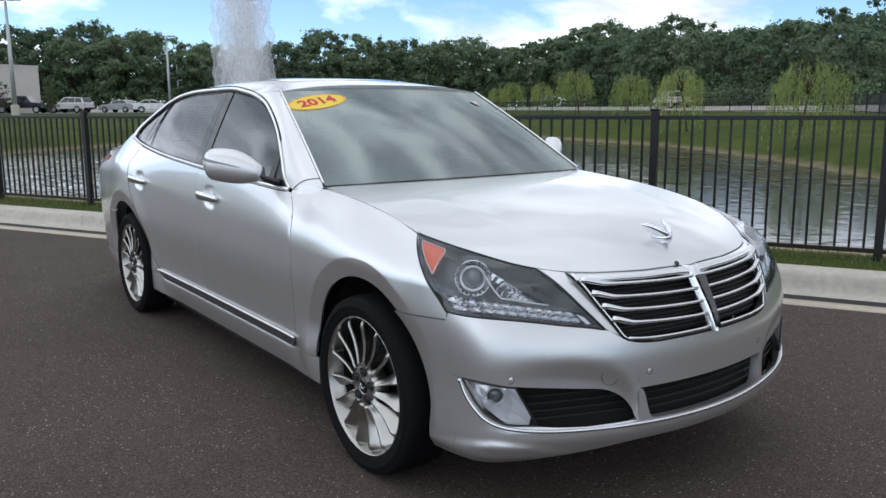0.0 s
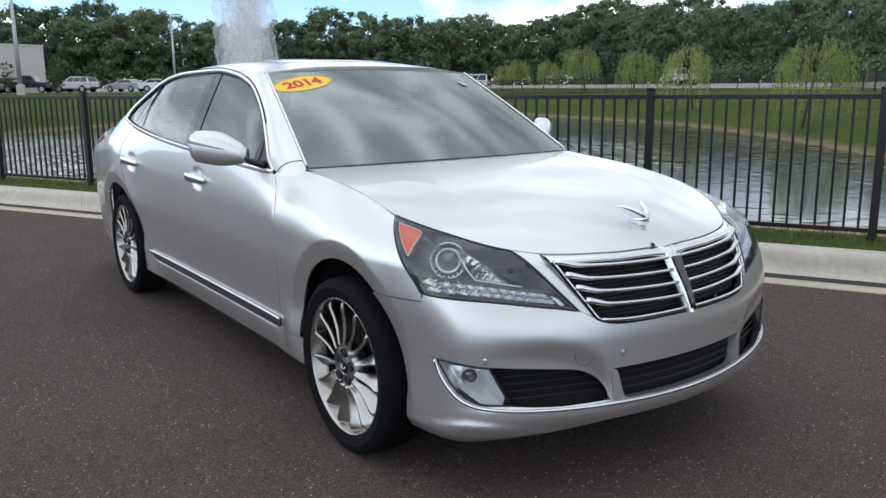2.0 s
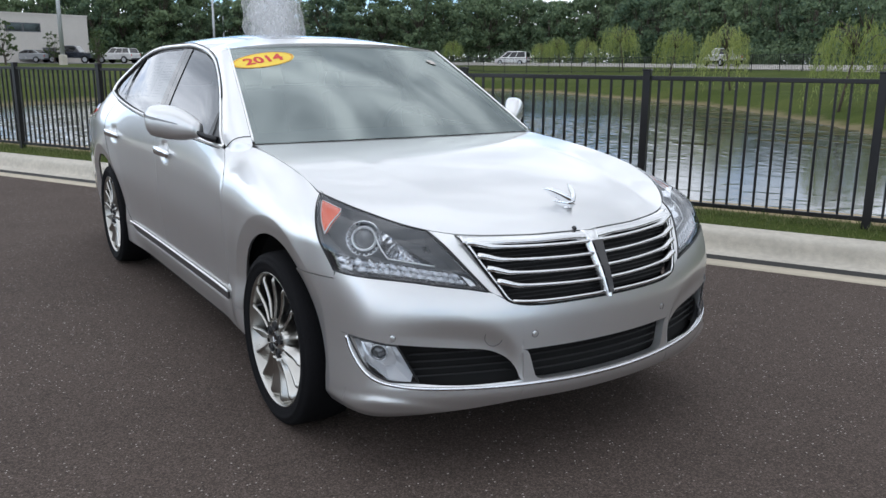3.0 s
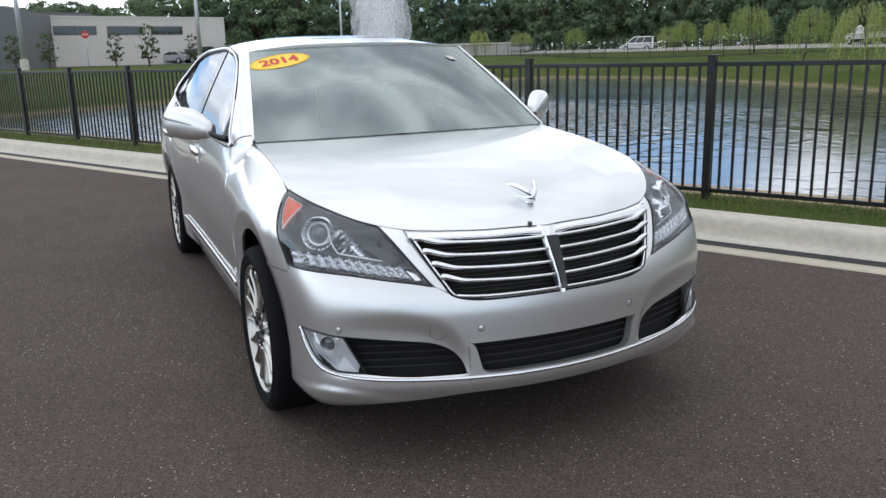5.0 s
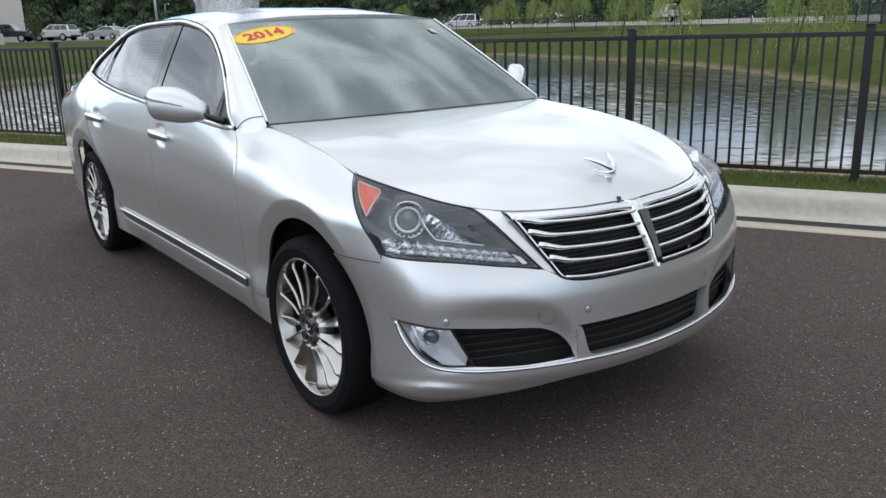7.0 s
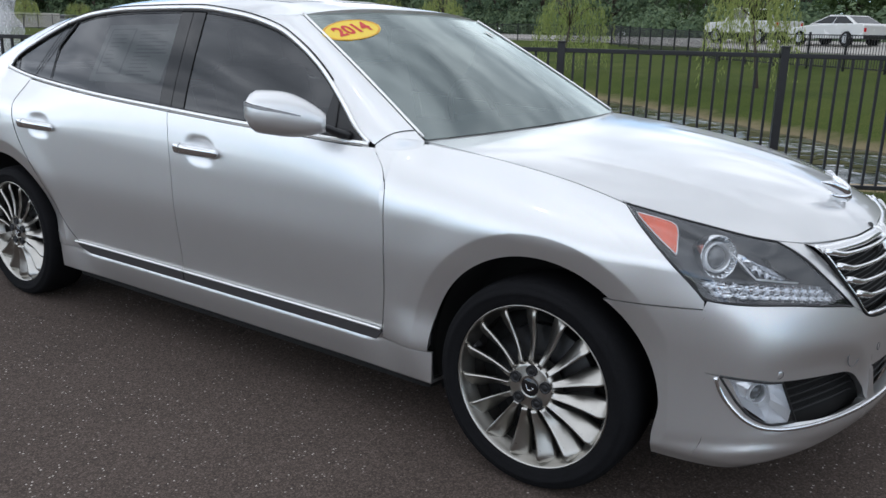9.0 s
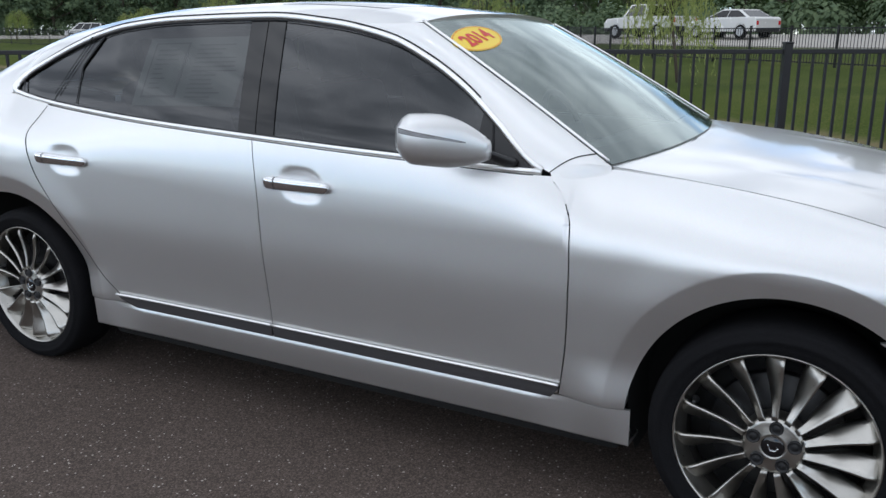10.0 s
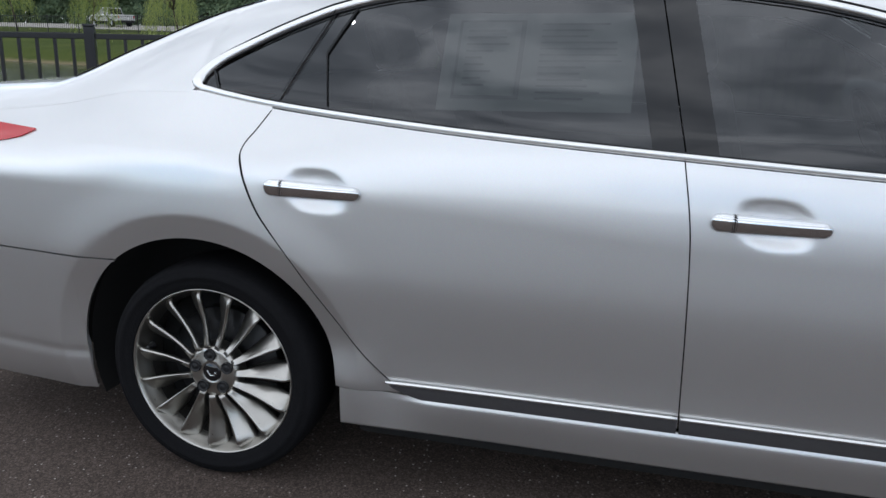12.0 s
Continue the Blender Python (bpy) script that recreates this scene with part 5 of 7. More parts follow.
def car_grille(car):
    def g(y, z, lift=0.0):
        p = ring(abs(y) / float(nose_b(z)), z)
        return np.array([p[0] + lift, y, z])
    # dark mesh behind
    rows = [[g(w * float(grille_half(z)), z, -0.040) for w in np.linspace(-1, 1, 40)] for z in np.linspace(0.607, 0.826, 14)]
    panel("grille_back", np.array(rows), (1, 0, 0), DARK, car, 0, 0)
    rows = [[g(w * float(grille_half(z)) * 1.0, z, -0.001) for w in (-1, 1)] for z in np.linspace(0.607, 0.826, 14)]
    # bright slats, turned up towards their ends
    zs = (0.783, 0.743, 0.703, 0.663)
    for z0 in zs:
        for sg in (-1, 1):
            path, rad = [], []
            h = float(grille_half(z0)) - 0.004
            for k in np.linspace(0.05, 1, 34):
                zz = z0 - 0.006 + 0.014 * k ** 2 + 0.013 * step((k - 0.84) / 0.16)
                h = float(grille_half(zz)) - 0.002
                path.append(g(sg * h * k, float(zz), 0.004 + 0.004 * math.cos(k * 1.5)))
                rad.append(0.0074 + 0.0062 * float(step((k - 0.72) / 0.25)))
            part("grille_slat", mesh_from("s", *tube(path, rad, 8, up=(0.95, 0, 0.35), flat=0.85)), SATIN, car)
    # frame: upper bar, sides and lower edge
    n = 41
    part("grille_lower_bar", mesh_from("l", *tube([g(w * 0.372, 0.611 + 0.010 * abs(w) ** 6, 0.002) for w in np.linspace(-1, 1, n)], 0.0085, 10, up=(0.9, 0, 0.4), flat=0.75)), SATIN, car)
    rows = []
    for y in np.linspace(-0.490, 0.490, n):
        xh = float(hood_edge(abs(y)))
        zh = float(hood_z(xh, y))
        xr = float(g(y, zh - 0.012)[0])
        h = 0.016 + 0.010 * float(step((0.10 - abs(y)) / 0.08))
        rows.append([(xh - 0.006, y, zh - 0.012), (xh + 0.0015, y, zh - 0.004), (xh + 0.006, y, zh - 0.003), (xr * 0.55 + xh * 0.45 + 0.006, y, zh - 0.006), (xr + 0.009, y, zh - 0.011),
                     (xr + 0.014, y, zh - 0.016), (xr + 0.015, y, zh - 0.010 - h * 0.8), (xr + 0.012, y, zh - 0.012 - h), (xr - 0.010, y, zh - 0.016 - h)])
    panel("grille_top_bar", np.array(rows), (0.7, 0, 0.7), SATIN, car, 0, 0)
    for sg in (-1, 1):
        pts = [g(sg * (float(grille_half(z)) + 0.001), z, 0.000) for z in np.linspace(0.616, 0.822, 24)]
        part("grille_side_bar", mesh_from("s", *tube(pts, np.linspace(0.0045, 0.0055, 24), 8, up=(1, 0, 0))), SATIN, car)
    # dark seam round the grille's lower edge
    seam = [g(-float(grille_half(z)) - 0.008, z, 0.001) for z in np.linspace(0.80, 0.625, 16)] + [g(w * 0.372, 0.600 + 0.016 * abs(w) ** 8, 0.001) for w in np.linspace(-1, 1, 31)] + [g(float(grille_half(z)) + 0.008, z, 0.001) for z in np.linspace(0.625, 0.80, 16)]
    part("grille_seam", mesh_from("g", *tube(seam, 0.0042, 6, up=(1, 0, 0))), DARK, car)
    # thin dark wires in the openings
    for z in np.linspace(0.622, 0.80, 15):
        h = float(grille_half(z)) * 0.97
        part("grille_wire", mesh_from("w", *tube([g(w * h, z, -0.028) for w in np.linspace(-1, 1, 17)], 0.0022, 4)), BLACK, car)
    # middle bar with a dark insert
    rows, ins = [], []
    for t in np.linspace(0, 1, 16):
        z = 0.600 + 0.212 * t
        w = 0.016 + 0.019 * t ** 1.3
        rows.append([g(w * a, z, 0.020 * (1 - a * a) + 0.006 - 0.012 * abs(a) ** 6) for a in np.linspace(-1, 1, 11)])
        wi = w * (0.60 + 0.12 * t)
        if 0.05 < t < 0.92:
            ins.append([g(wi * a, z, 0.031) for a in np.linspace(-1, 1, 5)])
    panel("grille_middle_bar", np.array(rows), (1, 0, 0), SATIN, car, 0, 0.02)
    panel("middle_insert", np.array(ins), (1, 0, 0), GLOSSBLACK, car, 0, 0.008)
    # small washer jet on the bonnet's edge
    part("camera_nub", mesh_from("n", *put_disc([(0.0, 0.005), (0.006, 0.004), (0.009, 0.0), (0.009, -0.01)], (0.752, -0.055, 0.820), (0.6, 0, 0.8), 14)), GLOSSBLACK, car)
    # winged bonnet emblem
    ex = 0.638
    ez = float(hood_z(ex, 0.0))
    emblem = part("emblem_foot", mesh_from("e", *put_disc([(0.0, 0.012), (0.008, 0.012), (0.013, 0.006), (0.016, -0.004)], (ex + 0.012, 0.0, ez), (0, 0, 1), 16)), CHROME, car, "bright winged bonnet emblem")
    for pts, rr in (([(ex + 0.030, 0.006, ez + 0.012), (ex + 0.012, -0.012, ez + 0.030), (ex - 0.022, -0.042, ez + 0.050), (ex - 0.050, -0.066, ez + 0.060)], (0.010, 0.020, 0.017, 0.003)),
                    ([(ex + 0.030, 0.010, ez + 0.014), (ex + 0.012, 0.022, ez + 0.034), (ex - 0.016, 0.034, ez + 0.056), (ex - 0.034, 0.036, ez + 0.072)], (0.010, 0.018, 0.014, 0.003)),
                    ([(ex + 0.034, 0.008, ez + 0.016), (ex + 0.020, -0.004, ez + 0.008), (ex - 0.006, -0.022, ez + 0.010), (ex - 0.020, -0.040, ez + 0.020)], (0.013, 0.017, 0.013, 0.003))):
        k = range(len(pts))
        t = np.linspace(0, len(pts) - 1, 16)
        path = np.stack([curve_of(k, [p[c] for p in pts])(t) for c in range(3)], -1)
        V, F = tube(path, curve_of(k, rr)(t), 8, up=(0.5, 0, 1), flat=0.5)
        part("emblem_wing", mesh_from("w", V, F), CHROME, emblem)


def car_trim(car):
    right = (0, -1, 0.2)
    # door handles: deep bars whose face leans down from a rounded upper edge, with a cap at the rear end
    section = [(0.0, 1.0), (0.45, 1.0), (0.72, 0.90), (0.90, 0.68), (1.0, 0.40), (0.98, 0.10), (0.92, -0.25), (0.84, -0.60), (0.70, -0.86), (0.45, -1.0), (0.0, -1.0)]
    for x0, x1, z0, z1 in ((-1.686, -1.415, 0.909, 0.907), (-2.836, -2.569, 0.921, 0.9135)):
        def bar(ts):
            V, F, m = [], [], len(section)
            for t in ts:
                x = x0 + (x1 - x0) * t
                e = min(t, 1 - t) * (x1 - x0) / 0.022
                rnd = math.sqrt(max(0.0, 1 - (1 - min(1.0, e)) ** 2))
                half = (0.0222 - 0.0042 * t + 0.0012 * math.sin(math.pi * t)) * (0.12 + 0.88 * rnd)
                y0 = float(side_y((x0 + x1) / 2 - 0.14 + 0.28 * t, 0.845)) + 0.002
                out = (0.020 + 0.008 * math.sin(math.pi * t)) * (0.35 + 0.65 * rnd)
                V += [(x, -(y0 + out * a), z0 + (z1 - z0) * t + half * b) for a, b in section]
            for i in range(len(ts) - 1):
                for k in range(m):
                    F.append((i * m + k, (i + 1) * m + k, (i + 1) * m + (k + 1) % m, i * m + (k + 1) % m))
            F += [tuple(range(m)), tuple((len(ts) - 1) * m + k for k in range(m))[::-1]]
            return V, F
        curve = 0.5 - 0.5 * np.cos(np.pi * np.linspace(0, 1, 34))
        cut = 0.198
        both_sides("door_handle", *bar([cut + 0.004] + [t for t in curve if t > cut + 0.01]), CHROME, car, "chrome door handle")
        both_sides("handle_cap", *bar([t for t in curve if t < cut - 0.01] + [cut - 0.004]), CHROME, car, "chrome cap at the handle's end")
        both_sides("handle_core", *bar([cut - 0.02, cut + 0.02]), DARK, car)
    # sill strips along the door bottoms: a bright line over a dark band
    for x0, x1 in ((-0.608, -1.706), (-1.713, -2.505)):
        xs = np.linspace(x0, x1, 40)
        t = np.linspace(0, 1, 40)
        pinch = np.ones(40)
        if x1 < -2:
            pinch = np.clip((xs + 2.506) / 0.10, 0.003, 1) ** 0.6
        if x0 > -1:
            pinch = np.clip((-0.606 - xs) / 0.02, 0.3, 1)
        lo = 0.378 - 0.046 * pinch
        panel("door_strip", columns(xs, lo, np.full(40, 0.3735), 4), right, DARKTRIM, car, 0.007, 0.010, both=True)
        path = flank(xs, np.full(40, 0.3775)) + np.array([0, -0.0095, 0])
        both_sides("bright_strip", *tube(path, 0.0052, 8, up=(0, 1, 0)), BRIGHT, car, "bright strip along the door's foot")
    # mirrors
    o, i = np.array([-1.050, -1.045, 1.112]), np.array([-0.845, -0.870, 1.083])
    ring_n, L = 20, 16
    ax = (i - o) / np.linalg.norm(i - o)
    side = np.cross(ax, (0, 0, 1.0))
    side /= np.linalg.norm(side)
    V, F = [], []
    for a in range(L):
        t = a / (L - 1)
        c = o + (i - o) * t
        hgt = 0.068 * (1 - (1 - min(1, t / 0.16)) ** 2.2 * 0.55) * (1 - 0.56 * max(0.0, (t - 0.42) / 0.58) ** 2.0)
        dep = 0.070 * (1 - (1 - min(1, t / 0.2)) ** 2 * 0.5) * (1 - 0.48 * t ** 2.5)
        c = c - np.array([0, 0, 0.010]) * max(0.0, (t - 0.4) / 0.6) ** 1.5
        for k in range(ring_n):
            an = 2 * math.pi * k / ring_n
            ca, sa = math.cos(an), math.sin(an)
            e = 0.72
            d = math.copysign(abs(ca) ** e, ca)
            h = math.copysign(abs(sa) ** e, sa)
            if d < 0:
                d *= 0.55
            V.append(c + side * d * dep * (-1 if side[0] < 0 else 1) + np.array([0, 0, 1]) * (h * hgt + (0.012 if h > 0 else -0.004) * math.sin(math.pi * t)))
    for a in range(L - 1):
        for k in range(ring_n):
            F.append((a * ring_n + k, a * ring_n + (k + 1) % ring_n, (a + 1) * ring_n + (k + 1) % ring_n, (a + 1) * ring_n + k))
    F += [tuple(range(ring_n))[::-1], tuple((L - 1) * ring_n + k for k in range(ring_n))]
    both_sides("door_mirror", V, F, PAINT, car, "silver door mirror with a clear turn signal")
    front = side * (1 if side[0] > 0 else -1)
    # signal strip on the leading face, and the dark lower shell and foot
    rows = []
    for t in np.linspace(0.0, 0.70, 14):
        c = o + (i - o) * t
        dep = 0.070 * (1 - (1 - min(1, t / 0.2)) ** 2 * 0.5) * (1 - 0.40 * t ** 2)
        w = 0.0056 * (1 - t / 0.72) ** 0.45
        rows.append([c + front * (dep + 0.0025) * (1 - 0.02) + np.array([0, 0, 0.026 - 0.024 * t + e * w]) for e in (-1, -0.3, 0.3, 1)])
    rows = np.array(rows)
    mid = rows.mean(1, keepdims=True)
    panel("signal_seal", mid + (rows - mid) * 1.25 - front * 0.0012, front, BLACK, car, 0, 0.005, both=True)
    panel("turn_signal", rows, front, LENSGREY, car, 0, 0.006, "clear turn signal strip", both=True)
    foot = [(-0.80, -0.815, 1.030), (-0.815, -0.86, 1.045), (-0.838, -0.885, 1.060), (-0.852, -0.902, 1.070)]
    t = np.linspace(0, 3, 12)
    path = np.stack([curve_of(range(4), [p[c] for p in foot])(t) for c in range(3)], -1)
    both_sides("mirror_foot", *tube(path, np.linspace(0.034, 0.014, 12), 10, up=(1, 0, 0), flat=0.5), BLACK, car)
    xs = np.linspace(-0.712, -0.915, 14)
    v = np.linspace(0, 1, 6)
    lo, hi = belt_z(xs) + 0.010, CH_Z(xs) - 0.012
    X = np.repeat(xs[:, None], 6, 1)
    panel("mirror_sail", green(X, lo[:, None] * (1 - v) + np.maximum(hi, lo + 0.001)[:, None] * v), right, BLACK, car, -0.003, 0.004, both=True)
    # tail lamps
    rows = []
    for t in np.linspace(0, 1, 10):
        x = -3.63 - 0.40 * t
        h = 0.075 * t ** 0.6
        rows.append(flank(np.full(6, x), np.linspace(1.022 - h, 1.026 + 0.02 * t, 6)))
    panel("tail_lamp", np.array(rows), right, REDLENS, car, 0.004, 0.01, "red tail lamp", both=True)
    # wiper blades and the dark cowl
    rows = [[(-0.400 - 0.12 * abs(w) ** 2.2 - (0.085 - 0.04 * abs(w) ** 2.2) * k, w * 0.735, float(hood_z(-0.42, 0.74 * w)) - 0.010 - 0.012 * math.sin(math.pi * k) + 0.004 * k) for k in np.linspace(0, 1, 5)] for w in np.linspace(-1, 1, 41)]
    panel("cowl", np.array(rows), (0, 0, 1), BLACK, car, 0, 0)
    for y0, y1 in ((-0.62, -0.02), (0.0, 0.58)):
        pts = [ws_point(-y / 0.735, -0.030 + 0.02 * k) + np.array([0.022, 0, -0.018]) for k, y in zip(np.linspace(0, 1, 14), np.linspace(y0, y1, 14))]
        part("wiper", mesh_from("w", *tube(pts, 0.005, 6)), BLACK, car)
    # rear window
    rows = []
    for x in np.linspace(-3.06, -3.66, 16):
        k = float(step((-x - 3.075) / 0.035))
        zr = float(rail_z(x)) * (1 - k) + (float(belt_z(x)) - 0.006) * k
        yr = float(rail_y(x)) * (1 - k) + (float(side_y(x, float(belt_z(x)) - 0.006)) + 0.0006) * k
        zc = max(float(roof_c(x)), zr + 0.01)
        e = 3.0 + 1.2 * float(step((-x - 2.4) / 0.7))
        h = 0.44 + 0.14 * (-3.06 - x) / 0.60
        rows.append([(x, w * h, zr + (zc - zr) * (1 - abs(w * h / yr) ** e)) for w in np.linspace(-1, 1, 21)])
    panel("rear_window", np.array(rows), (0, 0, 1), GLOSSBLACK, car, 0.004, 0.004)
    # sunroof
    rows = []
    for x in np.linspace(-1.42, -1.95, 14):
        yr = 0.40
        zr, zc = float(CH_Z(x)), float(roof_c(x))
        gy = float(green_y(x, zr + 0.004))
        rows.append([(x, w * yr, zr + 0.004 + (zc - zr - 0.004) * (1 - abs(w * yr / gy) ** 3.0)) for w in np.linspace(-1, 1, 17)])
    panel("sunroof", np.array(rows), (0, 0, 1), GLOSSBLACK, car, 0.0015, 0.003)


LENSGREY = mat("signal_lens", (0.50, 0.51, 0.53), 0.12, 0.4, 1.0, 0.3, 60)


WHEEL_Z = 0.337


def wheel_meshes():
    """Tyre, rim barrel, one blade, hub, nut and disc, about the origin; the outside faces -y."""
    tyre = spun([(0.248, 0.10), (0.290, 0.116), (0.320, 0.110), (0.332, 0.096), (0.3365, 0.062), (0.337, 0.030), (0.3372, 0.0), (0.337, -0.030), (0.3362, -0.056), (0.334, -0.076), (0.329, -0.090), (0.322, -0.098),
                 (0.318, -0.0985), (0.308, -0.1035), (0.304, -0.1075), (0.296, -0.108), (0.292, -0.1045),
                 (0.280, -0.1035), (0.272, -0.1015), (0.268, -0.099), (0.264, -0.0985), (0.262, -0.094), (0.256, -0.080), (0.248, -0.07)], (0, 0, 0), 96)
    barrel = spun([(0.236, 0.09), (0.240, 0.0), (0.237, -0.030), (0.236, -0.046)], (0, 0, 0), 72)
    rim = spun([(0.234, -0.040), (0.238, -0.052), (0.246, -0.066), (0.252, -0.082), (0.2555, -0.093), (0.2580, -0.0965), (0.2605, -0.0965), (0.2620, -0.093), (0.262, -0.083)], (0, 0, 0), 96)
    # one blade: a thin raised leading edge on one side, the face turned back and widening like a paddle to the other, ending on the rim
    V, F = [], []
    n, m = 16, 8
    for i in range(n):
        t = i / (n - 1)
        r = 0.076 + 0.175 * t
        w0, w1 = -0.0075 - 0.0040 * t, 0.0090 + 0.0290 * float(step(t / 0.9))
        crest = -0.0915 + 0.006 * math.sin(math.pi * min(1.0, t * 1.15)) - 0.004 * t
        for j in range(m):
            a = j / (m - 1)
            off = w0 + (w1 - w0) * a
            th = off / r
            dep = (0.004 + 0.034 * float(step(t / 0.55))) * a ** 1.25 - 0.0035 * math.exp(-((a - 0.10) / 0.09) ** 2) + 0.012 * float(step((t - 0.90) / 0.10)) * (1 - a)
            V.append((r * math.cos(th), crest + dep, r * math.sin(th)))
    k = len(V)
    V += [(v[0], v[1] + 0.016, v[2]) for v in V]
    for i in range(n - 1):
        for j in range(m - 1):
            q = (i * m + j, (i + 1) * m + j, (i + 1) * m + j + 1, i * m + j + 1)
            F.append(q)
            F.append(tuple(x + k for x in reversed(q)))
        for j in (0, m - 1):
            q = (i * m + j, (i + 1) * m + j, (i + 1) * m + j + k, i * m + j + k)
            F.append(q if j else tuple(reversed(q)))
    for i in (0, n - 1):
        for j in range(m - 1):
            q = (i * m + j, i * m + j + 1, i * m + j + 1 + k, i * m + j + k)
            F.append(q if i == 0 else tuple(reversed(q)))
    blade = (V, F)
    hub = spun([(0.0, -0.084), (0.026, -0.084), (0.032, -0.089), (0.037, -0.089), (0.044, -0.086), (0.066, -0.086), (0.074, -0.084), (0.080, -0.076), (0.084, -0.060), (0.084, -0.03)], (0, 0, 0), 48)
    # shallow socket round the nut's head; the deep bolt hole's shade is its colour
    nut = put_disc([(0.0, 0.0085), (0.0062, 0.0085), (0.0074, 0.0078), (0.0078, 0.0072), (0.0140, 0.0072), (0.0150, 0.0085), (0.0165, 0.0105), (0.0180, 0.0095), (0.0184, -0.012)], (0, 0, 0), (0, -1, 0), 18)
    disc = spun([(0.06, -0.004), (0.175, -0.004), (0.178, 0.0), (0.178, 0.02)], (0, 0, 0), 48)
    back = spun([(0.0, 0.03), (0.15, 0.03), (0.235, 0.02), (0.235, 0.1)], (0, 0, 0), 36)
    return tyre, rim, barrel, blade, hub, nut, disc, back


def car_wheels(car):
    tyre, rim, barrel, blade, hub, nut, disc, back = wheel_meshes()
    # barrel, brake disc and plate near-black, so colour carries the shade between blades
    names = dict(tyre=(tyre, RUBBER), rim=(rim, ALLOY), barrel=(barrel, BARREL_SHADED), blade=(blade, ALLOY), hub=(hub, ALLOY), nut=(nut, DARKPLASTIC), disc=(disc, BLACK), back=(back, DARK))
    me = {}
    for k, (vf, mt) in names.items():
        me[k] = mesh_from(k, *vf)
        me[k].materials.append(mt)
    cap = mesh_from("cap", *put_disc([(0.0, 0.0050), (0.026, 0.0045), (0.0310, 0.001), (0.0310, -0.004)], (0, -0.086, 0), (0, -1, 0), 24))
    cap.materials.append(GLOSSBLACK)
    t = np.linspace(0, 3, 14)
    mark = [(-0.013, 0.006), (-0.004, -0.010), (0.008, -0.009), (0.014, 0.001)]
    path = np.stack([curve_of(range(4), [p[0] for p in mark])(t), np.full(14, -0.0915), curve_of(range(4), [p[1] for p in mark])(t)], -1)
    badge = mesh_from("badge", *tube(path, np.linspace(0.0012, 0.003, 14), 6, up=(0, 1, 0)))
    badge.materials.append(CHROME)
    sock = mesh_from("valve", *put_disc([(0.0, 0.024), (0.0045, 0.024), (0.0065, 0.018), (0.0075, 0.004), (0.0105, 0.0), (0.011, -0.006)], (0.226, -0.056, 0.0), (0, -1, 0), 12))
    sock.materials.append(BLACK)
    for wx, spin in ((0.0, 5.0), (-WB, -3.0)):
        for sg in (-1, 1):
            base = pose(wx, sg * (0.790 if wx == 0.0 else 0.778), WHEEL_Z, 0, 0, 0 if sg < 0 else 180)
            w = new("wheel")
            w.parent, w.matrix_basis = car, base @ pose(0, 0, 0, 0, spin, 0)

            def sub(name, data, m=None):
                o = new(name, data)
                o.parent, o.matrix_basis = w, m or Matrix()
            tagged(w, "multi-blade silver alloy wheel with a black tyre")
            for k in ("tyre", "rim", "barrel", "hub", "disc", "back"):
                sub({"disc": "brake_disc", "back": "brake_plate"}.get(k, k), me[k])
            for i in range(15):
                sub("blade", me["blade"], pose(0, 0, 0, 0, 24 * i, 0))
            for i in range(5):
                a = radians(90 + 72 * i)
                sub("wheel_nut", me["nut"], pose(0.055 * math.cos(a), -0.085, 0.055 * math.sin(a)))
            sub("centre_cap", cap)
            sub("cap_badge", badge)
            sub("valve", sock, pose(0, 0, 0, 0, 195, 0))


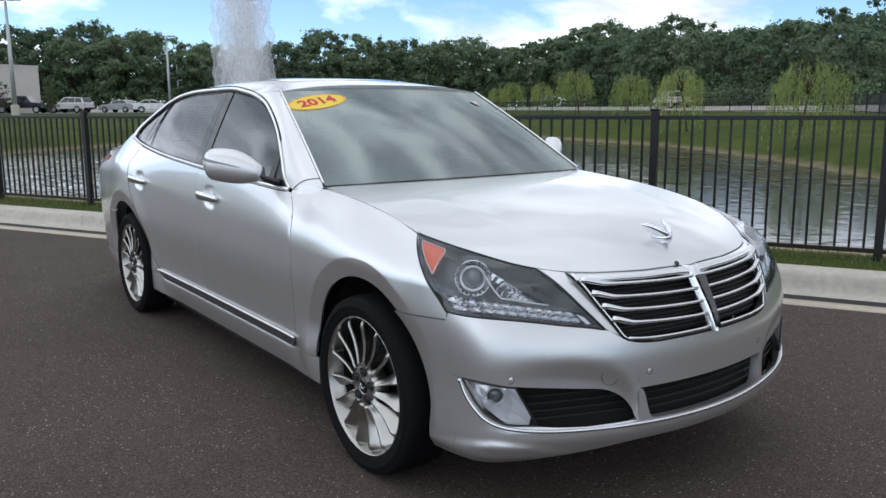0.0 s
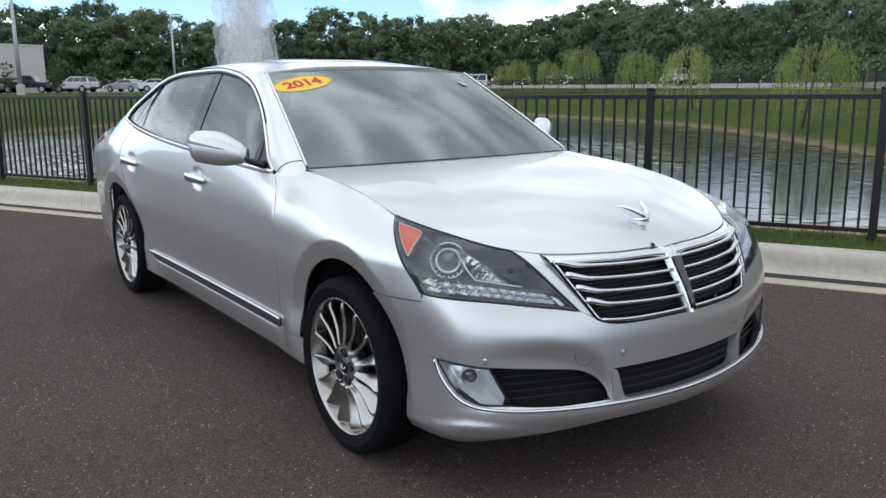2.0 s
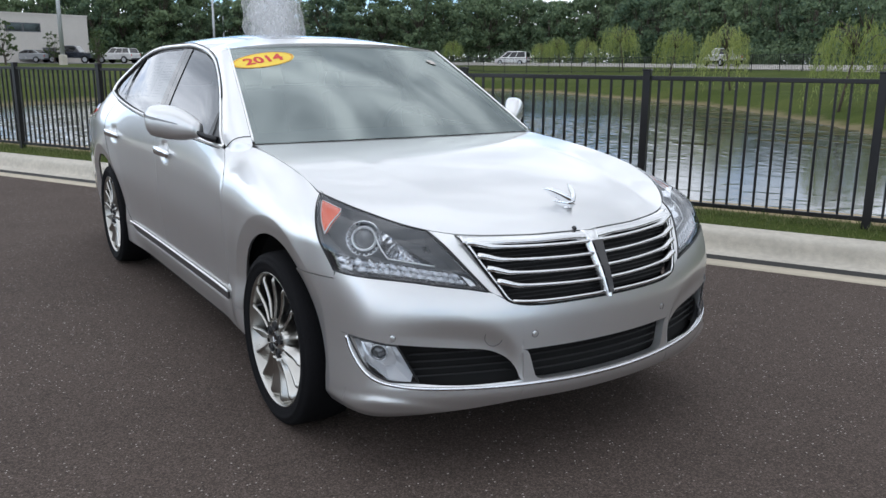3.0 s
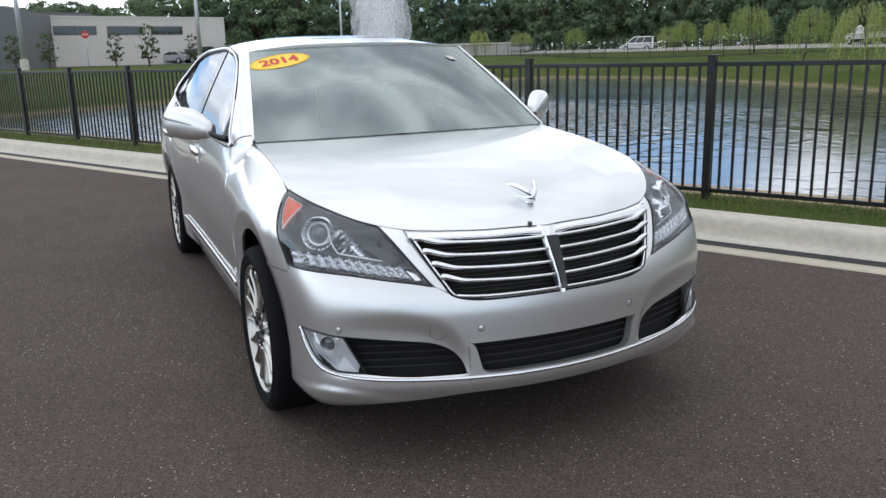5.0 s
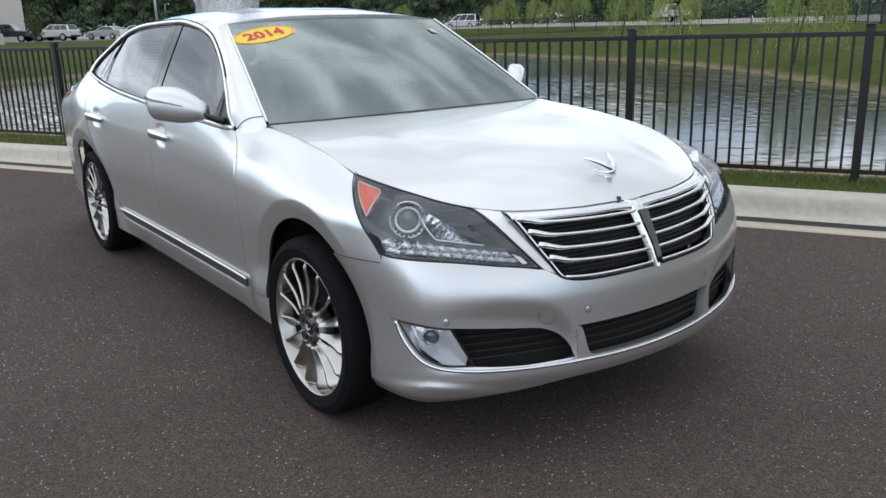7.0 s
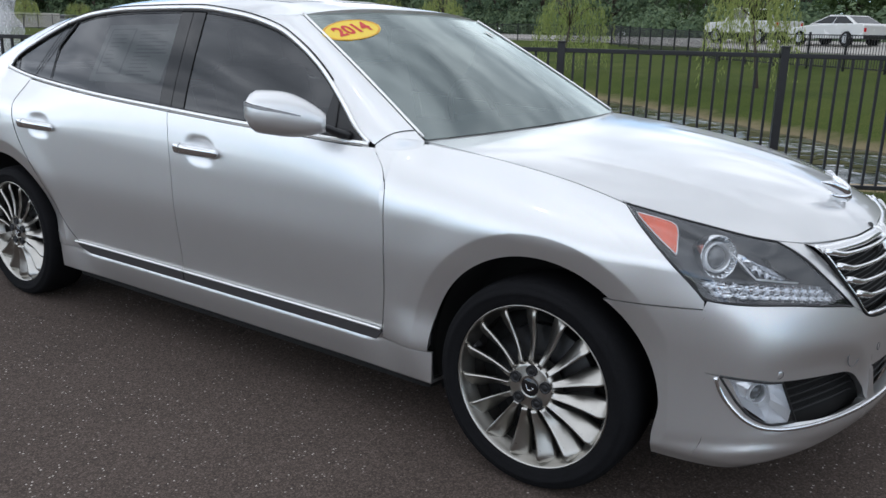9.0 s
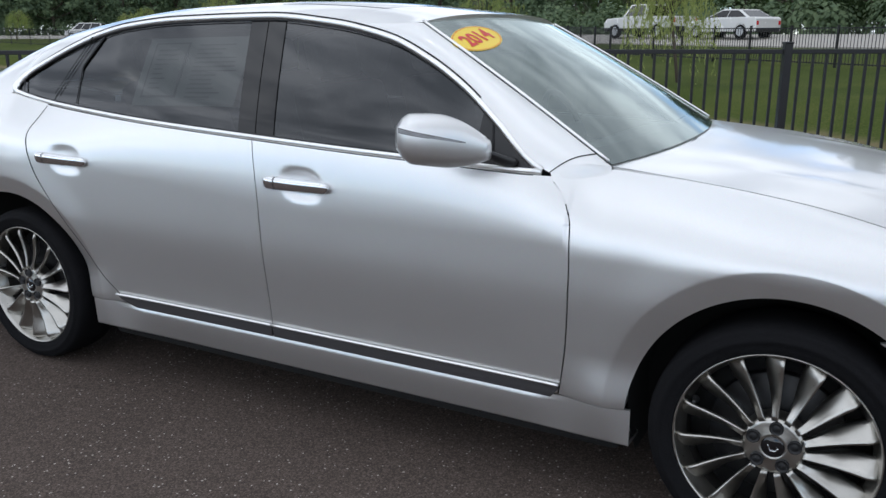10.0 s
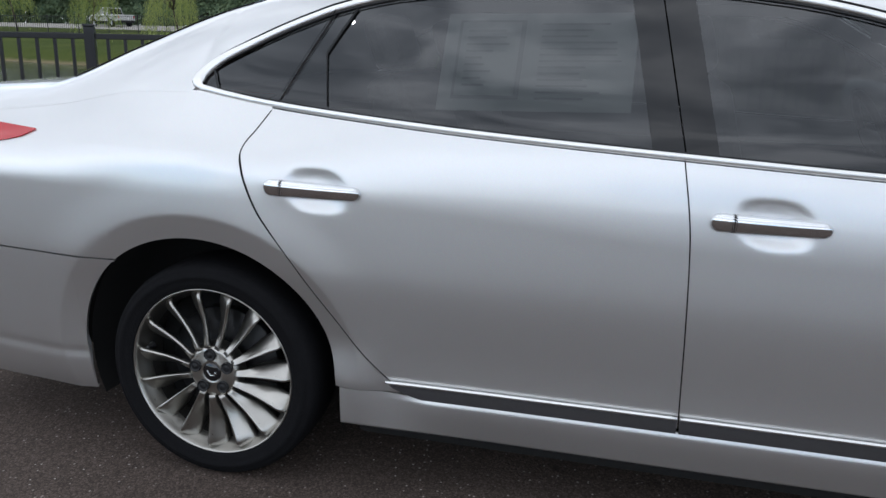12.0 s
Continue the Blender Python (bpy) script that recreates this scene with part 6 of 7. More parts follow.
def car_inside(car):
    # wheel wells
    for wx in (0.0, -WB):
        well = 0.412 if wx == 0.0 else 0.440
        V, F = spun([(0.0, -0.52), (well, -0.52), (well, -0.80)], (wx if wx == 0.0 else REAR_ARCH, 0, CZ), 48)
        F = [f for f in F if all(V[i][2] > 0.17 for i in f)]
        both_sides("wheel_well", V, F, DARK, car)
    # solid blocks added to close the body, the inside's shade in their colour
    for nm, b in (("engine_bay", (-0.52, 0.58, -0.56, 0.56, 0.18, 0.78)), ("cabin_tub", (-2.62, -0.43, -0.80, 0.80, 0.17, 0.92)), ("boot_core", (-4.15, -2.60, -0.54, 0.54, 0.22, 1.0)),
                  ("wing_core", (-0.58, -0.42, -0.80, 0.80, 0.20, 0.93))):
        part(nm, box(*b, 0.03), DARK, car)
    # dashboard, seats, steering wheel, mirror
    rows = [[(-0.50 - 0.42 * k, w, 0.985 + 0.035 * math.sin(k * 2.6) - 0.05 * k * k) for k in np.linspace(0, 1, 8)] for w in np.linspace(-0.72, 0.72, 12)]
    panel("dashboard", np.array(rows), (0, 0, 1), GREY, car, 0, 0.10)
    for y in (-0.38, 0.38):
        for xs, ang in ((-1.62, 14), (-2.48, 20)):
            seat = part("seat", box(-0.06, 0.06, -0.25, 0.25, 0.0, 0.38, 0.05, 3), BEIGE, car, "beige leather seat")
            seat.matrix_basis = pose(xs, y, 0.85, 0, -ang, 0)
            part("headrest", box(-0.045, 0.045, -0.13, 0.13, 0.40, 0.56, 0.04, 3), BEIGE, seat)
    ringp = [(0.0, 0.19 * math.cos(a), 0.19 * math.sin(a)) for a in np.linspace(0, 2 * math.pi, 33)[:-1]]
    sw = part("steering_wheel", mesh_from("s", *tube(ringp, 0.015, 8, close=True, up=(1, 0, 0))), BLACK, car)
    sw.matrix_basis = pose(-1.05, 0.38, 0.98, 0, -25, 0)
    part("wheel_spoke", box(-0.015, 0.02, -0.18, 0.18, -0.035, 0.035, 0.012), GREY, sw)
    rows = [[ws_point(a * (1 - k) + b * k, u) for k in np.linspace(0, 1, 9)] for u, a, b in ((0.975, 0.30, -0.40), (0.93, 0.275, -0.375), (0.85, 0.255, -0.31), (0.72, 0.222, -0.20), (0.675, 0.205, -0.175))]
    patch = panel("sensor_patch", np.array(rows), (0.5, 0, 0.8), BLACK, car, -0.007, 0.0, label="dark dotted patch behind the windscreen's top")
    rows = [[ws_point(a * (1 - k) + b * k, u) for k in (0, 0.5, 1)] for u, a, b in ((0.80, -0.055, -0.075), (0.72, -0.045, -0.12))]
    panel("camera_window", np.array(rows), (0.5, 0, 0.8), GREY, patch, -0.005, 0.0)
    mir = part("rear_view_mirror", box(-0.02, 0.02, -0.12, 0.12, -0.032, 0.032, 0.018, 3), GREY, car)
    mir.matrix_basis = pose(-1.16, 0.0, 1.36, 0, 10, 0)
    part("headlining", box(-2.6, -1.2, -0.55, 0.55, 1.415, 1.43, 0.005), BEIGE, car)


STICKER = mat("yellow_sticker", (0.88, 0.62, 0.02), 0.45, 0, 0.2, 0.04, 20)
STICKRED = mat("sticker_red", (0.60, 0.02, 0.015), 0.45)


def text_mesh(body, size):
    cu = bpy.data.curves.new("t", "FONT")
    cu.body, cu.size, cu.align_x, cu.align_y = body, size, "CENTER", "CENTER"
    cu.resolution_u, cu.offset = 3, size * 0.035
    ob = new("t", cu)
    me = bpy.data.meshes.new_from_object(ob.evaluated_get(bpy.context.evaluated_depsgraph_get()))
    bpy.data.objects.remove(ob)
    return me


def windscreen_sticker():
    """A yellow oval with the year in red, stuck to the windscreen."""
    wc, uc, tilt = 0.758, 0.832, radians(12.0)

    def on(a, b, lift):
        a, b = a * math.cos(tilt) - b * math.sin(tilt), a * math.sin(tilt) + b * math.cos(tilt)
        p0 = ws_point(wc - a / 0.625, uc + b / 0.80)
        return p0 + np.array([0.40, 0, 0.90]) * lift + np.array([0, CY, 0])
    s = thing("windscreen_sticker", "yellow oval price sticker with red year, stuck on the windscreen", "sticker")
    ring_pts = [(0.160 * math.cos(a), 0.070 * math.sin(a)) for a in np.linspace(0, 2 * math.pi, 57)[:-1]]

    def disc(k, lift):
        V = [on(0, 0, lift)] + [on(x * k * r, y * k * r, lift) for r in (0.5, 1.0) for x, y in ring_pts]
        n = len(ring_pts)
        F = [(0, 1 + i, 1 + (i + 1) % n) for i in range(n)] + [(1 + i, 1 + n + i, 1 + n + (i + 1) % n, 1 + (i + 1) % n) for i in range(n)]
        return V, F
    part("oval", mesh_from("o", *disc(1.0, 0.0016)), STICKER, s)
    n = len(ring_pts)
    V = [on(x * k, y * k, 0.0024) for k in (0.93, 0.955) for x, y in ring_pts]
    part("border", mesh_from("b", V, [(i, n + i, n + (i + 1) % n, (i + 1) % n) for i in range(n)]), STICKRED, s)
    me = text_mesh("2014", 0.088)
    for v in me.vertices:
        v.co = on(v.co.x * 1.12, v.co.y, 0.0028)
    part("year", me, STICKRED, s)
    t = thing("inspection_sticker", "small pale sticker at the windscreen's upper corner", "sticker")
    V = [ws_point(w, u) + np.array([0.003, CY, 0.004]) for w, u in ((-0.735, 0.785), (-0.80, 0.780), (-0.79, 0.836), (-0.725, 0.841))]
    part("label", mesh_from("l", V, [(0, 1, 2, 3)]), WHITEWALL, t)


def window_sheet():
    """A two-page price sheet stuck behind the tinted glass of the rear door."""
    t = thing("window_sticker", "pale two-page price sheet behind the tinted rear door glass", "sticker")
    paper = mat("sheet_paper", (0.80, 0.82, 0.76), 0.8, 0, 0, 0.05, 12)
    ink = mat("sheet_ink", (0.42, 0.44, 0.42), 0.8)

    def on(a, b, lift):
        x = -2.395 + 0.50 * a
        z = 1.135 + 0.245 * b + 0.012 * a
        return green(x, z) + np.array([0, CY + 0.016 - lift, 0])

    def patch(name, a0, a1, b0, b1, lift, material, parent):
        V = [on(a, b, lift) for a in np.linspace(a0, a1, 9) for b in np.linspace(b0, b1, 5)]
        F = [(5 * i + j, 5 * i + j + 1, 5 * i + j + 6, 5 * i + j + 5) for i in range(8) for j in range(4)]
        return part(name, mesh_from(name, V, F), material, parent)
    sheet_part = patch("sheet", 0.0, 1.0, 0.0, 1.0, 0.0, paper, t)
    for a0, a1, b0, b1 in ((0.07, 0.085, 0.12, 0.93), (0.40, 0.425, 0.12, 0.93), (0.07, 0.425, 0.12, 0.155), (0.07, 0.425, 0.91, 0.93)):
        patch("frame_line", a0, a1, b0, b1, 0.0012, ink, sheet_part)
    rng = random.Random(4)
    for i in range(9):
        patch("text_bar", 0.12, 0.20 + 0.16 * rng.random(), 0.25 + 0.07 * i, 0.272 + 0.07 * i, 0.0012, ink, sheet_part)
    for i in range(13):
        patch("text_bar", 0.51, 0.70 + 0.25 * rng.random(), 0.12 + 0.063 * i, 0.140 + 0.063 * i, 0.0012, ink, sheet_part)


def build_car():
    car = thing("saloon_car", "silver four-door saloon with chrome trim parked on the asphalt", "car", at=pose(0, CY, 0))
    car_body(car)
    car_cabin(car)
    car_front(car)
    car_grille(car)
    car_trim(car)
    car_wheels(car)
    car_inside(car)
    return car


build_car()
windscreen_sticker()
window_sheet()


# ---- beyond the pond ----
def zat(r, a):
    x, y = ra(r, a)
    return float(ground_z(np.array([x]), np.array([y]))[0])


def at_ra(r, a, turn=0.0, dz=0.0):
    """A pose on the ground at r, a; turn 0 faces along the line of sight of the walk's start."""
    x, y = ra(r, a)
    return pose(x, y, zat(r, a) + dz, 0, 0, 54.0 + turn)


def leaf_quads(points, dirs, size, rng, long=1.0):
    """Small leaf sprays, a bent quad each, at points, facing roughly along dirs."""
    n = len(points)
    d = dirs + rng.normal(0, 0.32, (n, 3))
    d /= np.linalg.norm(d, axis=1, keepdims=True)
    t = np.cross(d, rng.normal(0, 1, (n, 3)))
    t /= np.maximum(np.linalg.norm(t, axis=1, keepdims=True), 1e-6)
    b = np.cross(d, t)
    sz = (size * rng.uniform(0.55, 1.3, n))[:, None]
    V = np.stack([points - t * sz * 0.5, points - b * sz * 0.42 * long + d * sz * 0.12, points + t * sz * 0.5, points + b * sz * 0.5 * long - d * sz * 0.1], 1).reshape(-1, 3)
    F = [(4 * i, 4 * i + 1, 4 * i + 2, 4 * i + 3) for i in range(n)]
    return V, F


def tree_thing(seed, h, w, leaves, size, label, leafmat=None):
    """A broadleaf tree: tapered trunk, limbs, and a crown of many leaf sprays in uneven clumps."""
    rng = np.random.default_rng(seed)
    tree = thing("tree", label, "tree", "woods round the pond")
    trunk_h = h * 0.55
    bend = rng.normal(0, 0.04 * h, (2, 2))
    pts = [(bend[0, 0] * t * t, bend[0, 1] * t * t, trunk_h * t - 0.3) for t in np.linspace(0, 1, 7)]
    pieces = [tube(pts, np.linspace(0.030 * h, 0.010 * h, 7), 7)]
    clumps = []
    for i in range(64):
        an = 2.399 * i + rng.uniform(-0.6, 0.6)
        lev = rng.uniform(0.22, 0.97) if i > 3 else (0.97, 0.84, 0.92, 0.88)[i]
        rr = w * 0.5 * math.sqrt(max(0.03, 1 - ((lev - 0.50) / 0.52) ** 2)) * rng.uniform(0.45, 1.0)
        c = np.array([rr * math.cos(an), rr * math.sin(an), h * lev])
        rad = rng.uniform(0.07, 0.17) * w * (1.15 - 0.45 * lev)
        clumps.append((c, rad))
        b = np.array(pts[min(6, 2 + int(lev * 4))])
        mid = (b + c) / 2 + np.array([0, 0, -0.04 * h])
        if i % 4 == 0:
            pieces.append(tube([b, mid, c], [0.009 * h, 0.006 * h, 0.002 * h], 5))
    part("trunk", mesh_from("trunk", *merge(*pieces)), BARK, tree)
    P, N = [], []
    tot = sum(r * r for _, r in clumps)
    for c, r in clumps:
        m = int(leaves * r * r / tot)
        d = rng.normal(0, 1, (m, 3))
        d /= np.linalg.norm(d, axis=1, keepdims=True)
        k = np.abs(rng.normal(0.55, 0.36, (m, 1)))
        P.append(c + d * r * k * np.array([1.1, 1.1, 0.72]))
        N.append(d + np.array([0, 0, 0.35]))
    V, F = leaf_quads(np.concatenate(P), np.concatenate(N), size, rng)
    part("crown", mesh_from("crown", V, F, False), leafmat or LEAF_HAZED, tree)
    return tree


def willow_thing(seed, h, w):
    """A young willow: short leaning trunk and long hanging strands of narrow leaves."""
    rng = np.random.default_rng(seed)
    tree = thing("willow_tree", "young weeping willow with pale yellow-green hanging strands", "tree", "willows along the shore")
    lean = rng.uniform(-0.15, 0.15, 2)
    top = np.array([lean[0] * h, lean[1] * h, h * 0.72])
    pieces = [tube([(0, 0, -0.2), tuple(top * 0.5), tuple(top)], [0.05, 0.04, 0.02], 7)]
    P, N = [], []
    for i in range(130):
        an, rr = rng.uniform(0, 2 * math.pi), w * 0.5 * math.sqrt(rng.uniform(0.02, 1))
        up = h * (1.0 - 0.22 * (rr / (w * 0.5)) ** 2) * rng.uniform(0.86, 1.0)
        start = np.array([rr * math.cos(an) + top[0], rr * math.sin(an) + top[1], up])
        if i % 7 == 0:
            pieces.append(tube([tuple(top * 0.8), tuple((top + start) / 2 + np.array([0, 0, 0.1])), tuple(start)], [0.018, 0.012, 0.004], 5))
        ln = rng.uniform(0.30, 0.72) * h * (0.75 + 0.25 * rr / (w * 0.5))
        m = 26
        t = np.linspace(0, 1, m)[:, None]
        sway = np.array([0.10, 0.04, 0]) + rng.normal(0, 0.05, 3) * np.array([1, 1, 0])
        out = np.array([math.cos(an), math.sin(an), 0]) * 0.10 * w
        P.append(start + out * np.sin(t * 1.6) + sway * t * t * h * 0.4 - np.array([0, 0, 1]) * ln * t + rng.normal(0, 0.02, (m, 3)))
        N.append(rng.normal(0, 1, (m, 3)) * np.array([1, 1, 0.2]))
    part("trunk", mesh_from("trunk", *merge(*pieces)), BARK, tree)
    pts, dirs = np.concatenate(P), np.concatenate(N)
    n = len(pts)
    dirs /= np.maximum(np.linalg.norm(dirs, axis=1, keepdims=True), 1e-6)
    side = np.cross(dirs, (0, 0, 1.0))
    down = np.array([0, 0, -1.0]) + rng.normal(0, 0.28, (n, 3))
    sz = rng.uniform(0.6, 1.2, n)[:, None] * 0.075 * (h / 3.0)
    V = np.stack([pts, pts + side * sz * 0.20 + down * sz * 0.8, pts + down * sz * 1.9, pts - side * sz * 0.20 + down * sz * 0.8], 1).reshape(-1, 3)
    part("crown", mesh_from("crown", V, [(4 * i, 4 * i + 1, 4 * i + 2, 4 * i + 3) for i in range(n)], False), WILLOWLEAF, tree)
    return tree


def build_woods():
    rng = np.random.default_rng(5)
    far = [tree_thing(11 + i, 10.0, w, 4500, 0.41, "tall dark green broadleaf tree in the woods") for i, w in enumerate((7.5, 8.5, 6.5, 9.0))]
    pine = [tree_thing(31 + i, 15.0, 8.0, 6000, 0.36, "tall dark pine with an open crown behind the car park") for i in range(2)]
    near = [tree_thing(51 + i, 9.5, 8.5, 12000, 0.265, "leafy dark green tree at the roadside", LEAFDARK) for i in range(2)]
    thick = []
    used = set()

    def plant(kinds, r, a, sc, wide_sc=1.0):
        k = kinds[int(rng.integers(len(kinds)))]
        m = at_ra(r, a, float(rng.uniform(0, 360)))
        m = m @ Matrix.Diagonal((sc * wide_sc, sc * wide_sc, sc, 1))
        if k.name in used:
            t = copy_thing(k, Matrix())
            t.matrix_basis = m
        else:
            used.add(k.name)
            k.matrix_basis = m
    # along the far road, bending round behind the pond to the car park
    line = [(40, -25), (39, 30), (39, 60), (34, 95), (22, 130), (0, 148), (-30, 150), (-62, 150), (-95, 142), (-130, 120)]
    cum = [0.0]
    for p, q in zip(line, line[1:]):
        cum.append(cum[-1] + math.dist(p, q))
    fr, fa = curve_of(cum, [p[0] for p in line]), curve_of(cum, [p[1] for p in line])
    d = 0.0
    while d < cum[-1]:
        r, a = float(fr(d)), float(fa(d))
        u = np.array([float(fr(d + 1)) - r, float(fa(d + 1)) - a])
        u /= max(np.linalg.norm(u), 1e-6)
        out = np.array([u[1], -u[0]])
        left = float(step((-r - 20) / 25))
        side = float(np.interp(a, (-25, 20, 36, 50, 58, 66, 85, 105, 130), (0.8, 0.85, 0.72, 0.52, 0.52, 0.62, 0.86, 1.02, 1.14)))
        tall = 0.98 + 0.26 * math.exp(-((r + 70) / 20) ** 2)
        hgt = side * (0.97 + 0.06 * math.sin(d * 0.13)) * (1 - left) + tall * left
        close = r > 34 and a < 62
        for row, off in enumerate((0.0, 5.5, 11.0)):
            q = np.array([r, a]) + out * (off + rng.uniform(-1.5, 1.5)) + u * rng.uniform(-1.5, 1.5)
            sc = hgt * rng.uniform(0.82, 1.15) * (1 + 0.08 * row)
            if close and row == 0:
                plant(near, *q, sc * 1.0)
            elif left > 0.5 and row == 1 and rng.uniform() < 0.4:
                plant(pine, *q, sc * 0.76)
            else:
                plant(far, *q, sc)
        for k in range(3):
            q = np.array([r, a]) - out * rng.uniform(1.0, 3.0) + u * (k * 1.7) + out * 4.0 * (k == 1)
            thick.append((q[0], q[1], rng.uniform(0.62, 1.1) * (0.8 if close else 1.1)))
        d += rng.uniform(4.2, 5.6)
    P, N = [], []
    for r, a, sc in thick:
        m = 720
        d3 = rng.normal(0, 1, (m, 3))
        d3 /= np.linalg.norm(d3, axis=1, keepdims=True)
        k = rng.uniform(0.5, 1.0, (m, 1)) * (1 + 0.3 * np.sin(d3[:, :1] * 4 + r) * np.cos(d3[:, 1:2] * 5))
        x, y = ra(r, a)
        P.append(np.array([x, y, zat(r, a) + 1.5 * sc]) + d3 * k * np.array([2.9, 2.9, 2.2]) * sc)
        N.append(d3 + np.array([0, 0, 0.4]))
    V, F = leaf_quads(np.concatenate(P), np.concatenate(N), 0.27, rng)
    tagged(part("thicket", mesh_from("thicket", V, F, False), LEAF_HAZED, None), "dense green thicket at the foot of the woods", "thicket", kind="stuff")
    ws = [willow_thing(91, 3.0, 2.2), willow_thing(92, 3.0, 2.6), willow_thing(93, 3.0, 2.0)]
    spots = [(13.2, 18.5, 1.0), (11.9, 27.5, 1.05), (12.0, 40, 1.08), (11.8, 53, 1.12), (11.2, 67, 1.25), (9.2, 80, 1.0), (7.6, 84, 1.05), (5.6, 86, 0.9), (17, 12, 1.0), (-4, 92, 1.0), (-9, 90, 0.9), (-14, 88, 1.0)]
    for i, (r, a, sc) in enumerate(spots):
        m = at_ra(r, a, 67.0 * i) @ Matrix.Diagonal((sc, sc, sc, 1))
        w = ws[i] if i < 3 else copy_thing(ws[i % 3], Matrix())
        w.matrix_basis = m
    sap = tree_thing(81, 2.9, 1.5, 700, 0.13, "young staked tree by the car park", leaf_mat("sapling_leaves", (0.05, 0.08, 0.03), (0.12, 0.16, 0.06)))
    for i, (r, a) in enumerate(((-45.0, 56.5), (-42.5, 57.2), (-37.4, 58.3), (-34.9, 58.9), (-40.0, 84), (-42.0, 88), (-48, 90))):
        t = sap if i == 0 else copy_thing(sap, Matrix())
        sc = (0.95, 1.0, 0.95, 1.15, 1.25, 1.0, 1.2)[i]
        t.matrix_basis = at_ra(r, a, 50.0 * i) @ Matrix.Diagonal((sc, sc, sc, 1))
        tagged(t, group="young trees by the car park")


ROADLINE = [(30.5, -45), (30.5, 40), (26.5, 90), (14, 122), (-18, 138), (-60, 138)]
FENCELINE = [(20, -25), (19.0, 15), (20.5, 30), (24.5, 46), (25.5, 55), (21, 60), (12, 62.5), (0, 68), (-18, 86)]


def poly(line, spacing):
    out = []
    for (r0, a0), (r1, a1) in zip(line, line[1:]):
        L = math.dist((r0, a0), (r1, a1))
        n = max(1, round(L / spacing))
        out += [(r0 + (r1 - r0) * i / n, a0 + (a1 - a0) * i / n) for i in range(n)]
    return out + [line[-1]]


def build_far_road():
    pts = poly(ROADLINE, 6.0)
    P = []
    for i, p in enumerate(pts):
        q0, q1 = pts[max(0, i - 1)], pts[min(len(pts) - 1, i + 1)]
        u = np.array([q1[0] - q0[0], q1[1] - q0[1]])
        u /= np.linalg.norm(u)
        o = np.array([u[1], -u[0]])
        P.append([(*ra(*(np.array(p) + o * k)), zat(*(np.array(p) + o * k)) + 0.06 + 0.055 * (k + 3.5)) for k in (-3.5, 0, 3.5)])
    grey = mat("worn_road", (0.40, 0.375, 0.34), 0.9, 0, 0, 0.15, 0.4, 0.2, 30)
    tagged(panel("road", np.array(P), (0, 0, 1), grey, None, 0, 0.5), "pale worn road beyond the pond", "road", kind="structure")
    posts = poly(FENCELINE, 1.83)
    fence = thing("fence", "black picket fence along the far road", "fence")
    me = bpy.data.meshes.new("post")
    b = box(-0.03, 0.03, -0.03, 0.03, -0.2, 1.24)
    b.to_mesh(me)
    b.free()
    me.materials.append(FENCE)
    V, F = [], []

    def beam(p, q, w, hh):
        p, q = np.array(p), np.array(q)
        k = len(V)
        s = np.cross(q - p, (0, 0, 1.0))
        s = s / max(np.linalg.norm(s), 1e-6) * w
        up = np.array([0, 0, hh])
        V.extend([p - s - up, p + s - up, p + s + up, p - s + up, q - s - up, q + s - up, q + s + up, q - s + up])
        F.extend([(k, k + 1, k + 2, k + 3), (k + 7, k + 6, k + 5, k + 4), (k, k + 4, k + 5, k + 1), (k + 1, k + 5, k + 6, k + 2), (k + 2, k + 6, k + 7, k + 3), (k + 3, k + 7, k + 4, k)])

    for i, p in enumerate(posts):
        x, y = ra(*p)
        z = zat(*p)
        o = new("post", me)
        o.parent, o.matrix_basis = fence, pose(x, y, z, 0, 0, 54)
        if i + 1 < len(posts):
            x1, y1 = ra(*posts[i + 1])
            z1 = zat(*posts[i + 1])
            beam((x, y, z + 1.15), (x1, y1, z1 + 1.15), 0.015, 0.018)
            beam((x, y, z + 0.12), (x1, y1, z1 + 0.12), 0.015, 0.018)
            for j in range(1, 15):
                t = j / 15
                q = np.array([x + (x1 - x) * t, y + (y1 - y) * t, z + (z1 - z) * t])
                k = len(V)
                for dz in (0.08, 1.13):
                    V.extend([q + np.array([dx, dy, dz]) for dx, dy in ((-0.01, -0.01), (0.01, -0.01), (0.01, 0.01), (-0.01, 0.01))])
                F.extend([(k + a, k + (a + 1) % 4, k + 4 + (a + 1) % 4, k + 4 + a) for a in range(4)])
    tagged(part("lattice", mesh_from("pickets", V, F, False), FENCE, fence), kind="stuff")


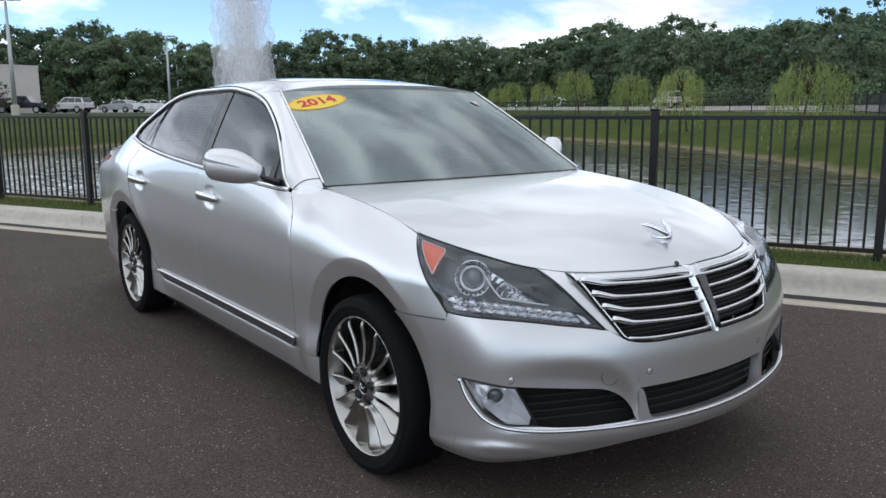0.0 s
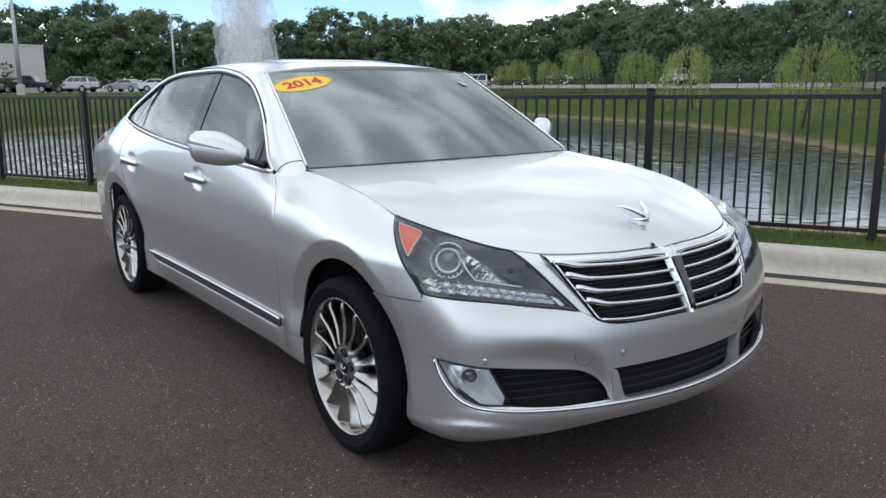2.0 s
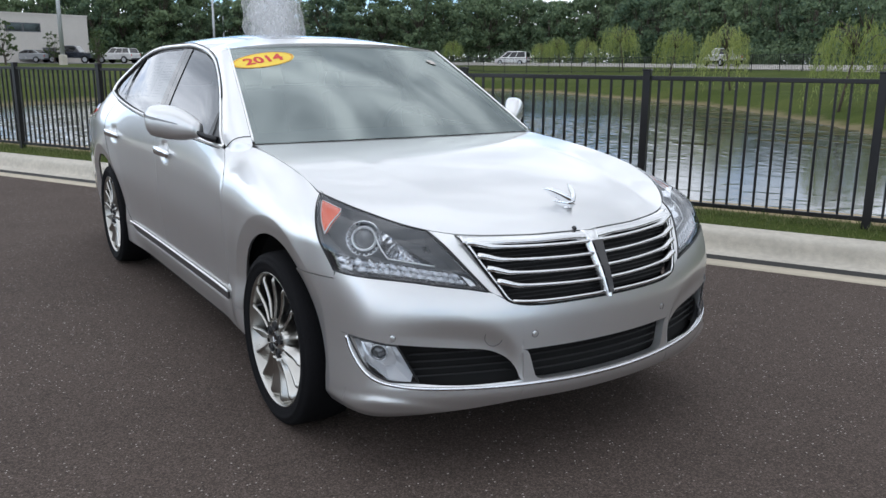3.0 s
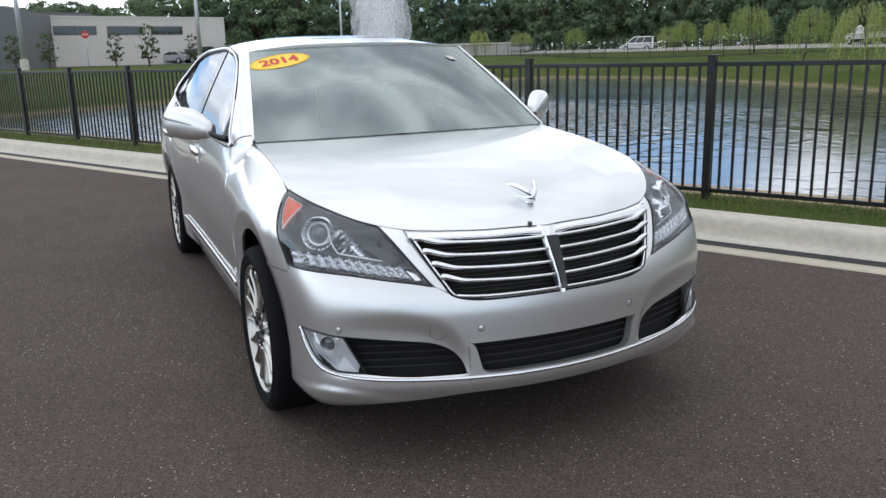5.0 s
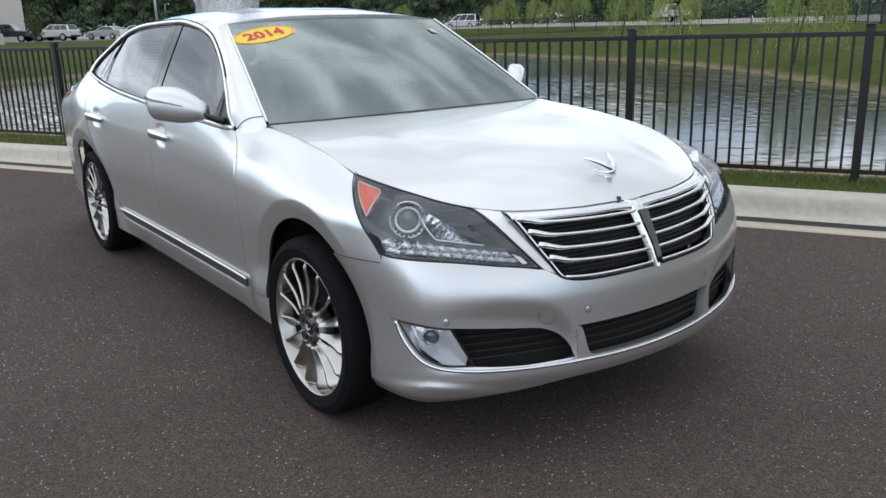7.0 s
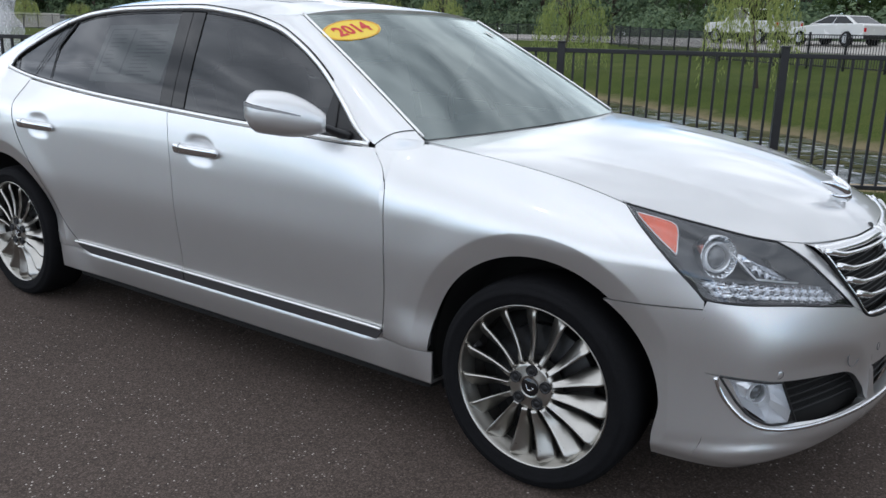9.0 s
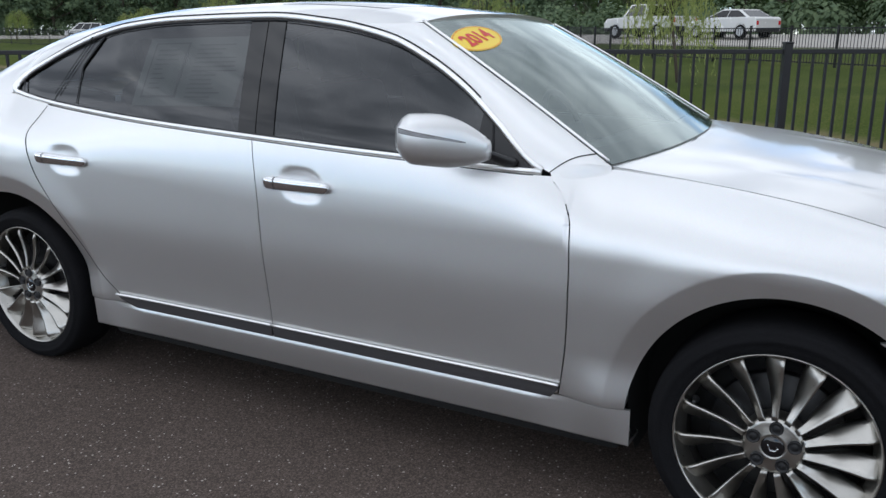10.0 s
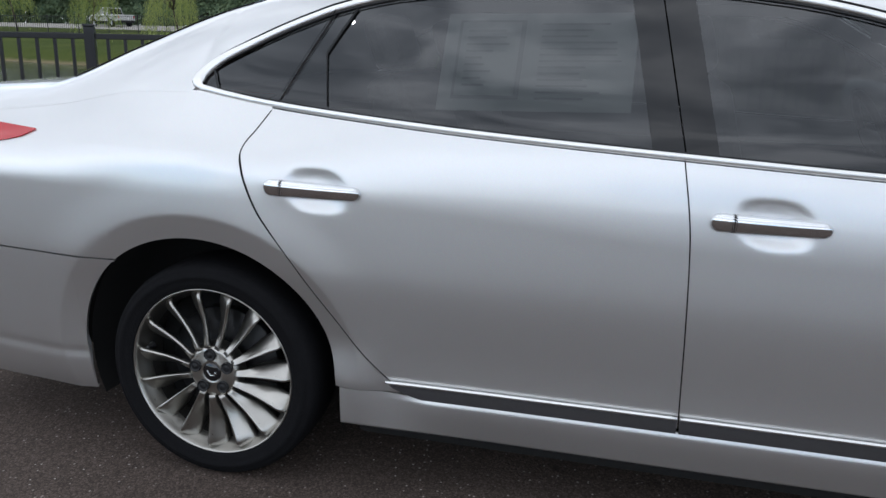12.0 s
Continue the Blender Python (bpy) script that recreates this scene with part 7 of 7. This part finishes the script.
def far_vehicle(name, label, color, shape):
    """A whole vehicle, simplified: pressed body, glass, wheels, bumpers; its nose points along +x."""
    L, H, W = {"saloon": (4.8, 1.45, 1.82), "suv": (4.8, 1.76, 1.94), "pickup": (5.9, 1.92, 2.0), "van": (5.3, 2.1, 1.95)}[shape]
    car = thing(name, label, name.replace("parked_", "").replace("_", " "), "vehicles beyond the pond")
    paint = mat("body_paint", color, 0.25, 0.2, 0.8, 0.06, 2)
    glass = GLOSSBLACK
    if shape == "saloon":
        body = [(-0.5, 0.24), (-0.5, 0.66), (-0.47, 0.72), (-0.30, 0.72), (0.16, 0.68), (0.44, 0.58), (0.5, 0.46), (0.5, 0.22)]
        cab = [(-0.40, 0.70), (-0.24, 0.98), (-0.02, 1.0), (0.22, 0.68)]
    elif shape == "suv":
        body = [(-0.5, 0.25), (-0.5, 0.62), (-0.47, 0.64), (0.16, 0.62), (0.45, 0.56), (0.5, 0.46), (0.5, 0.24)]
        cab = [(-0.48, 0.62), (-0.42, 0.96), (-0.05, 1.0), (0.06, 0.97), (0.20, 0.62)]
    elif shape == "van":
        body = [(-0.5, 0.18), (-0.5, 0.54), (0.30, 0.54), (0.47, 0.46), (0.5, 0.36), (0.5, 0.18)]
        cab = [(-0.49, 0.53), (-0.47, 0.96), (-0.30, 1.0), (0.10, 1.0), (0.33, 0.53)]
    else:
        body = [(-0.5, 0.30), (-0.5, 0.62), (-0.06, 0.62), (0.17, 0.62), (0.46, 0.58), (0.5, 0.46), (0.5, 0.28)]
        cab = [(-0.13, 0.61), (-0.11, 0.98), (0.02, 1.0), (0.13, 0.98), (0.22, 0.62)]

    def extrude(prof, w0, w1, bev):
        bm = bmesh.new()
        rows = []
        zs = [z for _, z in prof]
        for sg in (-1, 1):
            r = []
            for x, z in prof:
                k = (z - min(zs)) / max(max(zs) - min(zs), 1e-6)
                r.append(bm.verts.new((x * L, sg * W / 2 * (w0 + (w1 - w0) * k), z * H)))
            rows.append(r)
        n = len(prof)
        bm.faces.new(rows[0])
        bm.faces.new(rows[1][::-1])
        for i in range(n):
            bm.faces.new((rows[0][i], rows[1][i], rows[1][(i + 1) % n], rows[0][(i + 1) % n])[::-1])
        bmesh.ops.recalc_face_normals(bm, faces=bm.faces[:])
        bmesh.ops.bevel(bm, geom=bm.edges[:], offset=bev, segments=2, affect="EDGES", profile=0.6)
        return bm
    part("body", extrude(body, 0.98, 0.97, 0.05), paint, car)
    part("cabin", extrude(cab, 0.93, 0.74, 0.04), paint, car)
    # glass, a little proud of the cabin's sides and ends
    zs = [z for _, z in cab]
    zl, zh = min(zs) + 0.04, max(zs) - 0.05
    x_at = lambda z, right: np.interp(z, [cab[-1][1], cab[-2][1]] if right else [cab[0][1], cab[1][1]], [cab[-1][0], cab[-2][0]] if right else [cab[0][0], cab[1][0]])
    for sg in (-1, 1):
        cuts = {"saloon": (0.0, 0.5, 1.0), "suv": (0.0, 0.33, 0.66, 1.0), "van": (0.0, 0.4, 0.72, 1.0), "pickup": (0.0, 0.5, 1.0)}[shape]
        for c0, c1 in zip(cuts, cuts[1:]):
            V = []
            for z in (zl, zh):
                a, b = float(x_at(z, False)) + 0.025, float(x_at(z, True)) - 0.025
                k = (z - min(zs)) / (max(zs) - min(zs))
                y = sg * (W / 2 * (0.93 + (0.74 - 0.93) * k) + 0.008)
                V += [((a + (b - a) * (c0 + 0.012)) * L, y, z * H), ((a + (b - a) * (c1 - 0.012)) * L, y, z * H)]
            part("window", mesh_from("w", V, [(0, 1, 3, 2)], False), glass, car)
    for right in (True, False):
        V = []
        for z in (zl, zh):
            k = (z - min(zs)) / (max(zs) - min(zs))
            w = W / 2 * (0.93 + (0.74 - 0.93) * k) - 0.09
            x = float(x_at(z, right)) * L + (0.012 if right else -0.012)
            V += [(x, -w, z * H), (x, w, z * H)]
        part("windscreen", mesh_from("w", V, [(0, 1, 3, 2)], False), glass, car)
    R = 0.34 if shape == "saloon" else 0.39
    for wx in (-0.305, 0.315):
        for sg in (-1, 1):
            w = part("wheel", mesh_from("t", *spun([(0.0, -0.09), (R * 0.62, -0.10), (R * 0.68, -0.115), (R * 0.94, -0.105), (R, -0.07), (R, 0.1), (0.0, 0.1)], (0, 0, 0), 24)), RUBBER, car)
            w.matrix_basis = pose(wx * L, sg * (W / 2 - 0.08), R, 0, 0, 0 if sg < 0 else 180)
            part("rim", mesh_from("r", *spun([(0.0, -0.112), (R * 0.2, -0.115), (R * 0.55, -0.108), (R * 0.64, -0.122), (R * 0.66, -0.10)], (0, 0, 0), 20)), STEEL, w)
            part("wheel_arch", mesh_from("a", *spun([(R * 1.02, -0.02), (R * 1.14, -0.02), (R * 1.14, 0.0)], (wx * L, sg * (W / 2 - 0.005), R), 24)), DARK, car)
    for sg in (-1, 1):
        part("headlamp", box(L * 0.470, L * 0.497, sg * W * 0.36 - 0.14, sg * W * 0.36 + 0.14, H * 0.47, H * 0.54, 0.02), CHROME, car)
        part("tail_lamp", box(-L * 0.503, -L * 0.49, sg * W * 0.42 - 0.07, sg * W * 0.42 + 0.07, H * 0.45, H * 0.58, 0.01), REDLENS, car)
    part("front_bumper", box(L * 0.46, L * 0.507, -W * 0.45, W * 0.45, H * 0.20, H * 0.32, 0.04), BLACK if shape == "pickup" else paint, car)
    part("rear_bumper", box(-L * 0.507, -L * 0.47, -W * 0.45, W * 0.45, H * 0.22, H * 0.34, 0.04), BLACK, car)
    return car


def build_vehicles():
    white, silver, dark = (0.72, 0.71, 0.69), (0.42, 0.43, 0.44), (0.015, 0.018, 0.03)
    for name, label, col, shape, r, a, turn in (
            ("parked_suv", "white parked sport utility car in the car park", white, "suv", -42.5, 94, 168),
            ("parked_pickup", "dark blue pickup truck in the car park", dark, "pickup", -47.5, 93, 5),
            ("parked_car", "silver parked saloon in the car park", silver, "saloon", -52.0, 92, 175),
            ("parked_car", "silver parked saloon beside the white suv", silver, "saloon", -37.6, 96, 160),
            ("parked_car", "white parked saloon near the low wall", white, "saloon", -33.6, 96, 20),
            ("pickup_truck", "white crew cab pickup truck on the far road", white, "pickup", 30.5, 40.8, 92),
            ("white_car", "white saloon on the far road beyond the willows", white, "saloon", 30.4, 34.2, 92),
            ("white_van", "white van on the road beyond the willows", white, "van", 4.0, 129.0, 155),
            ("pickup_truck", "white pickup truck far along the road", white, "pickup", 26.0, 93.0, 100),
            ("silver_car", "silver people carrier far across the pond", silver, "suv", -15.5, 137.0, 170)):
        v = far_vehicle(name, label, col, shape)
        v.matrix_basis = at_ra(r, a, turn, 0.25 if r > 20 else 0.06)


def wall_box(name, r0, a0, r1, a1, height, depth, material, parent):
    """An upright block whose front runs from r0, a0 to r1, a1."""
    p, q = np.array(ra(r0, a0)), np.array(ra(r1, a1))
    u = (q - p) / np.linalg.norm(q - p)
    o = np.array([-u[1], u[0]])
    if o @ (np.array(ra(0, 0)) - p) > 0:
        o = -o
    z0, z1 = -0.5, height
    c = [p, q, q + o * depth, p + o * depth]
    V = [(x, y, z) for z in (z0, z1) for x, y in c]
    F = [(3, 2, 1, 0), (4, 5, 6, 7)] + [(i, (i + 1) % 4, 4 + (i + 1) % 4, 4 + i) for i in range(4)]
    part(name, mesh_from(name, V, F, False), material, parent)
    return p, u, o, float(np.linalg.norm(q - p))


def build_buildings():
    b = thing("showroom", "white low building with strip windows beyond the car park", "building")
    p, u, o, L = wall_box("wall", -61.5, 79.0, -47.8, 98.0, 6.4, 14, WHITEWALL, b)

    def slab(name, s0, s1, z0, z1, d0, d1, mt, par):
        V = [(*(p + u * s + -o * d), z) for s in (s0, s1) for d in (d0, d1) for z in (z0, z1)]
        F = [(0, 1, 3, 2), (4, 6, 7, 5), (0, 4, 5, 1), (2, 3, 7, 6), (0, 2, 6, 4), (1, 5, 7, 3)]
        return part(name, mesh_from(name, V, F, False), mt, par)
    slab("parapet", -0.05, L + 0.05, 6.3, 6.5, -0.2, 0.06, WHITEWALL, b)
    for f0, f1 in ((0.02, 0.07), (0.12, 0.32), (0.37, 0.55), (0.59, 0.76)):
        w = slab("window", f0 * L, f1 * L, 4.4, 5.4, -0.1, 0.02, GREY, b)
        m = (f0 + f1) / 2
        slab("pane", f0 * L + 0.12, (m - 0.004) * L, 4.5, 5.3, -0.1, 0.035, GLOSSBLACK, w)
        slab("pane", (m + 0.004) * L, f1 * L - 0.12, 4.5, 5.3, -0.1, 0.035, GLOSSBLACK, w)
    slab("dark_door", 0.76 * L, 0.83 * L, 0.5, 2.7, -0.1, 0.03, GREY, b)
    slab("roof_unit", 0.0, 0.35 * L, 6.4, 7.0, -4.5, -3.0, GREY, b)
    g = thing("warehouse", "grey clad warehouse end beside the white building", "building")
    p, u, o, L = wall_box("wall", -53.0, 64.5, -95, 47, 6.6, 20, GREYWALL, g)
    for k in range(int(L / 1.2)):
        slab("cladding_rib", k * 1.2, k * 1.2 + 0.05, 0.0, 6.55, -0.05, 0.03, GREYWALL, g)
    slab("parapet", -0.1, L, 6.5, 6.75, -0.2, 0.08, GREYWALL, g)
    low = thing("low_wall", "long pale wall at the back of the car park", "wall")
    p, u, o, L = wall_box("wall", -34, 112, -14, 118, 2.6, 0.3, WHITEWALL, low)
    slab("coping", 0, L, 2.55, 2.68, -0.35, 0.05, WHITEWALL, low)
    # car park surface
    lot = np.array([[(*ra(r, a), zat(r, a) + 0.05) for r in np.linspace(-70, -22, 8)] for a in np.linspace(80, 112, 8)])
    tagged(panel("pavement", lot, (0, 0, 1), mat("lot_grey", (0.16, 0.155, 0.15), 0.9, 0, 0, 0.2, 0.5), None, 0.0, 0), "grey car park surface", "car park", kind="structure")
    # lamp posts
    for r, a, h, arms in ((-34.3, 66.0, 8.9, 1), (-43.0, 55.0, 9.8, 1), (-35.4, 107.0, 9.6, 1), (-69.5, 150.0, 8.6, 0), (-48.0, 150.0, 10.0, 1), (-77, 150, 11.5, 1)):
        post = thing("street_lamp", "tall grey car park lamp post with flat heads", "street lamp", "car park lamps", at=at_ra(r, a))
        part("pole", mesh_from("p", *tube([(0, 0, -0.3), (0, 0, h * 0.5), (0, 0, h)], [0.20 if a < 70 else 0.15, 0.16, 0.10], 8)), STEEL, post)
        part("base", mesh_from("b", *spun([(0.0, 0.8), (0.30, 0.8), (0.32, 0.7), (0.32, -0.3)], (0, 0, 0), 14, "z")), CONCRETE, post)
        for sg in ((-1, 1) if arms else (1,)):
            part("lamp_head", box(min(sg * 0.15, sg * 1.15), max(sg * 0.15, sg * 1.15), -0.18, 0.18, h - 0.02, h + 0.10, 0.03), GREY, post)
    sign = thing("stop_sign", "red octagonal stop sign on a thin post", "sign", at=at_ra(-45.8, 66.8, 15))
    part("post", mesh_from("p", *tube([(0, 0, -0.2), (0, 0, 3.3)], 0.035, 6)), STEEL, sign)
    V = [(0.36 * math.cos(radians(22.5 + 45 * i)), y, 2.9 + 0.36 * math.sin(radians(22.5 + 45 * i))) for y in (-0.05, -0.035) for i in range(8)]
    plate = part("plate", mesh_from("o", V, [tuple(range(8)), tuple(range(15, 7, -1))] + [(i, 8 + i, 8 + (i + 1) % 8, (i + 1) % 8) for i in range(8)], False), mat("sign_red", (0.50, 0.02, 0.02), 0.45, 0, 0, 0.1, 5), sign)
    me = text_mesh("STOP", 0.27)
    for v in me.vertices:
        v.co = (v.co.x * 0.85, -0.054, 2.9 + v.co.y)
    part("lettering", me, WHITEWALL, plate)


def build_fountain():
    rng = np.random.default_rng(3)
    f = thing("fountain", "tall white water jet rising from the pond as mist", "fountain")
    f.matrix_basis = pose(*JET)
    m = bpy.data.materials.new("water_mist")
    m.use_nodes = True
    N = wire(m.node_tree)
    m.node_tree.nodes.remove(m.node_tree.nodes["Principled BSDF"])
    d = N("BsdfDiffuse", {0: (0.97, 0.97, 0.98, 1)}).outputs[0]
    t = N("BsdfTranslucent", {0: (0.97, 0.97, 0.98, 1)}).outputs[0]
    m.node_tree.links.new(N("MixShader", {0: 0.5, 1: d, 2: t}).outputs[0], m.node_tree.nodes["Material Output"].inputs[0])
    # nested veils of spray, thin and torn, each half see-through
    veil = bpy.data.materials.new("spray_veil")
    veil.use_nodes = True
    N = wire(veil.node_tree)
    veil.node_tree.nodes.remove(veil.node_tree.nodes["Principled BSDF"])
    d = N("BsdfDiffuse", {0: (0.97, 0.97, 0.98, 1)}).outputs[0]
    t = N("BsdfTranslucent", {0: (0.97, 0.97, 0.98, 1)}).outputs[0]
    white = N("MixShader", {0: 0.5, 1: d, 2: t}).outputs[0]
    tc = N("TexCoord").outputs["Object"]
    streak = N("TexNoise", {"Vector": N("Mapping", {0: tc, "Scale": (2.6, 2.6, 0.8)}).outputs[0], "Scale": 1.6, "Detail": 7.0, "Roughness": 0.65}).outputs["Fac"]
    thick = ramp(veil.node_tree, streak, [(0.28, 0.10), (0.72, 0.36)])
    veil.node_tree.links.new(N("MixShader", {0: thick, 1: N("BsdfTransparent").outputs[0], 2: white}).outputs[0], veil.node_tree.nodes["Material Output"].inputs[0])
    for rad, hgt, off in ((0.30, 9.3, 0.0), (0.52, 9.2, 0.0), (0.70, 9.0, 0.02), (0.55, 4.6, 0.36)):
        zs, steps = np.linspace(0.0, hgt, 150), 48
        V, F = spun([(1.0, z) for z in zs] + [(0.2, hgt + 0.1)], (0, 0, 0), steps, "z")
        V = np.array(V)
        an, z = np.arctan2(V[:, 1], V[:, 0]), V[:, 2]
        torn = sum(rng.uniform(0.4, 1) * np.sin(k * an + rng.uniform(2, 13) * z + rng.uniform(0, 6)) / k ** 0.4 for k in range(1, 9)) * 0.065
        size = rad * (1.05 - 0.020 * z + torn) * np.minimum(1.0, 0.35 + 0.4 * z)
        V[:, 0] = V[:, 0] * size - off * RIGHT[0]
        V[:, 1] = V[:, 1] * size - off * RIGHT[1]
        part("spray_veil", mesh_from("veil", V, F), veil, f)
    # drops among the veils
    n = 60000
    z = rng.uniform(0, 1, n) ** 0.92 * 9.2
    r = np.abs(rng.normal(0, 0.36, n)) * (1.06 - 0.020 * z)
    an = rng.uniform(0, 2 * math.pi, n)
    P = np.stack([r * np.cos(an), r * np.sin(an), z], -1)
    w, h = rng.uniform(0.003, 0.006, n), rng.uniform(0.010, 0.026, n)
    ph = rng.uniform(0, math.pi, n)
    e = np.stack([np.cos(ph), np.sin(ph), rng.normal(0, 0.6, n)], -1) * w[:, None]
    up = np.stack([rng.normal(0, 0.35, n) * h, rng.normal(0, 0.35, n) * h, h], -1)
    V = np.stack([P - e, P + up * -0.5, P + e, P + up * 0.5], 1).reshape(-1, 3)
    ob = part("water_jet", mesh_from("jet", V, [(4 * i, 4 * i + 1, 4 * i + 2, 4 * i + 3) for i in range(n)], False), m, f)
    tagged(ob, kind="stuff")
    part("nozzle", mesh_from("n", *spun([(0.0, 0.25), (0.08, 0.25), (0.10, 0.1), (0.55, 0.06), (0.60, -0.05)], (0, 0, 0), 20, "z")), BLACK, f)


def build_verge():
    """Blades of rough grass between kerb and fence, and weed floating by the shore."""
    rng = np.random.default_rng(8)
    n = 15000
    s = rng.uniform(-16, 12, n)
    m = 3.49 + rng.uniform(0, 1, n) * 0.81
    m = np.where(rng.uniform(0, 1, n) < 0.35, 4.0 + rng.normal(0, 0.07, n), m)
    x, y = s * D[0] + m * NRM[0], s * D[1] + m * NRM[1]
    z = ground_z(x, y) - 0.005
    h = rng.uniform(0.02, 0.055, n) * np.where(np.abs(m - 4.0) < 0.12, 1.7, 1.0) * np.where(m > 4.3, 1.5, 1.0)
    an = rng.uniform(0, 2 * math.pi, n)
    w = rng.uniform(0.003, 0.007, n)
    P = np.stack([x, y, z], -1)
    e = np.stack([np.cos(an) * w, np.sin(an) * w, np.zeros(n)], -1)
    lean = np.stack([np.sin(an) * h * 0.5, np.cos(an) * h * 0.5, h], -1) * rng.uniform(0.5, 1.2, (n, 1))
    V = np.stack([P - e, P + e, P + lean], 1).reshape(-1, 3)
    ob = part("grass_tuft", mesh_from("g", V, [(3 * i, 3 * i + 1, 3 * i + 2) for i in range(n)], False), leaf_mat("verge_blades", (0.10, 0.135, 0.045), (0.32, 0.32, 0.15)), None)
    tagged(ob, "rough green grass along the fence foot", "grass", kind="stuff")
    V, F = [], []
    for i in range(150):
        r, a = 10.6 - abs(rng.normal(0, 2.2)), rng.uniform(7, 40)
        c = np.array(ra(r, a))
        rad = rng.uniform(0.04, 0.20) * (1.0 + a / 30)
        k = len(V)
        m = 7
        for j in range(m):
            q = rad * rng.uniform(0.45, 1.1)
            b = 2 * math.pi * j / m
            V.append((*(c + D * q * 1.9 * math.cos(b) + NRM * q * math.sin(b)), WATER_Z + 0.006 + 0.00001 * i))
        F.append(tuple(range(k, k + m)))
    ob = part("pond_weed", mesh_from("w", V, F, False), leaf_mat("weed", (0.06, 0.07, 0.02), (0.16, 0.15, 0.06)), None)
    tagged(ob, "yellow-green weed floating near the bank", "pond weed", kind="stuff")


build_verge()
build_woods()
build_far_road()
build_vehicles()
build_buildings()
build_fountain()
